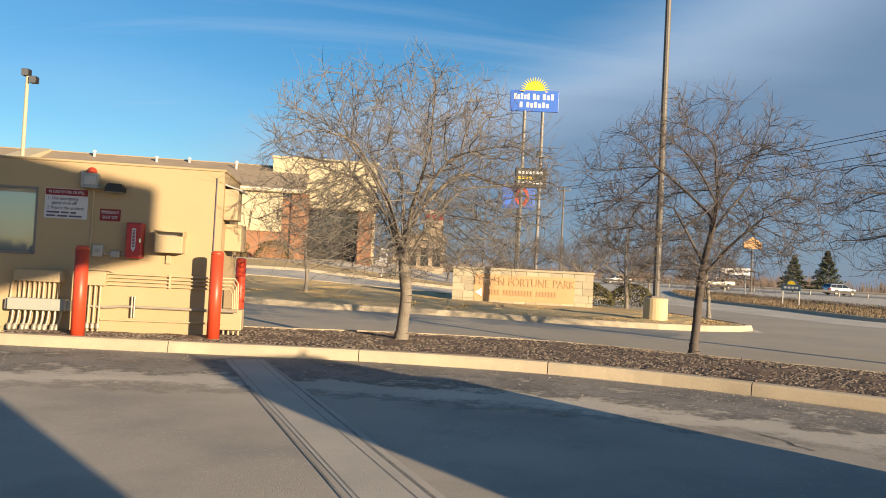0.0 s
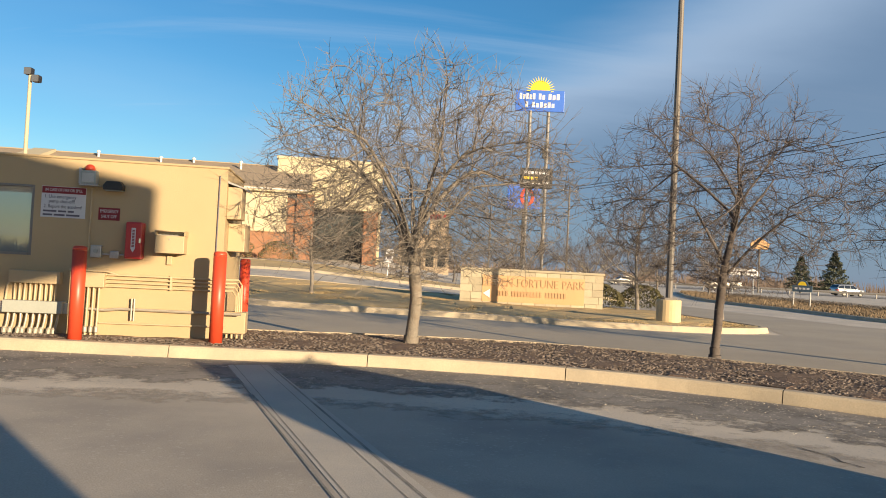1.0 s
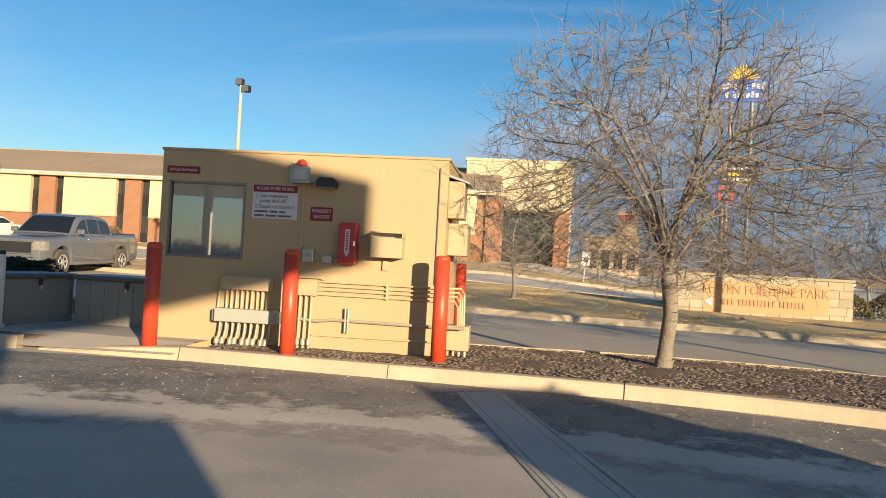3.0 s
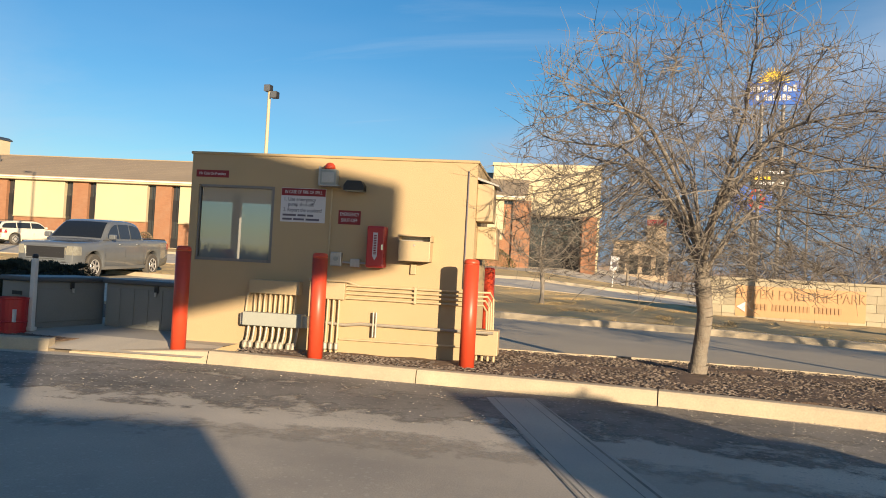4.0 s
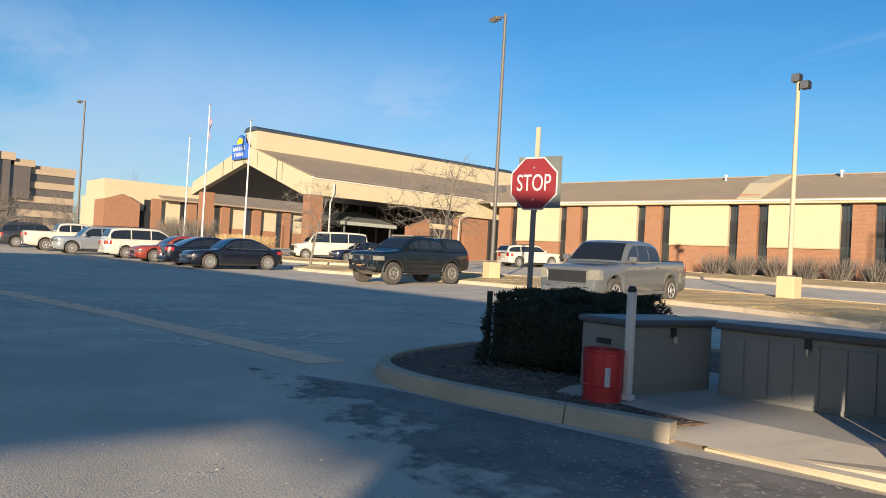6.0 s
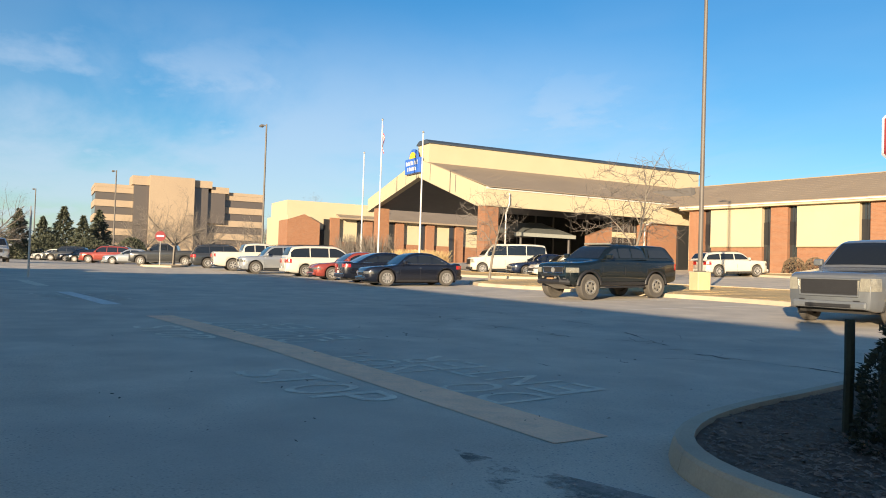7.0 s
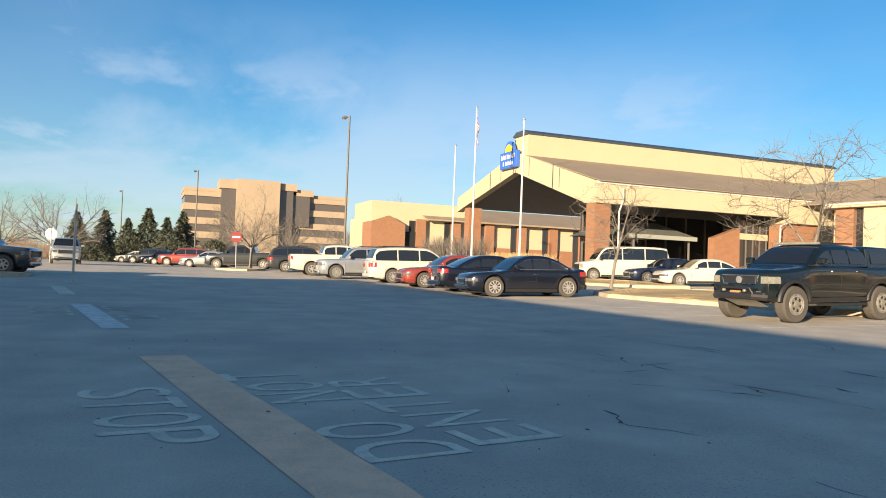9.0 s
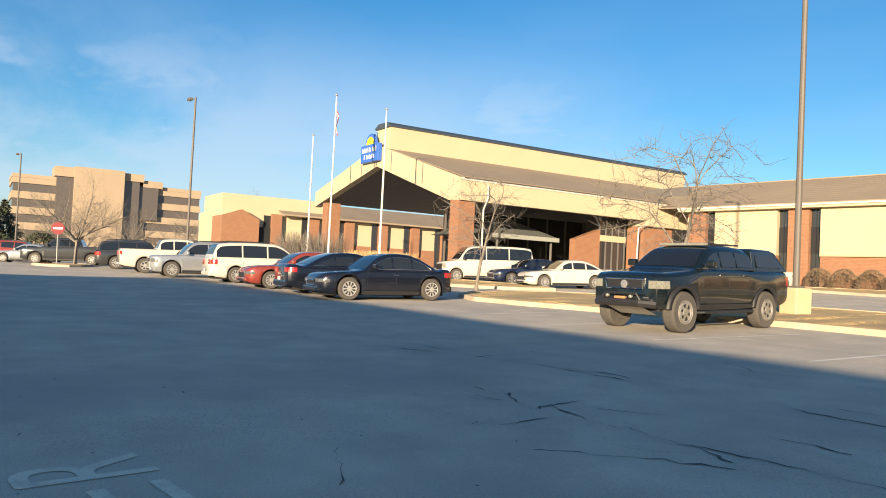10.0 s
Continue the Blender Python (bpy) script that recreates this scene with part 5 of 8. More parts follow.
    part("chassis", box(tail + 0.25, X(0.25), -half + 0.24, half - 0.24, clear - 0.03, min(belt, deck) - 0.2), M_DARK, ob)

    def patch(name_, x0, x1, z0, z1, s, material, off=0.006, label="", steps=5, bm=None, parent=None):
        rows = []
        for k in range(steps + 1):
            x = x0 + (x1 - x0) * k / steps
            rows.append([(x, s * (side(x, z0 + (z1 - z0) * j / 3) + off), z0 + (z1 - z0) * j / 3) for j in range(4)])
        inner = [[(x, y - s * 0.02, z) for x, y, z in row] for row in rows]
        out = sheet(rows, bm)
        sheet(inner, out)
        for a, b in ((rows[0], inner[0]), (rows[-1], inner[-1]), ([r[0] for r in rows], [r[0] for r in inner]), ([r[-1] for r in rows], [r[-1] for r in inner])):
            sheet([a, b], out)
        return out if bm else part(name_, out, material, parent or ob, label)

    # cabin: a curved roof line, side glass leaning in
    bh, rh = half * 0.945, half * boxy * 0.90
    mid = (c1 + c2) / 2
    roof = ease_curve([(c3, belt - 0.03), (c2 - 0.02, H - 0.10), (c2 + (c1 - c2) * 0.22, H - 0.02), (mid, H), (c1 - 0.22, H - 0.015), (c1, H - 0.07), (c0, belt - 0.03)])
    lean = lambda z: bh + (rh - bh) * min(max((z - belt) / (H - belt), 0), 1)

    def arch(x):
        z = roof(x)
        e = max(belt - 0.03, z - 0.075)
        pts = [(lean(belt) , belt - 0.03), (lean((e + belt) / 2) + 0.012, (e + belt) / 2), (lean(e), e), (lean(z) - 0.035, z - 0.02), (lean(z) - 0.12, z), (lean(z) * 0.5, z + 0.012), (0, z + 0.015)]
        return [(x, -y, q) for y, q in pts] + [(x, y, q) for y, q in pts[-2::-1]]
    stations = [c3 + (c2 - c3) * k / 5 for k in range(5)] + [c2 + (c1 - c2) * k / 10 for k in range(10)] + [c1 + (c0 - c1) * k / 5 for k in range(6)]
    part("cabin", sheet([arch(x) for x in stations]), color, ob, "", True)

    def screen(name_, xa, xb, inset, label=""):
        rows = []
        for k in range(6):
            x = xa + (xb - xa) * k / 5
            z = roof(x)
            w_ = lean(z) - inset
            up = 0.008
            sx_ = up if xb > xa else -up
            rows.append([(x + sx_, y, z + 0.004 + (0.015 if abs(y) < 0.01 else 0.008 if abs(y) < w_ * 0.8 else 0.0)) for y in (-w_, -w_ * 0.5, 0, w_ * 0.5, w_)])
        part(name_, sheet(rows), glass, ob, label, True)
    screen("windscreen", c1 + (c0 - c1) * 0.06, c0 - (c0 - c1) * 0.10, 0.10, "dark reflecting windscreen")
    screen("rear_window", c2 - (c2 - c3) * 0.10, c3 + (c2 - c3) * 0.22, 0.12)

    # side glass, door by door
    a0, b0 = c0 - (c0 - c1) * 0.34 - 0.06, c3 + (c2 - c3) * 0.30 + 0.10
    n_win = doors + (1 if split else 0)
    cuts = [a0 + (b0 - a0) * k / n_win for k in range(n_win + 1)]
    if not far:
        zc = clear + 0.14
        for s in (-1, 1):
            for k in range(doors + 1):
                x = c0 - 0.10 + (max(c3, rx + r_arch * 0.6) + 0.05 - c0 + 0.10) * k / doors
                if k and k == doors and van:
                    break
                patch("door_seam", x - 0.007, x + 0.007, max(low(x), zc) + 0.02, belt - 0.05, s, M_BLACK, 0.002, steps=1)
    for s in (-1, 1):
        for k in range(n_win):
            u0, u1 = cuts[k] - (0.035 if k else 0), cuts[k + 1] + (0.035 if k < n_win - 1 else 0)
            rows = []
            for j in range(7):
                x = u0 + (u1 - u0) * j / 6
                e = max(roof(x) - 0.13, belt + 0.045)
                rows.append([(x, s * (lean(z) + 0.016), z) for z in (belt + 0.035, belt + 0.035 + (e - belt - 0.035) * 0.5, e)])
            part("side_window", sheet(rows), glass, ob)
        if frame_trim:
            path = [(cuts[0] + (cuts[-1] - cuts[0]) * j / 20, 0, 0) for j in range(21)]
            up = [(x, s * (lean(max(roof(x) - 0.115, belt + 0.05)) + 0.02), max(roof(x) - 0.115, belt + 0.05)) for x, _, _ in path]
            part("window_trim", tube(up + [(path[-1][0], s * (lean(belt) + 0.02), belt + 0.025), (path[0][0], s * (lean(belt) + 0.02), belt + 0.025)], 0.011, 5), frame_trim, ob, "bright window surround")
        for k in range(doors):
            x = c0 - 0.15 + (c3 + 0.25 - c0 + 0.15) * (k + 0.80) / doors
            y = side(x, belt - 0.15)
            part("door_handle", box(x - 0.09, x + 0.09, s * y - 0.015, s * y + 0.03, belt - 0.165, belt - 0.135, bevel=0.008), frame_trim or color, ob)
        mx = c0 - 0.30
        part("mirror", box(mx - 0.07, mx + 0.07, s * (half + 0.10) - 0.11, s * (half + 0.10) + 0.11, belt + 0.01, belt + 0.17, bevel=0.035), M_BLACK if van else color, ob)
        part("sill", patch("sill", rx + r_arch + 0.02, fx - r_arch - 0.02, clear + 0.02, clear + 0.12, s, None, 0.01, bm=bmesh.new()), cladding or M_BLACK, ob)
        # lamps wrap the corners
        lh = nose - (0.15 if truck or H > 1.6 else 0.06)
        deep = 0.16 if tall_face else 0.095 if bull else 0.10 if truck or H > 1.6 else 0.06
        bm = patch("", X(0.30), X(0.012), lh - deep, lh + deep * 0.7, s, None, 0.008, bm=bmesh.new())
        box(X(0.05), X(-0.014), *sorted((s * plan(X(0)) * (0.76 if bull else 0.68), s * plan(X(0)) * 0.995)), lh - deep, lh + deep * 0.7, bm)
        part("headlight", bm, M_LENS_PALE if bull or tall_face else M_HEADLAMP, ob, "clear headlamp")
        tl = deck - (0.20 if not truck else 0.22)
        bm = patch("", tail + 0.012, tail + (0.30 if not truck else 0.10), tl - (0.07 if H < 1.6 else 0.13), tl + 0.09, s, None, 0.008, bm=bmesh.new())
        box(tail - 0.012, tail + 0.05, *sorted((s * plan(tail) * (0.55 if not truck else 0.84), s * plan(tail) * 0.99)), tl - (0.07 if H < 1.6 else 0.13), tl + 0.09, bm)
        part("taillight", bm, M_TAILLAMP, ob, "red tail lamp")
        part("fog_lamp", box(X(0.1), X(-0.02), s * half * 0.58 - 0.07, s * half * 0.58 + 0.07, clear + 0.20, clear + 0.27, bevel=0.015), M_HEADLAMP if bull else M_BLACK, ob)
        if flare > 0.03:
            for xc in (fx, rx):
                rows = []
                for j in range(13):
                    t = math.pi * (0.04 + 0.92 * j / 12)
                    rows.append([(xc + r_ * math.cos(t), s * (half + o), wr + r_ * math.sin(t)) for r_, o in ((r_arch * 1.16, -0.02), (r_arch * 1.13, 0.03), (r_arch * 1.0, 0.055), (r_arch * 0.97, 0.0))])
                part("wheel_flare", sheet(rows), cladding or color, ob, "", True)
    gw = half * wide_grille
    g1, g0 = nose - 0.06, nose - (0.44 if tall_face else 0.28 if bull else 0.36 if truck else 0.24)
    part("grille", box(X(0.1), X(-0.018), -gw, gw, g0, g1, bevel=0.02), M_BLACK, ob, "black mesh grille")
    if grille is not M_BLACK or truck:
        part("grille_surround", tube([(X(-0.022), -gw, g0 + 0.02), (X(-0.022), -gw - 0.05, g1), (X(-0.022), gw + 0.05, g1), (X(-0.022), gw, g0 + 0.02), (X(-0.022), -gw, g0 + 0.02)], 0.017 if bull else 0.024, 6), grille if grille is not M_BLACK else color, ob)
        for k in range(3):
            z = g0 + (g1 - g0) * (k + 1) / 4
            part("grille_bar", box(X(-0.016), X(-0.026), -gw * 0.95, gw * 0.95, z - 0.008, z + 0.008), M_BLACK, ob)
    part("front_bumper", box(X(0.25), X(-0.05), -half * 0.80, half * 0.80, clear + 0.08, clear + 0.25, bevel=0.05), cladding or color, ob)
    part("lower_grille", box(X(0.12), X(-0.056), -half * 0.5, half * 0.5, clear + 0.10, clear + 0.19, bevel=0.02), M_BLACK, ob)
    part("rear_bumper", box(tail - 0.06, tail + 0.3, -half * 0.84, half * 0.84, clear + 0.10, clear + 0.30, bevel=0.05), (M_CHROME if truck and not cladding else cladding or color), ob)
    part("number_plate", box(tail - 0.075, tail - 0.06, -0.15, 0.15, clear + 0.30, clear + 0.42) if not truck else box(tail - 0.075, tail - 0.06, -0.15, 0.15, clear + 0.15, clear + 0.27), M_SIGNWHITE, ob)
    if bull:
        part("winch_bumper", tube([(X(0.05), -half * 0.82, clear + 0.12), (X(-0.12), -half * 0.5, clear + 0.14), (X(-0.14), 0, clear + 0.15), (X(-0.12), half * 0.5, clear + 0.14), (X(0.05), half * 0.82, clear + 0.12)], 0.085, 8), M_BLACK, ob, "black steel winch bumper")
        part("bumper_hoop", tube([(X(-0.13), -0.48, clear + 0.2), (X(-0.15), -0.40, clear + 0.33), (X(-0.15), 0.40, clear + 0.33), (X(-0.13), 0.48, clear + 0.2)], 0.03, 6), M_BLACK, ob)
        part("skid_plate", quad_plate([(X(0.0), -0.45, clear + 0.05), (X(0.0), 0.45, clear + 0.05), (X(0.45), 0.45, clear - 0.12), (X(0.45), -0.45, clear - 0.12)], 0.01), M_STEEL, ob)
        for s in (-1, 1):
            part("step_bar", tube([(rx + r_arch, s * half * 0.9, clear - 0.05), (rx + r_arch + 0.15, s * (half + 0.05), clear - 0.04), (fx - r_arch - 0.15, s * (half + 0.05), clear - 0.04), (fx - r_arch, s * half * 0.9, clear - 0.05)], 0.035, 7), M_BLACK, ob)
        for y in (-0.30, 0.30):
            part("driving_lamp", lathe([(0.036, -0.02), (0.036, 0.03), (0.02, 0.04)], 12, axis="y", at=(0, 0, 0)), M_LENS_PALE, ob, "small round driving lamp").matrix_basis = pose(X(-0.19), y, clear + 0.27, 0, 0, -90)
        part("winch", box(X(-0.10), X(-0.20), -0.14, 0.14, clear + 0.21, clear + 0.27, bevel=0.025), M_LETTER, ob, "rusty brown winch")
        part("badge", lathe([(0.085, -0.01), (0.085, 0.01), (0.06, 0.014)], 16, axis="y"), M_STEEL, ob, "silver oval badge").matrix_basis = pose(X(-0.035), 0, (g0 + g1) / 2, 0, 0, -90)
        part("roof_light_bar", box(c1 - 0.16, c1 - 0.06, -rh * 0.86, rh * 0.86, H - 0.005, H + 0.06, bevel=0.02), M_LENS_PALE, ob, "long roof light bar")
        rack_ = part("roof_rack", box(c2 + 0.12, c1 - 0.18, -rh * 0.84, -rh * 0.80, H + 0.015, H + 0.05), M_BLACK, ob, "flat black roof rack")
        part("rail", box(c2 + 0.12, c1 - 0.18, rh * 0.80, rh * 0.84, H + 0.015, H + 0.05), M_BLACK, rack_)
        for k in range(6):
            x = c2 + 0.16 + (c1 - c2 - 0.40) * k / 5
            part("cross_bar", box(x - 0.025, x + 0.025, -rh * 0.80, rh * 0.80, H + 0.02, H + 0.045), M_BLACK, rack_)
    if bed:
        bm = box(tail + 0.10, c3 - 0.04, -half + 0.14, half - 0.14, deck - 0.03, deck + 0.024)
        part("bed_liner", bm, M_BLACK, ob)
    if cap is True:
        q = ((c3 + 0.02, deck - 0.02, 0.93), (c3 - 0.02, H - 0.07, 0.82), (c3 - 0.12, H - 0.02, 0.76), (tail + 0.62, H - 0.04, 0.76), (tail + 0.44, H - 0.10, 0.81), (tail + 0.05, deck - 0.02, 0.93))
        bm = bmesh.new()
        rows = [[bm.verts.new((x, s * half * w_, z)) for s in (-1, 1)] for x, z, w_ in q]
        for a, b_ in zip(rows, rows[1:]):
            bm.faces.new((a[0], a[1], b_[1], b_[0]))
        for s in (0, 1):
            bm.faces.new([r[s] for r in rows])
        bmesh.ops.bevel(bm, geom=bm.edges[:], offset=0.03, segments=2, affect="EDGES", profile=0.5)
        topper = part("topper", bm, color, ob, "matching bed topper")
        for s in (-1, 1):
            pts = [(c3 - 0.14, s * half * 0.932, deck + 0.08), (tail + 0.36, s * half * 0.932, deck + 0.08), (tail + 0.60, s * half * 0.842, H - 0.17), (c3 - 0.16, s * half * 0.842, H - 0.17)]
            part("topper_window", quad_plate(pts if s < 0 else pts[::-1], 0.008), glass, topper)
    if rack:
        for s in (-1, 1):
            part("roof_rail", tube([(c1 - 0.2, s * rh * 0.80, H), (c1 - 0.3, s * rh * 0.80, H + 0.05), (c2 + 0.3, s * rh * 0.80, H + 0.05), (c2 + 0.2, s * rh * 0.80, H)], 0.016, 6), M_BLACK, ob)
    rim = rim or M_RIM
    hub = 0.66 if wr < 0.4 else 0.60
    for ax in (fx, rx):
        for s in (-1, 1):
            yc = s * (half - tyre_w / 2 + (0.01 if flare < 0.03 else 0.05))
            w = part("wheel", lathe([(wr * hub * 0.97, -tyre_w / 2 + 0.06), (wr * hub, -tyre_w / 2), (wr * 0.93, -tyre_w / 2), (wr * 0.985, -tyre_w * 0.38), (wr, -tyre_w * 0.28), (wr, tyre_w * 0.28), (wr * 0.985, tyre_w * 0.38), (wr * 0.93, tyre_w / 2), (wr * hub, tyre_w / 2), (wr * hub * 0.97, tyre_w / 2 - 0.06)], 28, axis="y"), M_RUBBER, ob, "black tyre")
            w.location = (ax, yc, wr)
            face = s * (tyre_w / 2)
            part("rim", lathe([(wr * hub, face - s * 0.005), (wr * (hub - 0.02), face + s * 0.008), (wr * (hub - 0.09), face - s * 0.02), (wr * 0.20, face - s * 0.03), (wr * 0.16, face + s * 0.004), (0.01, face + s * 0.006)], 20, axis="y"), rim, w)
            if bull:
                part("rim_ring", lathe([(wr * 0.50, face - s * 0.02), (wr * 0.49, face + s * 0.012), (wr * 0.42, face + s * 0.014), (wr * 0.40, face - s * 0.02)], 24, axis="y"), M_STEEL, w, "pale bolted rim ring")
            bm = bmesh.new()
            k_n = 6 if truck else 10
            for k in range(k_n):
                t = 2 * math.pi * k / k_n + 0.3
                p = 0.24 if bull else 0.32 if truck else 0.17
                f_ = hub - 0.08
                quad_plate([(math.cos(t - p * 0.9) * wr * 0.24, face + s * 0.001, math.sin(t - p * 0.9) * wr * 0.24), (math.cos(t - p) * wr * f_, face - s * 0.004, math.sin(t - p) * wr * f_), (math.cos(t + p) * wr * f_, face - s * 0.004, math.sin(t + p) * wr * f_), (math.cos(t + p * 0.9) * wr * 0.24, face + s * 0.001, math.sin(t + p * 0.9) * wr * 0.24)], 0.004, bm)
            part("spoke_gap", bm, M_BLACK, w)
    return ob


def on(x, y, heading, lift=0.0):
    """A pose on the ground that tilts with it; heading: degrees from +x."""
    a = radians(heading)
    d, e = 1.4, 0.75
    pitch = math.atan2(gz(x + d * math.cos(a), y + d * math.sin(a)) - gz(x - d * math.cos(a), y - d * math.sin(a)), 2 * d)
    return Matrix.Translation((x, y, gz(x, y) + lift)) @ Matrix.Rotation(a, 4, "Z") @ Matrix.Rotation(-pitch, 4, "Y")


SEDAN = dict(L=4.9, W=1.85, H=1.46, base=2.85, fo=0.92, wr=0.335, belt=0.96, hood=0.86, deck=1.02, cabin=(1.45, 2.15, 3.45, 4.35), clear=0.17)
SUV = dict(L=5.0, W=2.0, H=1.78, base=2.87, fo=0.95, wr=0.385, belt=1.12, hood=1.08, deck=1.14, cabin=(1.35, 2.0, 4.55, 4.95), clear=0.24, rack=True)
PICKUP = dict(L=5.9, W=2.03, H=1.92, base=3.68, fo=0.96, wr=0.41, belt=1.28, hood=1.18, deck=1.32, cabin=(1.45, 2.15, 3.75, 4.05), clear=0.30, bed=1.6)
MINIVAN = dict(L=5.1, W=1.99, H=1.78, base=3.03, fo=0.95, wr=0.345, belt=1.08, hood=1.0, deck=1.12, cabin=(1.1, 2.05, 4.7, 5.05), clear=0.18, doors=2, rack=True)

P_BLACK = car_paint("black_green_paint", (0.006, 0.010, 0.012), 0.0)
P_NAVY = car_paint("navy_paint", (0.012, 0.015, 0.026))
P_DKBLUE = car_paint("dark_blue_paint", (0.02, 0.03, 0.065))
P_GREY = car_paint("silver_grey_paint", (0.135, 0.146, 0.158), 0.2)
P_WHITE = car_paint("cream_white_paint", (0.55, 0.52, 0.45), 0.0)
P_RED = car_paint("dull_red_paint", (0.30, 0.06, 0.045))
P_SILVER = car_paint("silver_paint", (0.38, 0.40, 0.42), 0.5)
P_CHAR = car_paint("charcoal_paint", (0.055, 0.058, 0.062), 0.4)

vehicle("pickup_truck", on(-27.82, 26.3, -84), "black mid-size pickup with topper and big tyres", "pickup", P_BLACK, L=5.12, W=1.84, H=1.86, base=3.23, fo=0.75, wr=0.43, belt=1.36, hood=1.25, deck=1.33, cabin=(1.27, 1.92, 3.42, 3.56), clear=0.46, bed=1.6, cap=True, cladding=M_BLACK, grille=M_CHROME, tyre_w=0.29, flare=0.04, bull=True, rim=M_RIM_DULL)
vehicle("pickup_truck", on(-18.15, 26.85, -81.5), "silver grey full-size crew cab pickup", "pickup", P_GREY, **PICKUP, cap="open", cladding=P_GREY, wide_grille=0.62, tall_face=True)
vehicle("sedan", on(-38.21, 23.43, -94), "long black luxury sedan", "car", P_NAVY, **{**SEDAN, "L": 4.55, "base": 2.85, "W": 1.88, "H": 1.48, "wr": 0.355, "cabin": (1.42, 2.1, 3.25, 4.12)}, frame_trim=M_CHROME, grille=M_CHROME, wide_grille=0.35)
vehicle("sedan", on(-41.2, 23.7, 86), "dark blue hatch sedan, tail outwards", "car", P_NAVY, **SEDAN, frame_trim=M_CHROME)
vehicle("sedan", on(-45.0, 23.5, -94), "dull red four-door sedan parked nose outwards", "car", P_RED, **SEDAN)
vehicle("minivan", on(-49.9, 23.5, 86), "cream white minivan, tail outwards", "minivan", P_WHITE, **MINIVAN)
vehicle("suv", on(-55.0, 22.0, -94), "silver grey sport utility vehicle", "suv", P_SILVER, **SUV)
vehicle("pickup_truck", on(-60.4, 21.9, 86), "white pickup, tail outwards", "pickup", P_WHITE, **PICKUP, cap="open")
vehicle("suv", on(-67.0, 21.1, 84), "dark grey sport utility vehicle, tail outwards", "suv", P_CHAR, **SUV)
vehicle("passenger_van", on(-53.6, 38.6, -108), "white full-size passenger van", "van", P_WHITE, L=5.7, W=2.0, H=2.14, base=3.43, fo=0.82, wr=0.37, belt=1.28, hood=1.20, deck=1.36, cabin=(0.92, 1.62, 5.45, 5.67), clear=0.24, doors=2, van=True, boxy=0.94, nose=1.10, wide_grille=0.66, tall_face=True, cladding=M_BLACK)
vehicle("sedan", on(-49.9, 39.2, -105), "dark blue sedan in front of the entrance", "car", P_DKBLUE, **SEDAN)
vehicle("sedan", on(-46.0, 38.3, -105), "white sedan in front of the entrance", "car", P_WHITE, **SEDAN)
vehicle("suv", on(-43.4, 50.2, 75), "white crossover near the hotel wing", "suv", P_WHITE, **{**SUV, "L": 4.7, "W": 1.9, "H": 1.68})
vehicle("pickup_truck", on(-51.3, 3.2, 80), "dark pickup at the end of the car park", "pickup", P_CHAR, **PICKUP, cap="open")
far_row = [("pickup_truck", PICKUP, P_CHAR, "dark grey pickup far off", -76.6, 18.1), ("sedan", SEDAN, P_SILVER, "silver sedan far off", -83.2, 15.9), ("suv", SUV, P_RED, "red sport utility vehicle far off", -91.5, 14.3), ("sedan", SEDAN, P_BLACK, "black sedan far off", -98.0, 13.2), ("sedan", SEDAN, P_NAVY, "dark blue sedan far off", -103.0, 12.4), ("suv", SUV, P_CHAR, "dark sport utility vehicle far off", -109.0, 11.0), ("sedan", SEDAN, P_WHITE, "white sedan far off", -115.0, 9.6), ("sedan", SEDAN, P_CHAR, "grey sedan far off", -121.0, 8.2)]
for n_, spec, col, lab, x, y in far_row:
    vehicle(n_, on(x, y, -107), lab, {"sedan": "car", "suv": "suv", "pickup_truck": "pickup"}[n_], col, **spec, **({"cap": "open"} if n_ == "pickup_truck" else {}), far=True)
vehicle("pickup_truck", on(-76.5, 5.0, 6), "pale silver pickup in the far driving lane", "pickup", P_SILVER, **PICKUP, cap="open", far=True)

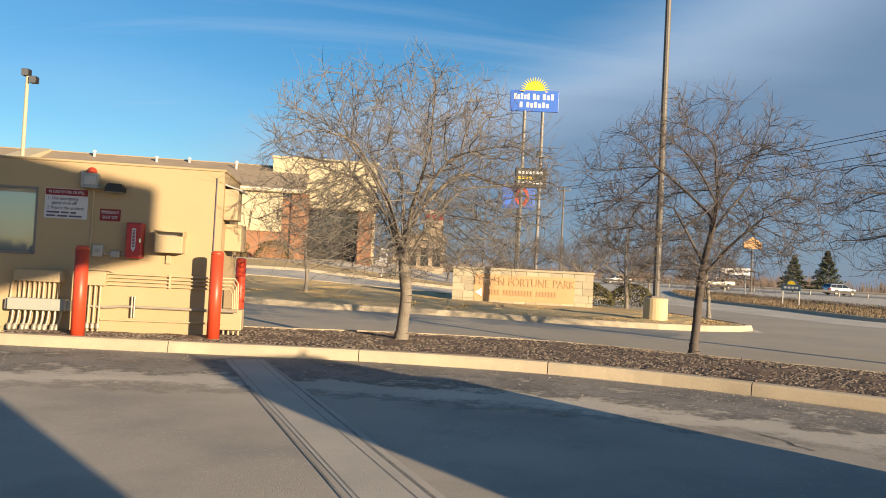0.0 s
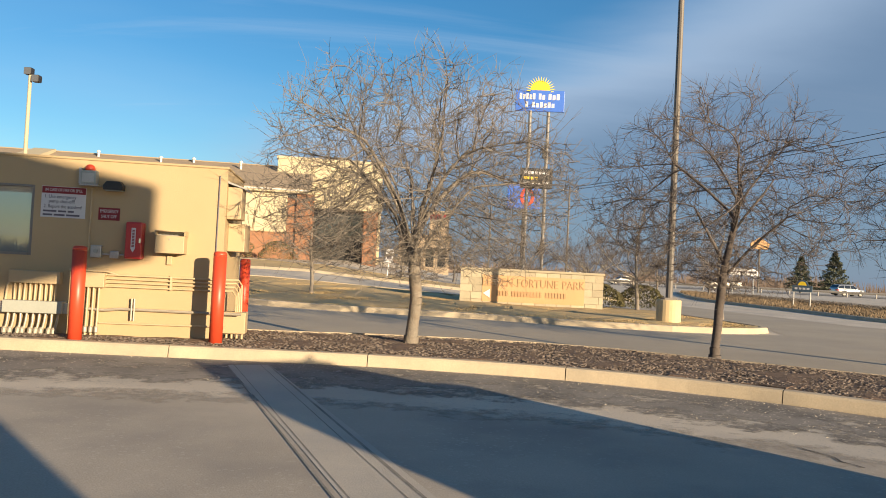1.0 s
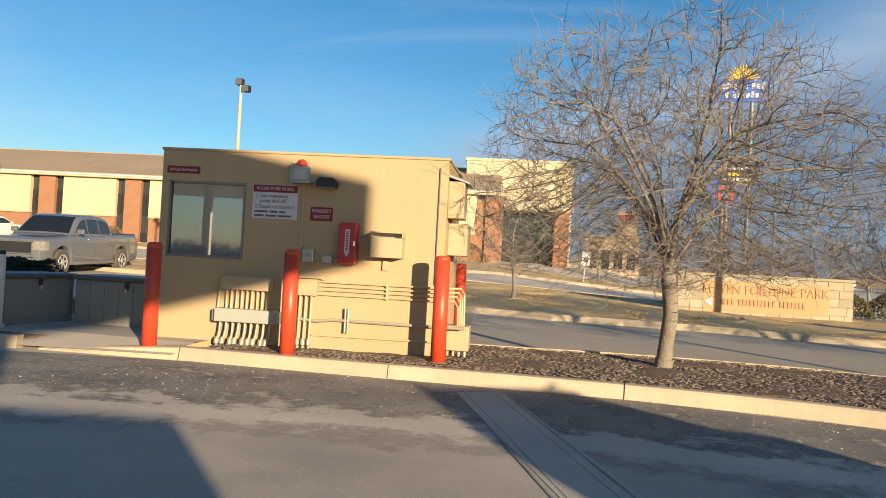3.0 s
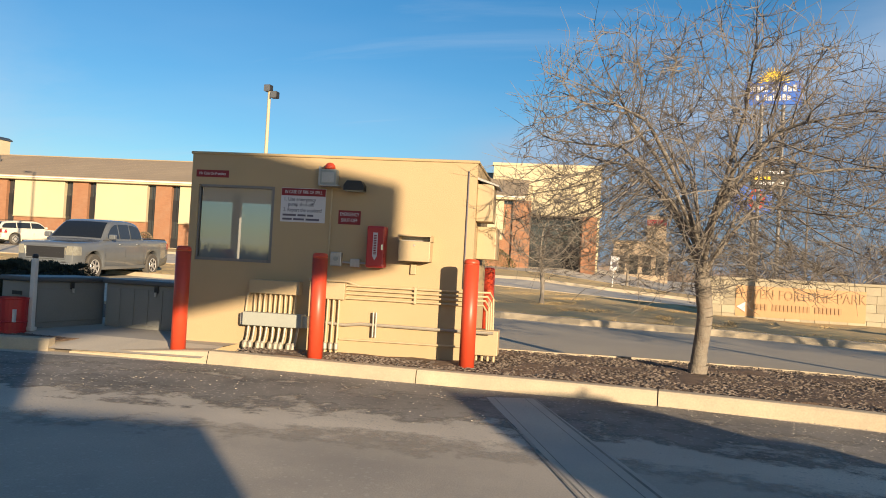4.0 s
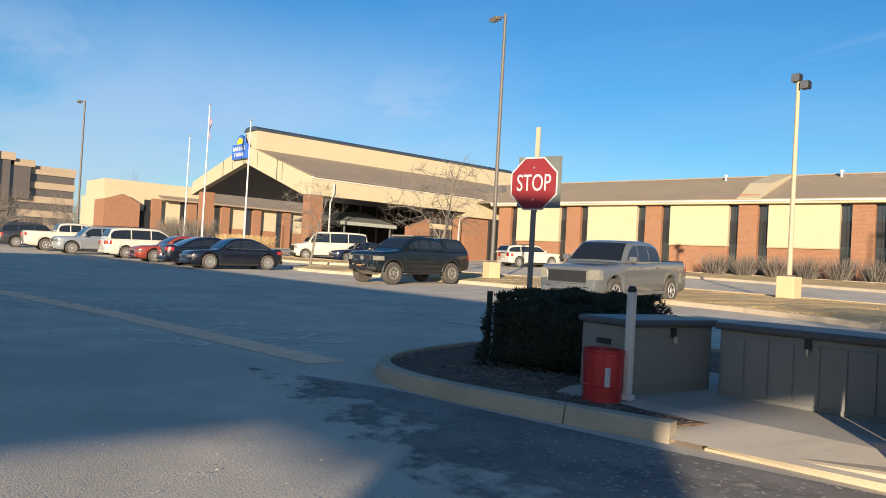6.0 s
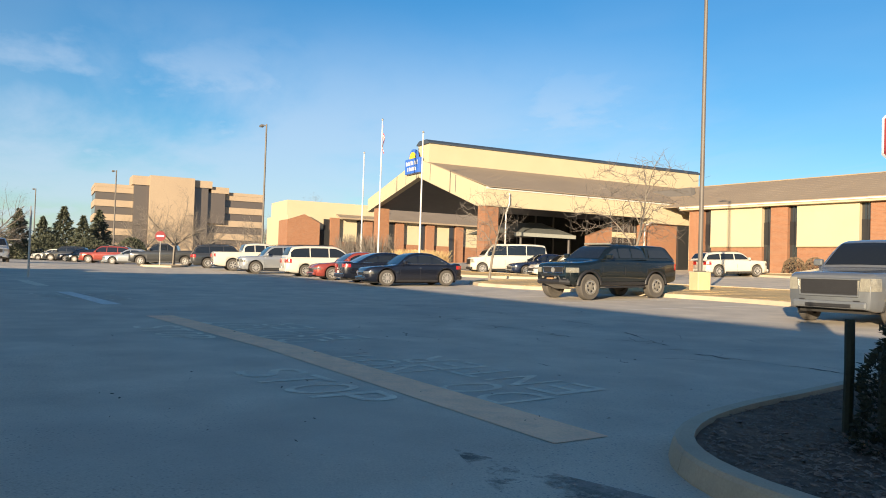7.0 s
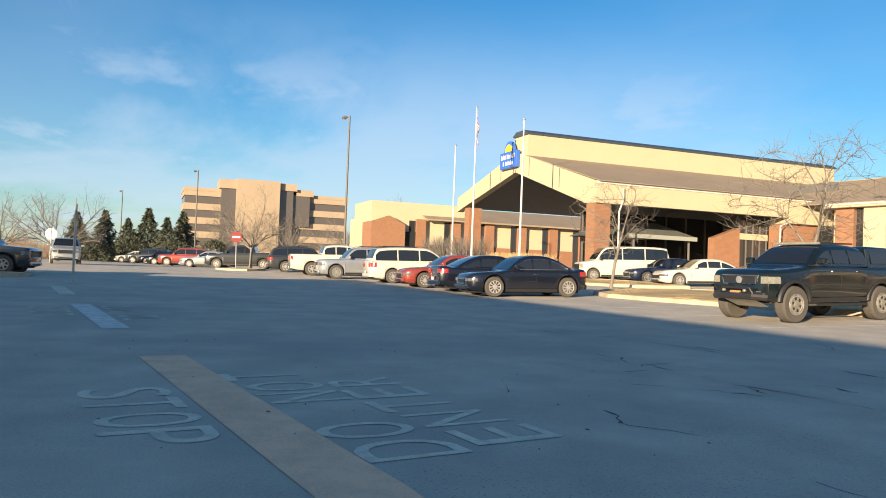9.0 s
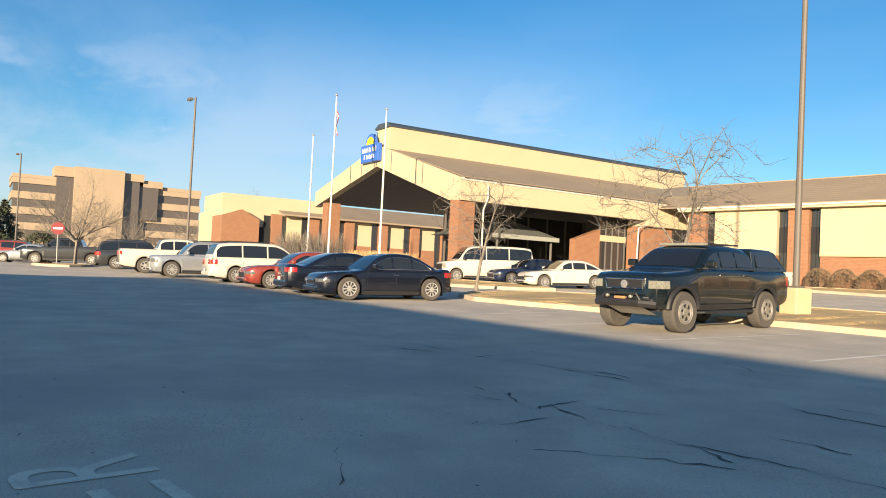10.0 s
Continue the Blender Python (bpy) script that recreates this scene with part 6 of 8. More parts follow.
# ---- trees ----
def branch_tree(seed, height, spread, trunk_r, fork, limbs, detail=1.0, lean=0.0, min_up=0.25, thick=1.0):
    """Bare tree inside a domed envelope: trunk, limbs, branches and twigs. Returns the two meshes."""
    r = random.Random(seed)
    wood, twig = ([], []), ([], [])
    zc = fork + (height - fork) * 0.42

    def inside(p):
        ragged = 1.0 + 0.22 * noise.noise(Vector((p.x * 1.1, p.y * 1.1, p.z * 1.1 + seed)))
        zr = (height - zc) if p.z > zc else (zc - fork * 0.55)
        return (p.x * p.x + p.y * p.y) / spread ** 2 + ((p.z - zc) / zr) ** 2 < ragged

    def seg(store, a, b, ra, rb, sides):
        vs, fs = store
        d = (b - a).normalized()
        ref = Vector((0, 0, 1)) if abs(d.z) < 0.9 else Vector((1, 0, 0))
        u = d.cross(ref).normalized()
        v = d.cross(u)
        i = len(vs)
        for p, rad in ((a, ra), (b, rb)):
            for k in range(sides):
                t = 2 * math.pi * k / sides
                vs.append(tuple(p + (u * math.cos(t) + v * math.sin(t)) * rad))
        for k in range(sides):
            k2 = (k + 1) % sides
            fs.append((i + k, i + k2, i + sides + k2, i + sides + k))

    COUNT, STEPS, WOB = (0, 13, 9, 5), (0, 8, 5, 3, 2), (0, 0.10, 0.15, 0.20, 0.24)

    def grow(p, d, length, rad, level):
        steps = STEPS[level]
        store = wood if rad > 0.010 else twig
        sides = 6 if level == 1 else 4 if level == 2 else 3
        marks = []
        for k in range(steps):
            w_ = WOB[level]
            d = (d + Vector((r.gauss(0, w_), r.gauss(0, w_), r.gauss(0.012, w_)))).normalized()
            q = p + d * (length / steps)
            t0, t1 = k / steps, (k + 1) / steps
            ra, rb = rad * (1 - 0.75 * t0), rad * (1 - 0.75 * t1)
            seg(store, p, q, ra, rb, sides)
            marks.append((p, q, d, rb, t1))
            p = q
            if not inside(p) and k > 0:
                break
        if level >= 4:
            return
        count = max(2, round(COUNT[level] * detail))
        for j in range(count):
            f = (0.12 if level == 1 else 0.2) + 0.8 * (j + r.random()) / count
            a, b, dd, rb, t = marks[min(len(marks) - 1, int(f * len(marks)))]
            at_ = a.lerp(b, r.random())
            side = Vector((r.gauss(0, 1), r.gauss(0, 1), r.gauss(0.15, 0.6)))
            side = (side - dd * side.dot(dd)).normalized()
            ang = r.uniform(0.5, 1.05)
            nd = (dd * math.cos(ang) + side * math.sin(ang)).normalized()
            nd.z += 0.06
            if nd.z < -0.2:
                nd.z *= -0.4
            grow(at_, nd.normalized(), length * r.uniform(0.34, 0.6) * (1.15 - 0.5 * t), max(rb * r.uniform(0.5, 0.75), thin), level + 1)

    thin = 0.0026 * max(1.0, height / 4.5) * thick
    p, d = Vector((0, 0, -0.08)), Vector((lean, 0, 1)).normalized()
    for k in range(7):
        t0, t1 = k / 7, (k + 1) / 7
        d = (d + Vector((r.gauss(0, 0.03), r.gauss(0, 0.03), 0))).normalized()
        q = p + d * (fork + 0.08) / 7
        flare = lambda t: 1 + 0.45 * max(0, 0.2 - t) / 0.2 + 0.15 * max(0, t - 0.85) / 0.15
        seg(wood, p, q, trunk_r * flare(t0) * (1 - 0.18 * t0), trunk_r * flare(t1) * (1 - 0.18 * t1), 12)
        p = q
    for k in range(limbs):
        a = 2 * math.pi * k / limbs + r.uniform(-0.3, 0.3)
        up = r.uniform(min_up, 0.85) if k % 3 else r.uniform(0.9, 1.5)
        d = Vector((math.cos(a), math.sin(a), up)).normalized()
        length = math.hypot(spread, height - fork) * r.uniform(0.72, 0.95)
        grow(p - Vector((0, 0, r.uniform(0, 0.22) * min(1, fork))), d, length, trunk_r * r.uniform(0.25, 0.42), 1)
    out = []
    for vs, fs in (wood, twig):
        me = bpy.data.meshes.new("crown")
        me.from_pydata(vs, [], fs)
        out.append(me)
    return out


def crown_tree(seed, height, spread, trunk_r, fork, tips, lean=0.0, shape=0.45, spurs=3, spur_len=0.26, thin=0.0032, leader=0.0, droop=0.0, limbs=0, forks=0, fine=0.042, taper=0.53, flat=0.35):
    """Bare tree whose branches grow towards free space in a ragged dome. Returns wood and twig meshes."""
    r, g = random.Random(seed), np.random.default_rng(seed)
    zc, step = fork + (height - fork) * shape, fine * height
    goals = []
    while len(goals) < tips:
        p = g.uniform(-1, 1, 3)
        q = Vector((p[0] * spread * 1.15, p[1] * spread * 1.15, fork * 0.75 + (p[2] + 1) / 2 * (height * 1.08 - fork * 0.75)))
        zr = (height - zc) if q.z > zc else (zc - fork * 0.8)
        flat = math.hypot(q.x, q.y)
        e = (flat / spread) ** 2 + ((q.z - zc) / zr) ** 2
        edge = 1 + 0.42 * noise.noise(Vector((q.x * 0.9, q.y * 0.9, q.z * 0.9 + seed))) + 0.2 * noise.noise(Vector((q.x * 2.6, q.y * 2.6, q.z * 2.6 + seed)))
        if 0.05 < e < edge and r.random() < 0.3 + 0.7 * min(1, e):
            goals.append((q.x, q.y, q.z))
    goals = np.array(goals)
    at, up, way = [np.array((0.0, 0.0, -0.08))], [-1], [np.array((lean, 0.0, 1.0))]
    d = np.array((lean, 0.0, 1.0))
    trunk_top = fork + (height - fork) * leader
    while at[-1][2] < trunk_top:
        d = d + g.normal(0, 0.05, 3) * (1, 1, 0) + np.array((-lean * 0.10, 0, 0))
        d = d / np.linalg.norm(d)
        at.append(at[-1] + d * step * 0.8); up.append(len(at) - 2); way.append(d)
    stem = len(at)
    for k in range(limbs):
        # main limbs leave the top of the trunk and bend outwards
        a, rise = 2.4 * k + r.uniform(-0.35, 0.35), r.uniform(flat, flat + 0.65) if k % 3 else r.uniform(1.2, 2.2)
        i = stem - 1 - (k * 2) % max(1, int((trunk_top - fork * 0.8) / (step * 0.8)) + 1)
        d = np.array((math.cos(a), math.sin(a), rise))
        d = d / np.linalg.norm(d)
        for _ in range(int(spread * r.uniform(0.55, 0.8) / step)):
            d = d + g.normal(0, 0.05, 3) + np.array((math.cos(a), math.sin(a), 0.25)) * 0.04
            d = d / np.linalg.norm(d)
            at.append(at[i] + d * step); up.append(i); way.append(d)
            i = len(at) - 1
    near, who = np.full(len(goals), 1e9), np.zeros(len(goals), int)
    fresh, grown = list(range(len(at))), {}
    alive = np.ones(len(goals), bool)
    for _ in range(90):
        pts = np.array([at[i] for i in fresh])
        dist = np.linalg.norm(goals[:, None, :] - pts[None], axis=2)
        k = dist.argmin(1)
        best = dist[np.arange(len(goals)), k]
        better = best < near
        near[better], who[better] = best[better], np.array(fresh)[k[better]]
        alive &= near > step * 1.4
        if not alive.any():
            break
        pull = {}
        for i in np.nonzero(alive)[0]:
            if near[i] < spread * 1.3:
                v = goals[i] - at[who[i]]
                pull.setdefault(int(who[i]), []).append(v / np.linalg.norm(v))
        fresh = []
        for i, vs_ in pull.items():
            v = np.sum(vs_, axis=0)
            v = v / max(np.linalg.norm(v), 1e-6) + way[i] * 0.5 + g.normal(0, 0.05, 3) + np.array((0, 0, 0.05 - droop))
            v = v / np.linalg.norm(v)
            grown[i] = grown.get(i, 0) + 1
            if grown[i] > 3:
                alive[(who == i)] = False
                continue
            p = at[i] + v * step
            at.append(p); up.append(i); way.append(v); fresh.append(len(at) - 1)
        if not fresh or len(at) > 9000:
            break
    n = len(at)
    # pipe rule: a branch is as thick as what it carries
    load, kids = np.zeros(n), [0] * n
    for i in range(n - 1, -1, -1):
        if load[i] == 0:
            load[i] = 1.0
        if up[i] >= 0:
            load[up[i]] += load[i]
            kids[up[i]] += 1
    rad = np.maximum(thin * 1.1, trunk_r * (load / load[0]) ** taper)
    wood, twig = ([], []), ([], [])

    def seg(store, a, b, ra, rb, sides):
        vs, fs = store
        u_, i = (b - a).normalized(), len(vs)
        ref = Vector((0, 0, 1)) if abs(u_.z) < 0.9 else Vector((1, 0, 0))
        u = u_.cross(ref).normalized()
        v = u_.cross(u)
        for p, ra_ in ((a, ra), (b, rb)):
            vs += [tuple(p + (u * math.cos(2 * math.pi * k / sides) + v * math.sin(2 * math.pi * k / sides)) * ra_) for k in range(sides)]
        fs += [(i + k, i + (k + 1) % sides, i + sides + (k + 1) % sides, i + sides + k) for k in range(sides)]

    for i in range(1, n):
        a, b = Vector(at[up[i]]), Vector(at[i])
        root = 1 + 0.5 * max(0, 0.25 - b.z) / 0.25
        ra = min(rad[up[i]], rad[i] * 1.35)
        seg(wood if rad[i] > 0.009 else twig, a, b, ra * (root if b.z < 0.5 else 1), rad[i] * (root if b.z < 0.5 else 1), 12 if rad[i] > 0.05 else 6 if rad[i] > 0.012 else 3)
        if rad[i] < 0.02:
            tip = kids[i] == 0
            for k in range(spurs + (1 if tip else 0)):
                d_ = Vector(way[i]) * (0.9 if tip and k == 0 else 0.35) + Vector((r.gauss(0, 0.55), r.gauss(0, 0.55), r.gauss(0.18, 0.45)))
                d_.normalize()
                p, l_ = a.lerp(b, r.random()), spur_len * r.uniform(0.35, 1.3)
                if tip and k == 0:
                    p, l_ = b, spur_len * r.uniform(1.0, 2.0)
                d2 = (d_ + Vector((r.gauss(0, 0.3), r.gauss(0, 0.3), r.gauss(0.1, 0.25)))).normalized()
                m_ = p + d_ * l_ * 0.5
                seg(twig, p, m_, thin, thin * 0.8, 3)
                seg(twig, m_, m_ + d2 * l_ * 0.5, thin * 0.8, thin * 0.45, 3)
                for q_ in range(forks):
                    d3 = (d2 + Vector((r.gauss(0, 0.6), r.gauss(0, 0.6), r.gauss(0.15, 0.45)))).normalized()
                    seg(twig, m_, m_ + d3 * l_ * r.uniform(0.25, 0.55), thin * 0.7, thin * 0.4, 3)
    out = []
    for vs, fs in (wood, twig):
        me = bpy.data.meshes.new("crown")
        me.from_pydata(vs, [], fs)
        out.append(me)
    return out


def plant_crown(x, y, label, turn_=0.0, lift=0.13, bark=None, twigs=None, **shape_):
    ob = thing("tree", pose(x, y, gz(x, y) + lift, 0, 0, turn_), label, "tree")
    wood, twig = crown_tree(**shape_)
    linked("trunk", wood, bark or M_BARK, ob, "", True)
    linked("crown", twig, twigs or M_TWIG, ob, "bare twigs")
    return ob


def plant(seed, x, y, height, spread, trunk_r, fork, limbs, label, lift=0.13, detail=1.0, lean=0.0, turn_=0.0, bark=None, twigs=None, min_up=0.25, group="", thick=1.0):
    ob = thing("tree", pose(x, y, gz(x, y) + lift, 0, 0, turn_), label, "tree", group)
    wood, twig = branch_tree(seed, height, spread, trunk_r, fork, limbs, detail, lean, min_up=min_up, thick=thick)
    linked("trunk", wood, bark or M_BARK, ob, "", True)
    linked("crown", twig, twigs or M_TWIG, ob, "bare twigs")
    return ob


plant_crown(0.385, 14.5, "bare spreading ornamental tree in the mulch bed", seed=11, taper=0.475, height=4.2, spread=2.42, trunk_r=0.090, fork=1.05, tips=4600, lean=0.16, shape=0.38, spurs=2, spur_len=0.30, thin=0.0036, leader=0.12, limbs=20, forks=1, fine=0.030, flat=0.15)
plant_crown(5.06, 14.7, "bare ornamental tree with open crown in the mulch bed", seed=23, height=4.05, spread=1.95, trunk_r=0.066, fork=1.15, tips=1300, lean=0.02, fine=0.036, limbs=9, forks=1, droop=0.03, spurs=4, spur_len=0.30, thin=0.0034, leader=0.4, bark=M_TWIG_DARK, twigs=M_TWIG_DARK)
plant_crown(9.9, 14.6, "bare ornamental tree beside the lane", seed=31, height=4.0, spread=2.5, trunk_r=0.10, fork=1.1, tips=1500, fine=0.036, limbs=9, forks=1, spurs=4, spur_len=0.30, thin=0.003, leader=0.3, bark=M_TWIG_DARK, twigs=M_TWIG_DARK)
plant_crown(-3.1, 27.3, "young bare tree on the dry lawn", seed=41, height=3.5, spread=1.35, trunk_r=0.06, fork=0.75, tips=420, spurs=6, spur_len=0.2, thin=0.0045, leader=0.2)
plant_crown(8.0, 29.5, "young bare tree behind the stone sign", seed=43, height=4.0, spread=1.8, trunk_r=0.07, fork=0.8, tips=520, spurs=6, spur_len=0.22, thin=0.005, leader=0.1, twigs=M_TWIG_DARK)
plant_crown(10.2, 27.5, "slender bare tree behind the lamp post", seed=47, height=3.6, spread=1.2, trunk_r=0.06, fork=0.8, tips=420, spurs=6, spur_len=0.2, thin=0.005, leader=0.3, twigs=M_TWIG_DARK)
plant_crown(-43.2, 30.8, "young bare tree in the entrance lawn", seed=53, height=5.2, spread=1.9, trunk_r=0.07, fork=1.5, tips=300, spurs=2, spur_len=0.4, thin=0.006, leader=0.4, limbs=8)
plant_crown(-34.6, 33.4, "bare tree on the lawn beside the lamp post", seed=59, height=6.0, spread=2.9, trunk_r=0.08, fork=1.6, tips=330, spurs=2, spur_len=0.45, thin=0.007, leader=0.6, limbs=9)
plant(61, -71.7, 18.0, 7.9, 2.7, 0.11, 1.6, 8, "tall bare tree on the small island", detail=0.66, min_up=0.8)
plant(67, -96, 2.5, 7.0, 5.2, 0.2, 1.3, 10, "wide bare tree beyond the car park", detail=0.66, bark=M_TWIG, min_up=0.2)
plant(68, -104, -3.5, 7.0, 5.2, 0.2, 1.3, 9, "wide bare tree beyond the car park", detail=0.66, bark=M_TWIG, min_up=0.2)
plant(71, -150, 52, 13, 5.5, 0.3, 2.5, 9, "tall bare tree near the office block", detail=0.6)
plant(72, -170, 38, 11, 5, 0.3, 2.5, 9, "tall bare tree near the office block", detail=0.6)
plant(73, -165, 26, 9, 5, 0.3, 2.5, 9, "tall bare tree near the office block", detail=0.6)
plant(74, -152, 46, 10, 5, 0.3, 2.5, 9, "tall bare tree near the office block", detail=0.6)
for k, (x, y, h) in enumerate(((10, 46, 4.2), (13.5, 50, 4.8), (6.5, 52, 4.4), (16.5, 55, 4.8), (22, 60, 5.0), (2.5, 58, 5), (-1.0, 50, 3.2), (11.5, 58, 5.5), (8.5, 62, 5.5))):
    plant(80 + k, x, y, h, h * 0.45, 0.08, 1.0, 8, "bare young tree beyond the lawn", detail=0.75, thick=1.9, twigs=M_TWIG_DARK)

for k, (x, y, h) in enumerate(((-138, 20, 7), (-142, 31, 8), (-140, 40, 7.5), (-146, 57, 9), (-134, 26, 6))):
    plant(110 + k, x, y, h, h * 0.5, 0.16, 1.4, 8, "bare tree in front of the office block", detail=0.6)
# ---- fuel station behind the forecourt: unseen, added for the shade it casts ----
st = thing("unseen_canopy", pose(0, 0, 0), "unseen white fuel station canopy on square columns, shaped for the shade it casts", "canopy")
part("roof", box(-35.5, 8.45, -9.5, -0.5, 4.42, 5.42, bevel=0.03), M_WHITE, st)
part("roof", box(-35.5, 7.2, -22.0, -9.5, 4.42, 5.42, bevel=0.03), M_WHITE, st)
# hump added to give the upper shade edge on the kiosk wall
part("shade_crest", prism([(4.6, 5.4), (8.4, 5.4), (8.4, 5.44), (6.3, 5.76), (4.6, 5.95)], -0.9, -0.52), M_WHITE, st)
# wide block added to bound the sunlit patch on the ground
part("column", box(4.9, 6.6, -5.0, -4.2, 0, 4.42), M_WHITE, st, "wide column added to shade the forecourt")
for x, y in ((-4.5, -5), (-14.5, -5), (-24.5, -5), (-33, -5), (-14.5, -17), (-33, -17)):
    part("column", box(x - 0.2, x + 0.2, y - 0.2, y + 0.2, 0, 4.42), M_WHITE, st)
# unseen dispenser, added so that its shade falls on the left forecourt
b = thing("unseen_dispenser", pose(4.15, -0.5, 0.15, 0, 0, 8), "unseen grey fuel dispenser on a raised kerb, added to cast shade", "fuel dispenser")
part("plinth", box(-1.0, 1.0, -0.55, 0.55, -0.15, 0.0, bevel=0.02), M_KERB, b)
part("cabinet", box(-0.62, 0.62, -0.3, 0.3, 0, 1.35, bevel=0.03), M_GREYBOX, b)
part("head", box(-0.75, 0.75, -0.33, 0.33, 1.35, 2.15, bevel=0.05), M_GREYBOX, b)
part("screen", box(-0.25, 0.25, 0.33, 0.34, 1.5, 1.8), M_BLACK, b)
# unseen vehicle, added as a fixed blocker for the right-hand ground shade
vehicle("suv", on(5.0, 4.6, 118), "unseen dark sport utility vehicle, added to shade the forecourt", "suv", P_CHAR, **SUV)

# ---- hotel, long wing ----
WING = pose(-38.55, 58.07, 0, 0, 0, math.degrees(0.131))
wing = thing("hotel_wing", WING, "two-storey hotel wing of brick piers and cream panels", "hotel")
S0, S1 = -15.2, 30.2
piers = [-13.9, -6.63, 0.62, 7.93, 15.35, 22.7, 29.6]
part("core", box(S0, S1, 0.75, 13.0, 0.3, 6.9), M_CREAM, wing, "inner wall behind the windows")
for k, c_ in enumerate(piers):
    tall = 7.35 if k == 3 else 6.62
    part("pier", box(c_ - 0.68, c_ + 0.68, -0.12 if k == 3 else -0.06, 0.75, 0.3, tall, bevel=0.01), M_BRICK, wing, "brown brick pier")
    for s in (-1, 1):
        x0 = c_ + s * 0.68
        x1 = x0 + s * 0.72
        a, e = min(x0, x1), max(x0, x1)
        if a < S0 + 0.1 or e > S1 + 0.4:
            continue
        wd = part("window", box(a, e, 0.30, 0.36, 5.45, 6.62), M_GLASS_H, wing, "upper window glass")
        part("spandrel", box(a, e, 0.26, 0.75, 3.75, 5.45), M_BLACK, wd, "dark spandrel panel")
        part("pane", box(a, e, 0.30, 0.36, 2.35, 3.75), M_GLASS_H, wd)
        part("curtain", box(a + 0.05, e - 0.05, 0.42, 0.46, 2.4, 3.4), M_CREAM, wd)
        part("louvre", box(a, e, 0.22, 0.75, 1.55, 2.35), M_BLACK, wd, "dark heating louvre")
        part("sill_wall", box(a, e, 0.15, 0.75, 0.3, 1.55), M_BRICK, wd)
        part("mullion", box(a + 0.33, a + 0.38, 0.26, 0.30, 2.35, 6.62), M_BLACK, wd)
for a, e in zip(piers, piers[1:]):
    x0, x1 = a + 1.40, e - 1.40
    part("brick_base", box(x0, x1, 0.02, 0.75, 0.3, 3.58), M_BRICK, wing)
    part("panel", box(x0, x1, -0.10, 0.75, 3.58, 6.62, bevel=0.02), M_CREAM, wing, "cream stucco panel")
    part("drip_edge", box(x0, x1, -0.13, -0.10, 3.54, 3.62), M_STUCCO_TRIM, wing)
part("fascia", box(S0, S1 - 0.4, -0.55, 0.75, 6.62, 6.92, bevel=0.02), M_CREAM, wing)
part("gutter", box(S0, S1 - 0.4, -0.64, -0.55, 6.78, 6.93), M_WHITE, wing)


def roof_plane(x0, x1, y0, z0, y1, z1, thick=0.12):
    return prism_x([(y0, z0), (y1, z1), (y1, z1 - thick), (y0, z0 - thick)], x0, x1)


def prism_x(outline, x0, x1, bm=None):
    """Extrudes a polygon in y and z from x0 to x1."""
    bm = bm or bmesh.new()
    a = [bm.verts.new((x0, y, z)) for y, z in outline]
    c_ = [bm.verts.new((x1, y, z)) for y, z in outline]
    bm.faces.new(a)
    bm.faces.new(c_[::-1])
    n = len(outline)
    for i in range(n):
        bm.faces.new((a[i], c_[i], c_[(i + 1) % n], a[(i + 1) % n]))
    return bm


rows_ = 12
for k in range(rows_):                       # shingle courses
    y0, y1 = -0.66 + 7.2 * k / rows_, -0.66 + 7.2 * (k + 1) / rows_ + 0.05
    z0, z1 = 6.95 + 2.5 * k / rows_, 6.95 + 2.5 * (k + 1) / rows_
    part("shingle_course", roof_plane(S0 - 5.5, S1 - 0.2, y0, z0 + 0.004, y1 - 0.05, z1, 0.06), M_SHINGLE, wing)
part("ridge_cap", box(S0 - 5.5, S1 - 0.2, 6.4, 6.75, 9.42, 9.50), M_SHINGLE, wing)
part("roof", roof_plane(S0 - 5.5, S1 - 0.2, 13.6, 6.95, 6.55, 9.42), M_SHINGLE, wing)
part("parapet_slope", prism_x([(-0.62, 7.0), (0.2, 7.4), (1.8, 8.35), (6.5, 9.62), (6.5, 9.3), (-0.62, 6.8)], 7.25, 8.9), M_CREAM, wing, "cream roof divider")
for x, y, h in ((12.5, 5.6, 0.35), (17.5, 5.2, 0.3), (20.0, 5.8, 0.25), (24.0, 4.6, 0.5), (4.0, 5.5, 0.3)):
    zr = 6.95 + (y + 0.66) / 7.2 * 2.5
    v = part("roof_vent", lathe([(0.09, zr - 0.1), (0.09, zr + h), (0.16, zr + h + 0.02), (0.16, zr + h + 0.12), (0.05, zr + h + 0.2)], 10, at=(x, y, 0)), M_WHITE, wing)

tower = thing("hotel_tower", WING @ pose(27.0, 4.5, 0), "cream stair tower at the end of the hotel wing", "hotel")
part("wall", box(0, 8.8, 0, 7, 0.4, 9.9), M_CREAM, tower)
part("coping", box(-0.1, 8.9, -0.1, 7.1, 9.9, 10.12), M_CREAM, tower)
part("pier", box(1.0, 2.4, -4.3, 0, 0.4, 6.3), M_BRICK, tower, "brown brick pier")
part("glass_wall", box(2.4, 7.2, -2.2, -2.1, 1.2, 5.6), M_GLASS_H, tower)
part("canopy", box(2.4, 8.6, -4.4, 0, 5.6, 6.6), M_CREAM, tower)
part("pier", box(7.2, 8.3, -4.3, 0, 0.4, 5.6), M_BRICK, tower, "brown brick pier")

# ---- hotel, entrance hall ----
hall = thing("hotel_entrance", pose(0, 0, 0), "hotel entrance with wide gabled drive-through canopy", "hotel")
EX, EY, RX_, LX = -55.2, 37.6, -66.9, -78.6
YB = 58.6
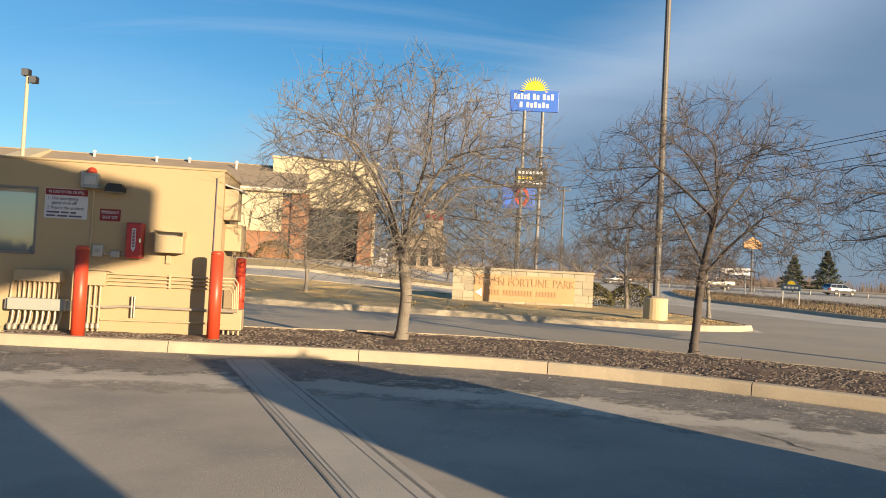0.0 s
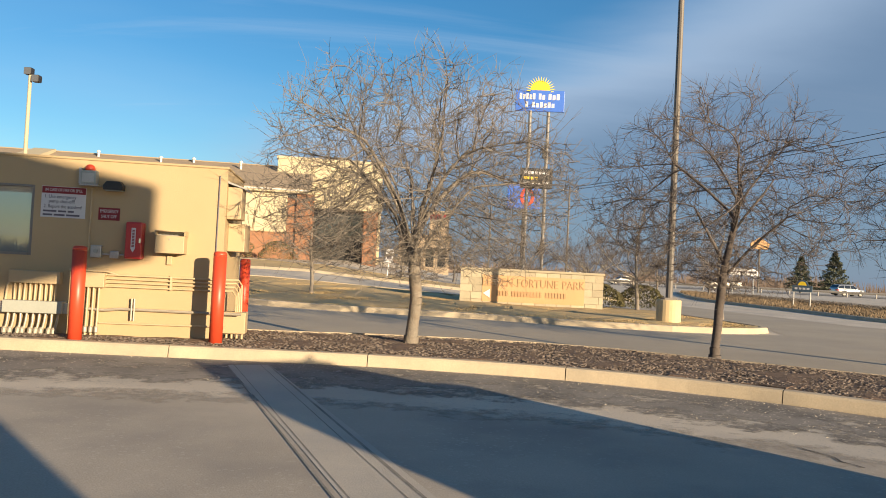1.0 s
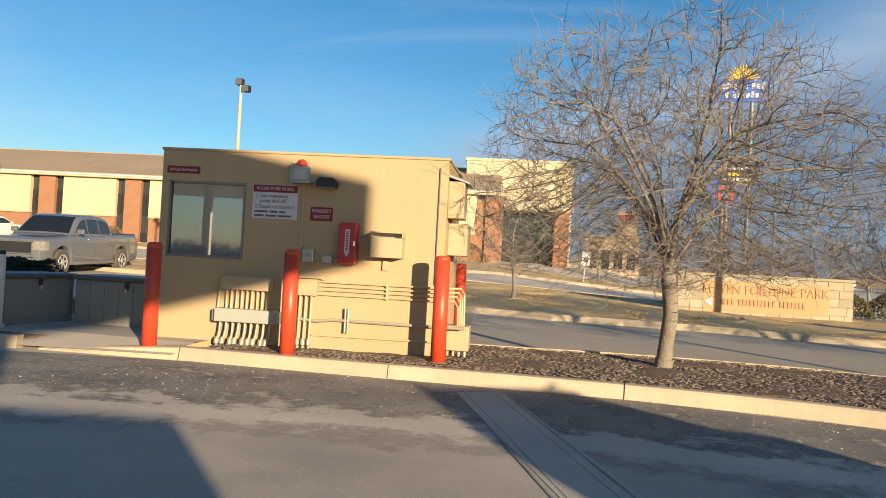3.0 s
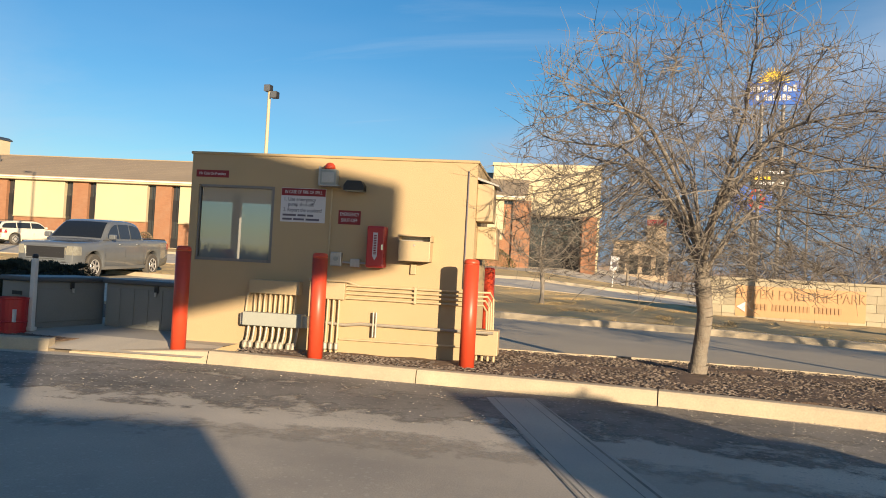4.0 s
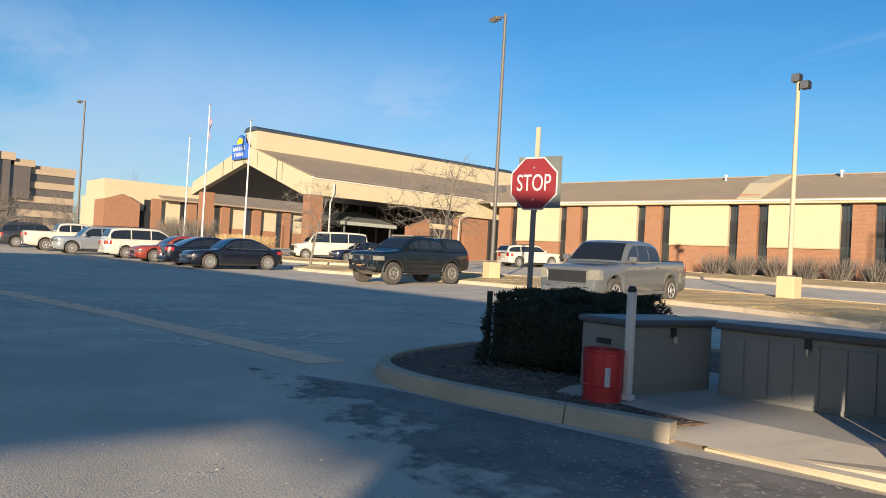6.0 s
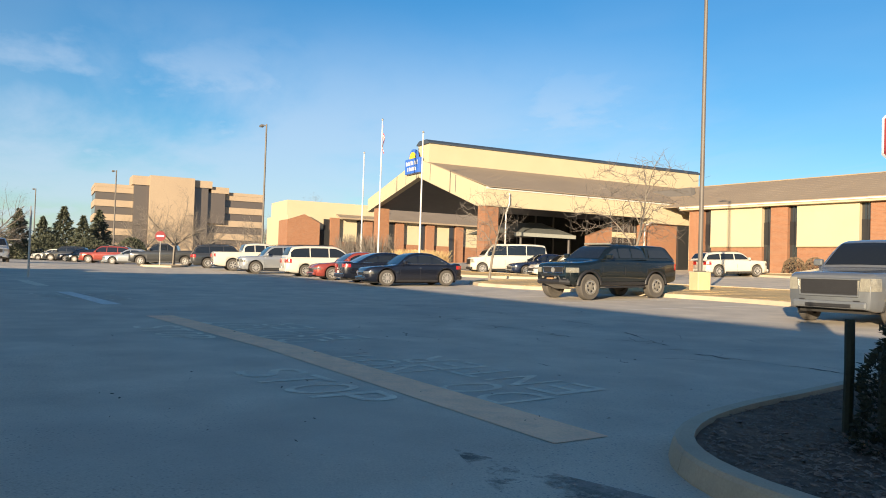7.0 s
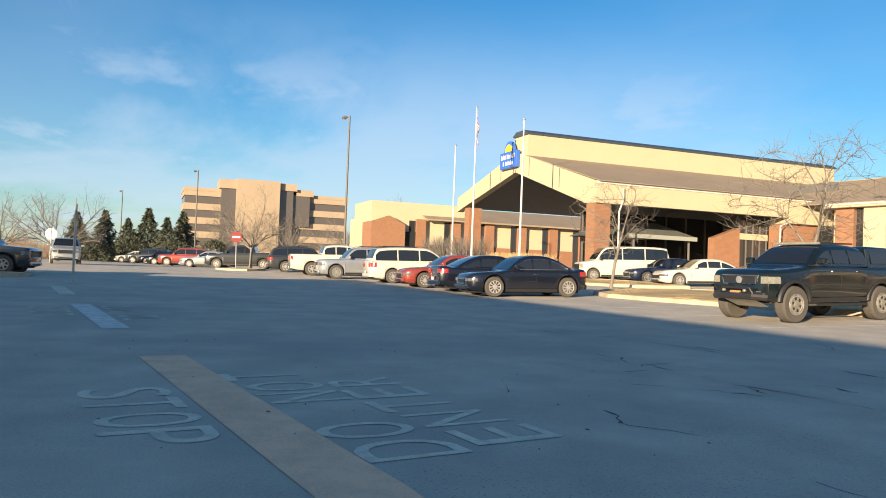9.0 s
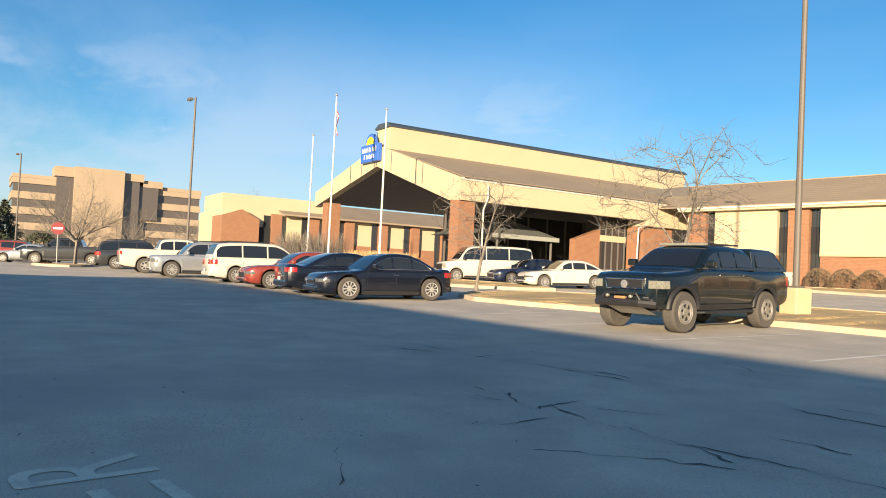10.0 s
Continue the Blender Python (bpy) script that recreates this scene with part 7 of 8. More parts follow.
# gable front band
prof_out = [(EX, 7.36), (RX_, 10.75), (LX, 7.95)]
prof_in = [(LX, 6.65), (LX + 1.2, 6.95), (RX_, 9.15), (EX - 1.3, 6.0), (EX, 5.95)]
gb = prism(prof_out + prof_in, EY, EY + 0.6)
bmesh.ops.triangulate(gb, faces=[f for f in gb.faces if len(f.verts) > 4])
part("gable_band", gb, M_CREAM, hall, "cream gable band")
for x in (-60.0, -64.6, -69.5):
    t = (x - EX) / (RX_ - EX) if x > RX_ else 1 - (RX_ - x) / (RX_ - LX) * 0.83
    zt = 7.36 + (10.75 - 7.36) * t
    part("joint", box(x - 0.04, x + 0.04, EY - 0.012, EY, zt - 1.45, zt - 0.03), M_SOFFIT, hall)
part("eave_band", box(EX - 0.4, EX, EY + 0.6, YB, 5.95, 7.34), M_CREAM, hall, "cream eave band")
part("drip_edge", box(EX, EX + 0.06, EY, YB, 7.22, 7.38), M_WHITE, hall)
# roof slopes
n_c = 14
for k in range(n_c):
    x0, x1 = EX + 0.25 + (-65.4 - EX - 0.25) * k / n_c, EX + 0.25 + (-65.4 - EX - 0.25) * (k + 1) / n_c - 0.05
    z0, z1 = 7.40 + 2.95 * k / n_c, 7.40 + 2.95 * (k + 1) / n_c
    part("shingle_course", prism([(x0, z0 + 0.004), (x1 + 0.05, z1), (x1 + 0.05, z1 - 0.06), (x0, z0 - 0.04)], EY + 0.05, YB + 8.0), M_SHINGLE, hall)
part("roof", prism([(RX_ - 0.3, 10.7), (LX, 7.98), (LX, 7.85), (RX_ - 0.3, 10.5)], EY + 0.05, YB + 6), M_SHINGLE, hall)
# raised ridge wall
part("ridge_wall", box(-67.5, -65.3, EY + 0.2, 70.0, 9.6, 11.98), M_CREAM, hall, "cream raised ridge wall")
part("ridge_coping", prism([(-67.6, 11.98), (-65.2, 11.98), (-65.2, 12.10), (-65.7, 12.36), (-67.1, 12.36), (-67.6, 12.10)], EY + 0.05, 70.2), M_NAVY, hall, "navy metal coping")
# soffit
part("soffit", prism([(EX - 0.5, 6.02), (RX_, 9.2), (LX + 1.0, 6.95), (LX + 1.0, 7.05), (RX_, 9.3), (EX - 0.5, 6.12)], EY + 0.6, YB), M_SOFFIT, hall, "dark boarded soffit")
for x, y in ((-55.9, 38.25), (-76.4, 38.25)):
    part("pier", box(x - 0.52, x + 0.52, y - 0.6, y + 0.6, 0.3, 6.05 if x > -60 else 6.9), M_BRICK, hall, "brown brick pier")
part("wall", box(-57.2, -55.5, 54.2, 58.9, 0.4, 5.55), M_BRICK, hall)
part("wall_band", box(-57.0, -55.1, 54.1, 58.9, 5.55, 5.95), M_CREAM, hall)
part("pier", box(-55.9, -54.6, 59.2, 60.8, 0.4, 6.9), M_BRICK, hall, "brown brick pier")
part("window", box(-55.5, -55.3, 57.2, 59.2, 1.2, 5.5), M_GLASS_H, hall)
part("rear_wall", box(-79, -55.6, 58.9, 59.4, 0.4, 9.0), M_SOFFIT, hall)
part("glass_wall", box(-67.3, -67.1, 44, 58.9, 1.2, 6.5), M_GLASS_H, hall)
for k in range(8):
    part("mullion", box(-67.1, -66.95, 44 + k * 2.1, 44.1 + k * 2.1, 1.2, 6.5), M_SOFFIT, hall)
part("porch_wall", prism_x([(49.1, 0.8), (51.5, 0.8), (51.5, 5.15), (49.1, 4.3)], -57.9, -57.3), M_BRICK, hall, "brick porch wall with a sloping top")
pg = part("porch_glass", box(-57.5, -57.42, 51.5, 54.2, 1.2, 5.9), M_GLASS_H, hall)
for y in (51.5, 52.15, 52.8, 53.45, 54.1):
    part("mullion", box(-57.42, -57.34, y, y + 0.09, 1.0, 5.9), M_SOFFIT, pg)
part("transom", box(-57.42, -57.3, 51.5, 54.2, 4.3, 4.75), M_CREAM, pg, "cream band across the glazing")
bm = bmesh.new()
c_ = [bm.verts.new(p) for p in ((-58.5, 42.4, 4.3), (-58.5, 48.5, 4.3), (-66.5, 48.5, 4.3), (-66.5, 42.4, 4.3))]
t_ = [bm.verts.new(p) for p in ((-60.5, 45.2, 5.3), (-60.5, 46.5, 5.3), (-66.5, 46.5, 5.3), (-66.5, 45.2, 5.3))]
for i in range(4):
    bm.faces.new((c_[i], c_[(i + 1) % 4], t_[(i + 1) % 4], t_[i]))
bm.faces.new(t_)
part("awning", bm, M_SIGNBACK, hall, "grey hipped awning over the doors")
part("awning_band", box(-58.55, -58.35, 42.4, 48.5, 4.0, 4.3), M_GREYBOX, hall)
for y in (43.2, 48.1):
    part("awning_post", tube([(-58.8, y, 0.6), (-58.8, y, 4.1)], 0.09, 8), M_SOFFIT, hall)
part("downpipe", tube([(EX + 0.12, 39.6, 7.0), (EX + 0.14, 39.6, 6.2), (EX - 0.3, 39.6, 5.5), (EX - 0.3, 39.6, 0.6)], 0.06, 8), M_WHITE, hall)
part("downpipe", tube([(EX + 0.1, 54.0, 5.6), (EX + 0.2, 53.1, 5.3), (EX + 0.15, 53.0, 1.2)], 0.06, 8), M_WHITE, hall)


def inn_sign(name, m, w_, h_, label, group="", arch=False):
    """Blue panel with white bars of lettering and a yellow half sun."""
    ob = thing(name, m, label, "sign", group)
    part("panel", box(-w_ / 2, w_ / 2, -0.18, 0.18, 0, h_, bevel=0.05), M_BLUE, ob)
    for s in (-1, 1):
        y0 = s * 0.19
        bars = [(-0.42, -0.08, 0.56, 0.84), (-0.03, 0.12, 0.56, 0.84), (0.17, 0.42, 0.56, 0.84), (-0.30, -0.22, 0.18, 0.44), (-0.16, 0.32, 0.18, 0.44)]
        for x0, x1, z0, z1 in bars:
            n_ = max(1, round((x1 - x0) / 0.075))
            for j in range(n_):
                a = x0 + (x1 - x0) * j / n_
                part("letter_bar", box(a * w_, (a + (x1 - x0) / n_ * 0.72) * w_, min(y0, y0 - s * 0.02), max(y0, y0 - s * 0.02), z0 * h_, (z1 - 0.06 * (j % 2)) * h_), M_SIGNWHITE, ob)
    sun_ = [(math.cos(math.pi * k / 14) * w_ * 0.2, h_ + math.sin(math.pi * k / 14) * w_ * 0.2) for k in range(15)]
    part("sun", prism(sun_, -0.16, 0.16), M_YELLOW, ob, "yellow half sun")
    if arch:
        part("arch", prism([(math.cos(math.pi * k / 14) * w_ * 0.29, h_ + math.sin(math.pi * k / 14) * w_ * 0.29) for k in range(15)], -0.1, 0.1), M_BLUE, ob, "blue arch behind the sun")
    return ob


inn_sign("hotel_sign", pose(-67.6, EY - 0.18, 9.5), 2.9, 1.35, "blue hotel gable sign with yellow half sun", arch=True)

# low wing behind the entrance
low_w = thing("hotel_wing", pose(-100, 36, 0), "low hotel wing with brick piers behind the entrance", "hotel")
part("wall", box(-10, 0, -0.5, 42, 0.3, 7.3), M_CREAM, low_w)
part("brick_base", box(0, 0.12, 4.0, 42, 0.3, 4.2), M_BRICK, low_w)
for k in range(8):
    y = 5.0 + k * 4.6
    part("pier", box(0, 0.6, y, y + 1.2, 0.3, 7.2), M_BRICK, low_w, "brown brick pier")
    part("window", box(0.0, 0.14, y - 0.8, y, 2.0, 7.0), M_GLASS_H, low_w)
part("roof", prism([(1.2, 7.3), (-6, 9.4), (-6, 9.2), (1.2, 7.1)], 6, 42), M_SHINGLE, low_w)
part("parapet", box(-8, -0.4, -0.5, 12, 7.3, 9.2), M_CREAM, low_w)
gbl = prism_x([(-0.8, 0.3), (-0.8, 6.6), (1.4, 7.4), (3.4, 6.4), (3.4, 0.3)], -3, 1.0)
part("brick_end", gbl, M_BRICK, low_w, "brown brick gable end")
part("dark_window", box(0, 0.3, 3.4, 5.0, 1.2, 5.6), M_GLASS_H, low_w)

# ---- flagpoles ----
def flagpole(x, y, top, flag, label):
    z0 = gz(x, y)
    ob = thing("flagpole", pose(x, y, z0), label, "flagpole", "flagpoles")
    h = top - z0
    part("pole", tube([(0, 0, 0), (0, 0, h)], [0.085, 0.045], 10), M_WHITE, ob)
    part("ball", lathe([(0.02, h), (0.09, h + 0.05), (0.09, h + 0.12), (0.02, h + 0.18)], 10), M_STEEL, ob)
    if flag:
        rr = random.Random(5)
        for k in range(9):
            bm = bmesh.new()
            vs = []
            for j in range(6):
                u = j / 5
                wob = 0.12 * math.sin(u * 9 + k * 0.5)
                for z in (0, 1):
                    vs.append(bm.verts.new((0.06 + u * 0.36, wob * u, h - 0.25 - u * 1.25 - (k + z) * 0.075 * (1 + 0.9 * u))))
            for j in range(5):
                bm.faces.new((vs[2 * j], vs[2 * j + 1], vs[2 * j + 3], vs[2 * j + 2]))
            part("flag_stripe", bm, M_FLAGRED if k % 2 == 0 else M_SIGNWHITE, ob)
    return ob


flagpole(-62.9, 32.3, 12.9, True, "white flagpole with a limp striped flag")
flagpole(-67.4, 32.6, 10.8, False, "bare white painted metal flagpole")
flagpole(-57.4, 33.3, 11.2, False, "bare white flagpole before the gable")

# ---- lamp posts ----
def lamp_post(x, y, top, label, base=0.75, heads=((0.9, 0, 0),), round_base=True, pole=None, lift=0.0, floods=False, turn_=0.0, base_r=0.3):
    z0 = gz(x, y) + lift
    ob = thing("lamp_post", pose(x, y, z0, 0, 0, turn_), label, "lamp post", "lamp posts")
    h = top - z0
    if base:
        if round_base:
            part("base", lathe([(base_r, -0.1), (base_r, base - 0.02), (base_r - 0.02, base), (0.05, base)], 24), M_LAMPBASE, ob, "tan concrete base")
        else:
            part("base", box(-base_r, base_r, -base_r, base_r, -0.1, base, bevel=0.03), M_LAMPBASE, ob, "pale concrete base")
    part("flange", box(-0.17, 0.17, -0.17, 0.17, base, base + 0.05), M_BROWNPOLE, ob)
    part("pole", tube([(0, 0, base), (0, 0, h)], [0.095, 0.07], 10), pole or M_BROWNPOLE, ob)
    for dx, dy, tilt in heads:
        if floods:
            hd = part("floodlight", box(dx - 0.17, dx + 0.15, dy - 0.16, dy + 0.16, h - 0.26 + tilt, h + 0.04 + tilt, bevel=0.04), M_BLACK, ob, "dark floodlight head")
            part("lens", box(dx - 0.14, dx + 0.12, dy - 0.18, dy - 0.16, h - 0.26 + tilt, h + 0.02 + tilt), M_HEADLAMP, hd)
        else:
            part("arm", tube([(0, 0, h - 0.12), (dx * 0.55, dy * 0.55, h - 0.06)], 0.035, 6), M_BROWNPOLE, ob)
            hd = part("head", box(dx - 0.4, dx + 0.22, dy - 0.16, dy + 0.16, h - 0.12, h + 0.05, bevel=0.04), M_BROWNPOLE, ob, "flat lamp head")
            part("lens", box(dx - 0.3, dx + 0.12, dy - 0.12, dy + 0.12, h - 0.14, h - 0.12), M_GREYBOX, hd)
    return ob


lamp_post(7.2, 23.6, 13.0, "tall bronze lamp post on a round concrete base", base=0.62, lift=0.12, base_r=0.33)
lamp_post(-29.0, 32.0, 13.0, "tall bronze lamp post on a square concrete base", base=0.75, round_base=False, lift=0.12, heads=((-0.75, 0, 0),), turn_=-10, base_r=0.3)
lamp_post(-16.6, 35.1, 8.75, "tan lamp post with two floodlights", base=0.8, round_base=False, lift=0.12, pole=M_TANPOLE, floods=True, heads=((-0.05, 0, 0.12), (0.28, 0, -0.18)), base_r=0.33)
lamp_post(-71.0, 25.0, 13.0, "tall dark lamp post beyond the parked cars", base=0.0, heads=((-0.7, -0.2, 0),))
lamp_post(-107.5, 16.0, 11.9, "tall dark lamp post far off", base=0.0, heads=((-0.8, -0.3, 0),))
lamp_post(-136, 7.0, 11.2, "tall dark lamp post far off", base=0.0, heads=((-0.8, -0.3, 0),))

# ---- stone sign ----
MX0, MX1, MY, MZ0, MZ1 = 1.72, 6.62, 28.85, 0.0, 1.38
mon = thing("stone_sign", pose(0, MY, 0), "long stone entrance sign with raised bronze letters", "sign")
part("core", box(MX0 + 0.02, MX1 - 0.02, 0.02, 0.43, 0.0, MZ1 - 0.05), M_STONE, mon)
part("coping", box(MX0 - 0.04, MX1 + 0.04, -0.04, 0.49, MZ1 - 0.05, MZ1 + 0.03, bevel=0.01), M_STONE, mon, "limestone coping")
part("panel", box(MX0 + 0.75, MX1 - 0.65, -0.03, 0.02, 0.28, MZ1 - 0.2), M_STONE_O, mon, "orange sandstone panel")
rr = random.Random(4)
for z in range(5):
    z0 = 0.1 + z * 0.246
    x = MX0 - (0.12 if z % 2 else 0.0)
    while x < MX1:
        wd = rr.uniform(0.34, 0.52)
        a, e = max(x, MX0), min(x + wd - 0.012, MX1)
        x += wd
        if e - a > 0.05 and not (a > MX0 + 0.72 and e < MX1 - 0.62 and z in (1, 2, 3)):
            part("stone", box(a, e, -0.012 - rr.random() * 0.012, 0.02, z0, z0 + 0.234), M_STONE, mon)
cx = (MX0 + MX1) / 2 + 0.05
words = [letters("text", word, 0.40, M_LETTER, pose(0, 0, 0), mon, 0.012, "LEFT", (0.80, 1)) for word in ("ELEVEN", "FORTUNE", "PARK")]
spans = [max(v.co.x for v in o.data.vertices) for o in words]
x = cx - (sum(spans) + 0.26) / 2
for o, span in zip(words, spans):
    o.matrix_basis = pose(x, -0.035, 0.93, 90, 0, 0)
    x += span + 0.13
x = cx - 1.25
for wd in (0.42, 1.05, 0.72):
    n_ = round(wd / 0.105)
    for j in range(n_):
        part("letter_bar", box(x, x + 0.07, -0.05, -0.03, 0.48, 0.66), M_LETTER, mon)
        x += 0.105
    x += 0.1
part("arrow", prism([(MX0 + 0.78, 0.55), (MX0 + 1.02, 0.40), (MX0 + 1.02, 0.70)], -0.05, -0.03), M_SIGNWHITE, mon, "pale arrow")

# ---- roadside signs and poles, far right ----
py = thing("pylon_sign", pose(14.2, 101.5, 0.3), "tall twin-pole hotel pylon sign", "sign")
part("pole", tube([(-1.2, 0, 0), (-1.2, 0, 22.5)], 0.22, 10), M_RAIL, py)
part("pole", tube([(1.2, 0, 0), (1.2, 0, 22.5)], 0.22, 10), M_RAIL, py)
part("board", box(-2.1, 2.1, -0.4, 0.4, 12.3, 14.9, bevel=0.1), M_BLACK, py, "dark reader board")
for z, n_ in ((14.3, 7), (13.6, 4), (13.0, 7)):
    bm = bmesh.new()
    for j in range(n_):
        box(-1.7 + j * 0.48, -1.35 + j * 0.48, -0.45, -0.4, z - 0.2, z + 0.16, bm)
    part("letter_bar", bm, M_YELLOW if n_ == 4 else M_SIGNWHITE, py)
part("floodlight", box(0.6, 1.2, -0.6, 0, 16.3, 17.2, bevel=0.05), M_BLACK, py)
top_sign = inn_sign("hotel_sign", pose(14.2, 101.5, 22.75, 0, 0, -4), 6.4, 2.8, "blue hotel pylon panel with yellow half sun")
rays = bmesh.new()
for k in range(17):
    t = math.pi * k / 16
    quad_plate([(14.2 + math.cos(t - 0.05) * 1.35, 101.3, 25.4 + math.sin(t - 0.05) * 1.35), (14.2 + math.cos(t) * 2.0, 101.3, 25.4 + math.sin(t) * 2.0), (14.2 + math.cos(t + 0.05) * 1.35, 101.3, 25.4 + math.sin(t + 0.05) * 1.35)], 0.1, rays)
part("sun_rays", rays, M_YELLOW, top_sign).matrix_parent_inverse = top_sign.matrix_basis.inverted()
b = thing("pylon_sign", pose(16.3, 130, 0.3), "tall blue roadside sign with a red ring", "sign")
part("pole", tube([(0, 0, 0), (0, 0, 12.0)], 0.35, 10), M_BROWNPOLE, b)
part("panel", box(-2.9, 2.6, -0.4, 0.4, 12.0, 16.2, bevel=0.1), M_BLUE, b)
bm = bmesh.new()
for k in range(24):
    t0, t1 = 2 * math.pi * k / 24, 2 * math.pi * (k + 1) / 24
    quad_plate([(0.4 + math.cos(t0) * 1.2, -0.45, 14 + math.sin(t0) * 1.6), (0.4 + math.cos(t1) * 1.2, -0.45, 14 + math.sin(t1) * 1.6), (0.4 + math.cos(t1) * 0.65, -0.45, 14 + math.sin(t1) * 1.0), (0.4 + math.cos(t0) * 0.65, -0.45, 14 + math.sin(t0) * 1.0)], 0.05, bm)
part("ring", bm, M_RED, b, "red ring")


def utility_pole(x, y, top, label):
    ob = thing("utility_pole", pose(x, y, gz(x, y)), label, "utility pole", "utility poles")
    part("pole", tube([(0, 0, -0.2), (0, 0, top)], [0.17, 0.11], 8), M_BROWNPOLE, ob)
    part("crossarm", box(-1.1, 1.1, -0.06, 0.06, top - 0.7, top - 0.56), M_BROWNPOLE, ob)
    for k in (-0.95, 0, 0.95):
        part("insulator", lathe([(0.05, top - 0.56), (0.07, top - 0.48), (0.03, top - 0.36)], 8, at=(k, 0, 0)), M_STEEL, ob)
    return ob


utility_pole(20.6, 112, 14.0, "grey wooden utility pole")
utility_pole(58, 47, 19.0, "grey wooden utility pole beside the far road")
utility_pole(11.5, 140, 14.0, "far wooden utility pole")
utility_pole(4.5, 165, 14.0, "far wooden utility pole")
utility_pole(-1.5, 190, 14.0, "far wooden utility pole")
wires = thing("power_line", pose(0, 0, 0), "dark overhead wires between utility poles", "wires")
for k, (dz, dx) in enumerate(((0.0, -0.95), (0.0, 0.95), (-1.8, 0.2), (-2.6, 0.0))):
    a, c_ = Vector((20.6 + dx, 112, 14.0 + dz)), Vector((58 + dx, 47, 19.0 + dz))
    pts = [a.lerp(c_, j / 12) - Vector((0, 0, 0.9 * (1 - (2 * j / 12 - 1) ** 2))) for j in range(13)]
    part("wire", tube(pts, 0.035, 4), M_BLACK, wires)

shop_b = thing("restaurant", pose(-4.5, 128, 0.5), "pale far restaurant with a red sign", "building")
part("wall", box(0, 8.5, 0, 8, 0, 6.2), M_OFFICE, shop_b)
part("tower", box(5.0, 8.0, -0.5, 4, 6.2, 10.5), M_OFFICE, shop_b)
part("sign_band", box(5.0, 8.0, -0.7, -0.5, 9.0, 9.9), M_SIGNRED, shop_b)
part("roof", box(-0.3, 8.8, -0.3, 8.3, 6.2, 6.5), M_SHINGLE, shop_b)
for k in range(4):
    part("window", box(0.6 + k * 2, 1.9 + k * 2, -0.05, 0.0, 1.2, 4.2), M_GLASS_H, shop_b)

# far road with guard rail
hw = [(21.7, 119.4), (47.6, 112), (88.3, 104.6), (147.5, 112), (369.5, 163.8), (369.5, 204.5), (147.5, 145.3), (88.3, 134.2), (47.6, 137.9), (18, 145.3)]
tagged(part("road", drape(dense(hw, 8.0), 0.05, 12.0), M_ROAD), "pale far road beyond the verge", "road", kind="structure")
gr = thing("guard_rail", pose(0, 0, 0), "dull steel guard rail along the far road", "guard rail")
gp = dense([(21.7, 115.7), (47.6, 108.3), (88.3, 100.9), (147.5, 107.4), (351, 156.4)], 4.0, False)
part("rail", tube([(x, y, gz(x, y) + 0.65) for x, y in gp], 0.16, 4), M_RAIL, gr)
for x, y in gp:
    part("post", box(x - 0.07, x + 0.07, y - 0.07, y + 0.07, gz(x, y), gz(x, y) + 0.7), M_RAIL, gr)
vehicle("suv", on(66.1, 119.4, 10, 0.06), "blue grey sport utility vehicle on the far road", "suv", P_SILVER, **SUV, far=True)
vehicle("sedan", on(97.5, 119.4, 8, 0.06), "pale sedan on the far road", "car", P_SILVER, **SEDAN, far=True)
vehicle("pickup_truck", on(49.4, 126.8, 190, 0.06), "white pickup on the far road", "pickup", P_WHITE, **PICKUP, cap="open")
vehicle("sedan", on(33.7, 130.5, 190, 0.06), "white sedan on the far road", "car", P_WHITE, **SEDAN, far=True)
vehicle("suv", on(25.4, 134.2, 190, 0.06), "white sport utility vehicle on the far road", "suv", P_WHITE, **SUV, far=True)
# panel and arch carry painted shade: a darkened blue
b = thing("direction_sign", on(20.9, 43.6, -40), "small blue hotel direction sign with yellow sun, shade put into its colour", "sign")
for x in (-0.42, 0.42):
    part("post", tube([(x, 0, 0), (x, 0, 1.1)], 0.04, 6), M_STEEL, b)
part("panel", box(-0.5, 0.5, -0.05, 0.05, 0.95, 1.3, bevel=0.01), M_BLUE_SHADED, b)
part("arch", prism([(math.cos(math.pi * k / 10) * 0.30, 1.3 + math.sin(math.pi * k / 10) * 0.30) for k in range(11)], -0.03, 0.03), M_BLUE_SHADED, b)
part("sun", prism([(math.cos(math.pi * k / 10) * 0.21, 1.3 + math.sin(math.pi * k / 10) * 0.21) for k in range(11)], -0.045, 0.045), M_YELLOW, b)
for x in (-0.3, -0.1, 0.1, 0.3):
    part("letter_bar", box(x - 0.07, x + 0.07, -0.06, -0.05, 1.07, 1.18), M_SIGNWHITE, b)
b = thing("banner_sign", on(33, 80, 10), "long white roadside sign board", "sign")
for s in (-2, 2):
    part("post", tube([(s * 0.6, 0, 0), (s * 0.6, 0, 2.1)], 0.07, 6), M_STEEL, b)
part("panel", box(-1.65, 1.65, -0.1, 0.1, 1.95, 2.65), M_SIGNWHITE, b)
bm = bmesh.new()
for k in range(9):
    box(-1.45 + k * 0.33, -1.23 + k * 0.33, -0.13, -0.1, 2.2, 2.42, bm)
part("letter_bar", bm, M_TEXT_DARK, b)
b = thing("roadside_sign", on(47, 108, 0), "orange star-shaped sign on a tall pole", "sign")
part("pole", tube([(0, 0, 0), (0, 0, 6.2)], 0.14, 8), M_BROWNPOLE, b)
part("panel", prism([(-1.2, 6.1), (1.2, 6.1), (1.35, 6.9), (0.0, 7.8), (-1.35, 6.9)], -0.15, 0.15), M_STONE_O, b)

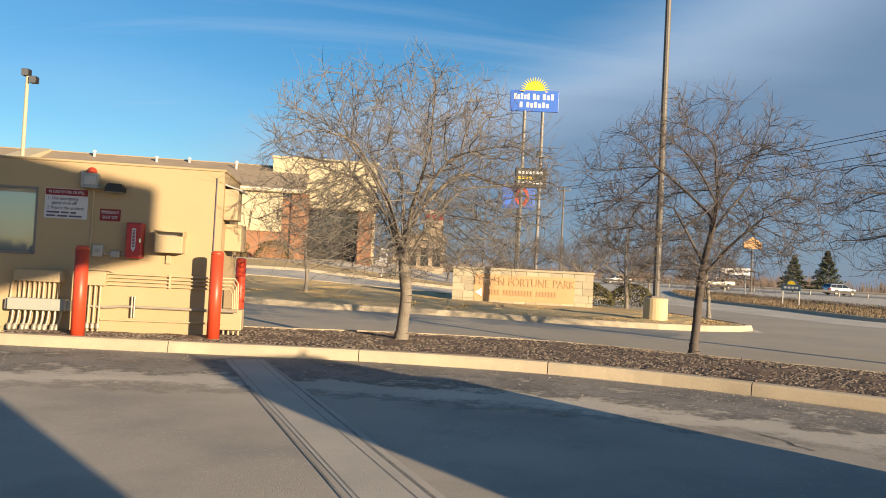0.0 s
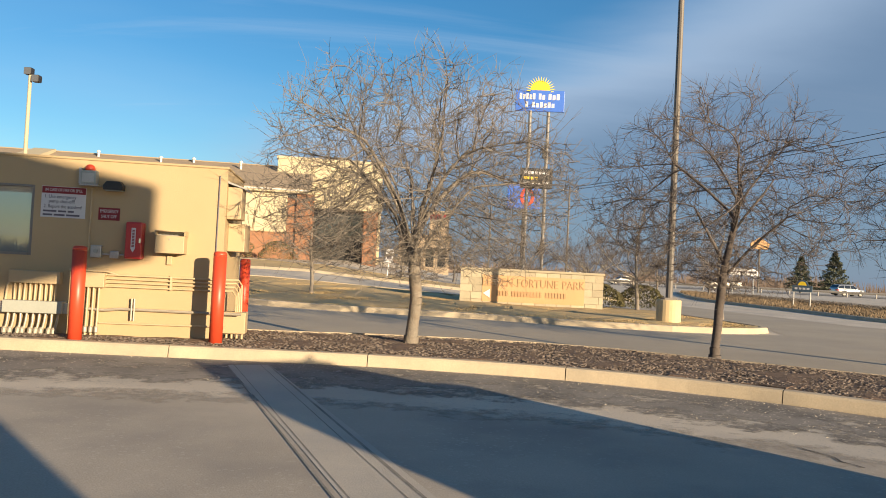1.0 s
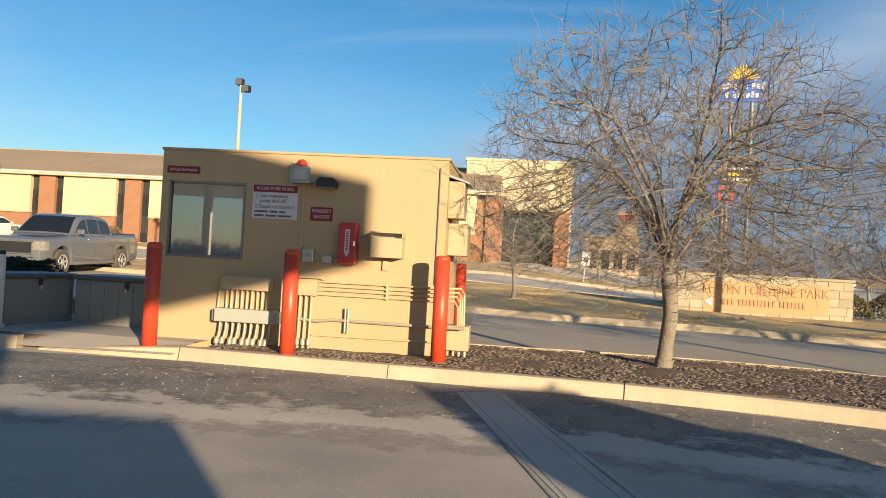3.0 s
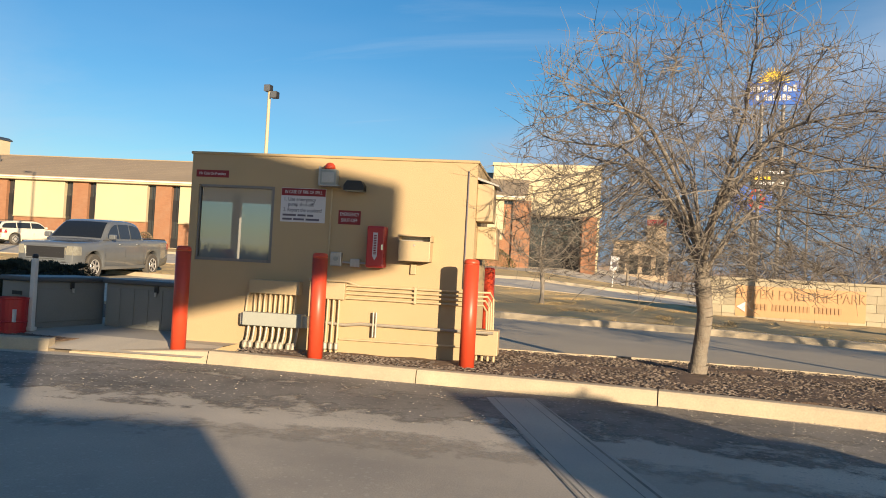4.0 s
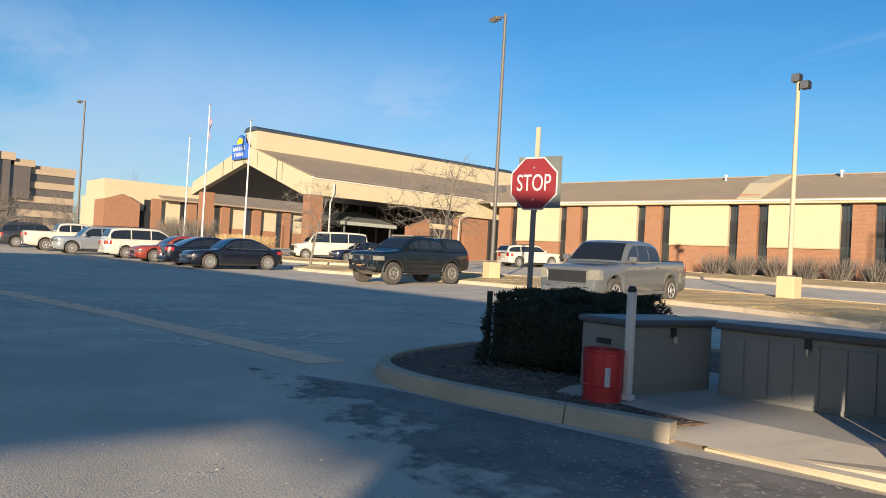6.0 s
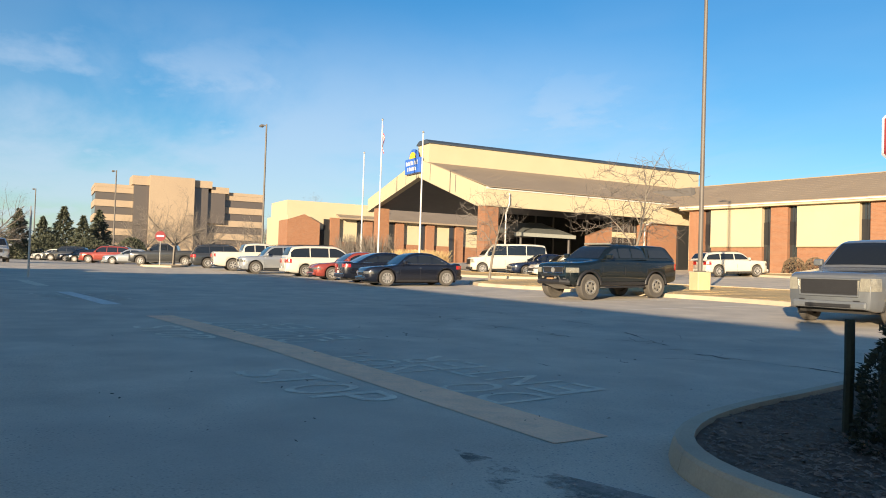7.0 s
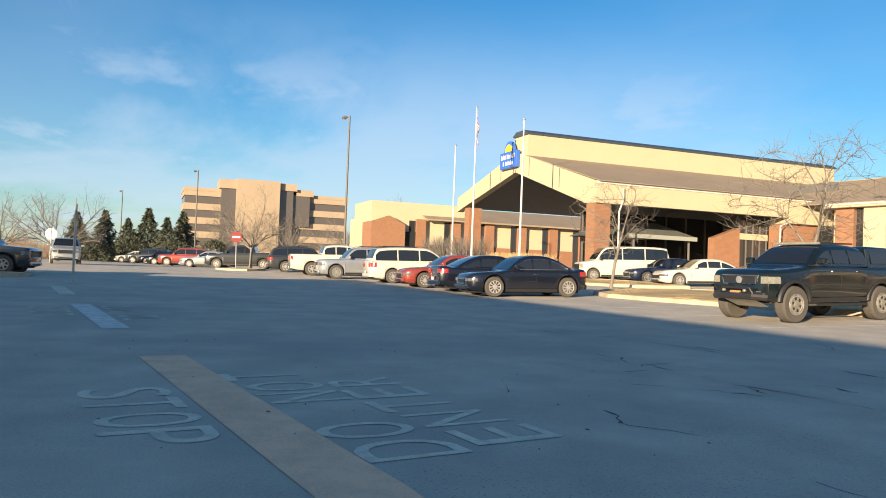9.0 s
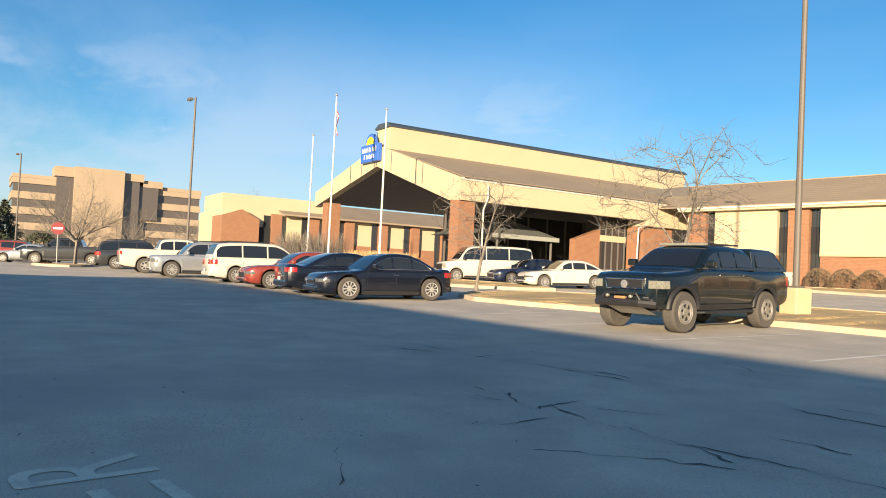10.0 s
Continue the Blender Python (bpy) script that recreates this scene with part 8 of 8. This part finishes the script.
# small hotel sign and do-not-enter sign
b = thing("parking_sign", on(-1.7, 45.5, -5), "small white sign on a post", "sign")
part("post", tube([(0, 0, 0), (0, 0, 1.5)], 0.03, 6), M_WHITE, b)
part("panel", box(-0.22, 0.22, -0.03, 0.0, 1.0, 1.75), M_SIGNWHITE, b)
part("bar", box(-0.12, 0.12, -0.035, -0.03, 1.2, 1.45), M_TEXT_DARK, b)
b = thing("do_not_enter_sign", on(-70.6, 16.8, 75, 0.12), "round red do-not-enter sign on a post", "road sign")
part("post", tube([(0, 0, 0), (0, 0, 2.6)], 0.04, 6), M_STEEL, b)
part("disc", lathe([(0.40, -0.06), (0.40, -0.04)], 24, axis="y", at=(0, 0, 2.3)), M_SIGNRED, b)
part("bar", box(-0.28, 0.28, -0.068, -0.06, 2.23, 2.37), M_SIGNWHITE, b)
b = thing("sign_post", on(-44.7, 8.1, 4), "grey sign plate seen from behind on a post", "road sign")
part("post", tube([(0, 0, 0), (0, 0, 2.9)], 0.045, 6), M_STEEL, b)
part("panel", box(-0.16, 0.16, -0.03, 0.0, 2.35, 3.1), M_STEEL, b)
b = thing("stop_sign", on(-77.3, 3.9, 80), "stop sign seen from behind", "road sign")
part("post", tube([(0, 0, 0), (0, 0, 2.6)], 0.045, 6), M_STEEL, b)
part("panel", prism([(0.45 * math.cos(radians(22.5 + 45 * k)), 2.2 + 0.45 * math.sin(radians(22.5 + 45 * k))) for k in range(8)], -0.02, 0.02), M_STEEL, b)

# ---- office block ----
of = thing("office_block", pose(-232, 42, 0), "six-storey tan office block with ribbon windows", "office building")
FH = 3.9
part("core", box(-18, -1.2, -22, 24, 0, 20.5), M_OFFICEGLASS, of, "dark ribbon glazing")
for k in range(6):
    z = 0.5 + k * FH
    part("spandrel", box(-18.2, -0.8, -22.2, -6.0, z - 0.9, z + 0.9), M_OFFICE, of, "tan spandrel band")
    part("spandrel", box(-18.2, -0.8, 6.5, 24.2, z - 0.9, z + 0.9), M_OFFICE, of, "tan spandrel band")
part("tower_front", box(-6, 3.0, -8.5, 3.4, 0, 24.3), M_OFFICE, of, "tan corner tower")
part("tower_side", box(-6.5, 1.5, -12.5, -8.5, 0, 22.5), M_OFFICEGLASS, of)
part("tower_cap", box(-7, 2.0, -13.0, -8.5, 21.5, 24.0), M_OFFICE, of)
part("tower_cap", box(-7, 1.6, 3.4, 8.5, 22.0, 24.0), M_OFFICE, of)
part("tower_side", box(-7, 1.2, 3.4, 7.5, 0, 22.0), M_OFFICEGLASS, of)
part("tower_cap", box(-7, 0.6, 8.5, 13.5, 20.8, 22.6), M_OFFICE, of)
part("tower_side", box(-7, 0.4, 7.5, 12.5, 12, 20.8), M_OFFICEGLASS, of)
part("roof_edge", box(-18.3, -0.7, -22.3, 24.3, 20.5, 21.4), M_OFFICE, of)

# ---- conifers ----
def conifer(x, y, h, seed):
    ob = thing("conifer", pose(x, y, gz(x, y)), "dark green conifer at the far edge of the car park", "tree", "conifers")
    part("trunk", tube([(0, 0, 0), (0, 0, h * 0.9)], [h * 0.03, 0.03], 6), M_BARK, ob)

    def place(r):
        t = r.random() ** 1.4
        a = r.uniform(0, 2 * math.pi)
        whorl = 0.72 + 0.28 * math.sin(t * 40 + 2 * math.sin(a * 3))
        rad = (1 - t) * h * 0.5 * whorl * math.sqrt(r.uniform(0.1, 1))
        d = Vector((math.cos(a), math.sin(a), -0.15))
        return Vector((math.cos(a) * rad, math.sin(a) * rad, 0.08 * h + t * h * 0.92)), d
    leaf_cloud(4200, place, h * 0.05, seed, ob, "crown", M_CONIFER)


for k, (x, y, h) in enumerate(((-124, 2.0, 6.4), (-128, 5.2, 7.0), (-126, 8.2, 6.0), (-127, 10.8, 7.6), (-124, 13.2, 6.3), (-127, 15.4, 7.4), (73, 148, 7.2), (78.5, 146, 8.2), (96, 140, 5), *((-30 - 6.5 * j, -104 - 3 * (j % 3), 4.2 + (j * 7) % 4 * 0.5) for j in range(0, 10, 4)))):
    conifer(x, y, h, 200 + k)


def shrub(x, y, lx, ly, h, seed, material, label, lift=0.1, count=2600, size=0.09):
    ob = thing("shrub", pose(x, y, gz(x, y) + lift), label, "shrub")

    def place(r):
        a, t = r.uniform(0, 2 * math.pi), r.random()
        k = math.sqrt(max(0.02, 1 - t * t)) * (0.8 + 0.25 * noise.noise(Vector((math.cos(a) * 2, math.sin(a) * 2, t * 3 + seed))))
        d = Vector((math.cos(a), math.sin(a), t + 0.2)).normalized()
        return Vector((math.cos(a) * lx * k, math.sin(a) * ly * k, t * h)), d
    leaf_cloud(count, place, size, seed, ob, "foliage", material)
    return ob


def twig_bush(x, y, rad, h, seed, material, label, count=700):
    """Leafless bush of thin upright stems."""
    ob = thing("shrub", pose(x, y, gz(x, y) + 0.1), label, "shrub")
    r = random.Random(seed)
    vs, fs = [], []
    for _ in range(count):
        a, k = r.uniform(0, 2 * math.pi), math.sqrt(r.random())
        p = Vector((math.cos(a) * rad * k * 0.5, math.sin(a) * rad * k * 0.5, 0))
        q = p + Vector((math.cos(a) * rad * k * 0.6 + r.gauss(0, 0.15), math.sin(a) * rad * k * 0.6 + r.gauss(0, 0.15), h * r.uniform(0.5, 1)))
        s_ = Vector((r.uniform(-1, 1), r.uniform(-1, 1), 0)).normalized() * 0.014
        i = len(vs)
        vs += [tuple(p - s_), tuple(p + s_), tuple(q + s_ * 0.4), tuple(q - s_ * 0.4)]
        fs.append((i, i + 1, i + 2, i + 3))
    me = bpy.data.meshes.new("stem_mass")
    me.from_pydata(vs, [], fs)
    linked("stem_mass", me, material, ob)


for k, (x, y, lx, h) in enumerate(((-13.5, 57.4, 1.8, 1.7), (-10.3, 57.6, 1.6, 1.3), (-16.5, 57.2, 1.7, 1.5))):
    shrub(x, y, lx, 1.1, h, 300 + k, M_SHRUB, "clipped brown-green shrub at the hotel wing")
for k in range(7):
    twig_bush(-31.5 + k * 2.0, 56.4 + k * 0.2, 1.1, 1.5, 320 + k, M_TWIG, "leafless shrub at the hotel wing", 400)
for k in range(4):
    shrub(-43.2 + k * 1.55, 56.4 + k * 0.15, 1.1, 0.8, 1.25, 310 + k, M_BRUSH, "brown winter hedge at the hotel wall", 0.0, 2400, 0.08)
for k, (x, y) in enumerate(((-70.5, 33.5), (-72.5, 33.8), (-66, 33.5))):
    twig_bush(x, y, 1.8, 2.9, 330 + k, M_TWIG, "tall leafless shrub at the entrance", 700)
for k in range(4):
    twig_bush(-56.5 - k * 2.2, 34.0 + 0.3 * k, 1.3, 1.6, 340 + k, M_GRASS, "tuft of tall dry ornamental grass", 900)
for k, (x, y) in enumerate(((9.2, 33.2), (7.4, 32.8))):
    shrub(x, y, 1.1, 0.9, 0.85, 350 + k, M_SHRUB, "low brown shrub behind the stone sign")
for k in range(14):
    twig_bush(27.2 - k % 3 * 0.5 - k * 0.15, 40 + k * 1.8, 1.5, 0.3, 360 + k, M_TWIG, "low leafless brush along the verge", 420)

# ---- far woods ----
def woods(name, arc0, arc1, dist, count, h, seed, label):
    """A distant belt of bare winter trees, too many to count."""
    r = random.Random(seed)
    vs, fs = [], []
    for _ in range(count):
        a, d = radians(r.uniform(arc0, arc1)), dist * r.uniform(0.9, 1.15)
        x, y = -math.sin(a) * d, math.cos(a) * d
        z0, hh = gz(x, y), h * r.uniform(0.45, 1.0) * (0.8 + 0.4 * noise.noise(Vector((a * 14, 0, seed))))
        for k in range(7):
            ox = r.gauss(0, hh * 0.22)
            s_, top = hh * r.uniform(0.015, 0.05), hh * r.uniform(0.5, 1)
            tx, ty = math.cos(a), math.sin(a)
            i = len(vs)
            vs += [(x + tx * (ox * 0.3 - s_), y + ty * (ox * 0.3 - s_), z0), (x + tx * (ox * 0.3 + s_), y + ty * (ox * 0.3 + s_), z0), (x + tx * ox, y + ty * ox, z0 + top)]
            fs.append((i, i + 1, i + 2))
    me = bpy.data.meshes.new(name)
    me.from_pydata(vs, [], fs)
    tagged(linked(name, me, M_HAZE_TREE), label, "woods", kind="stuff")


woods("far_woods", -75, 10, 330, 1500, 9, 1, "distant belt of bare winter trees")
woods("far_woods", 60, 130, 260, 1500, 9, 2, "distant belt of bare winter trees")
woods("far_woods", 150, 230, 120, 1300, 5.0, 4, "distant belt of bare trees beyond the station")
woods("far_woods", 84, 100, 140, 500, 4.2, 3, "dark hedge line behind the far parked cars")

# dark clipped evergreens under the conifers
for k, (x, y, l_) in enumerate(((-118, 3.5, 3.4), (-119, 9.0, 3.2), (-119, 14.2, 3.3), (-118, 19.0, 2.6))):
    shrub(x, y, 1.8, l_, 2.9 + 0.3 * (k % 2), 300 + k, M_CONIFER, "dark evergreen hedge at the far edge of the car park", 0.0, 2600, 0.28)
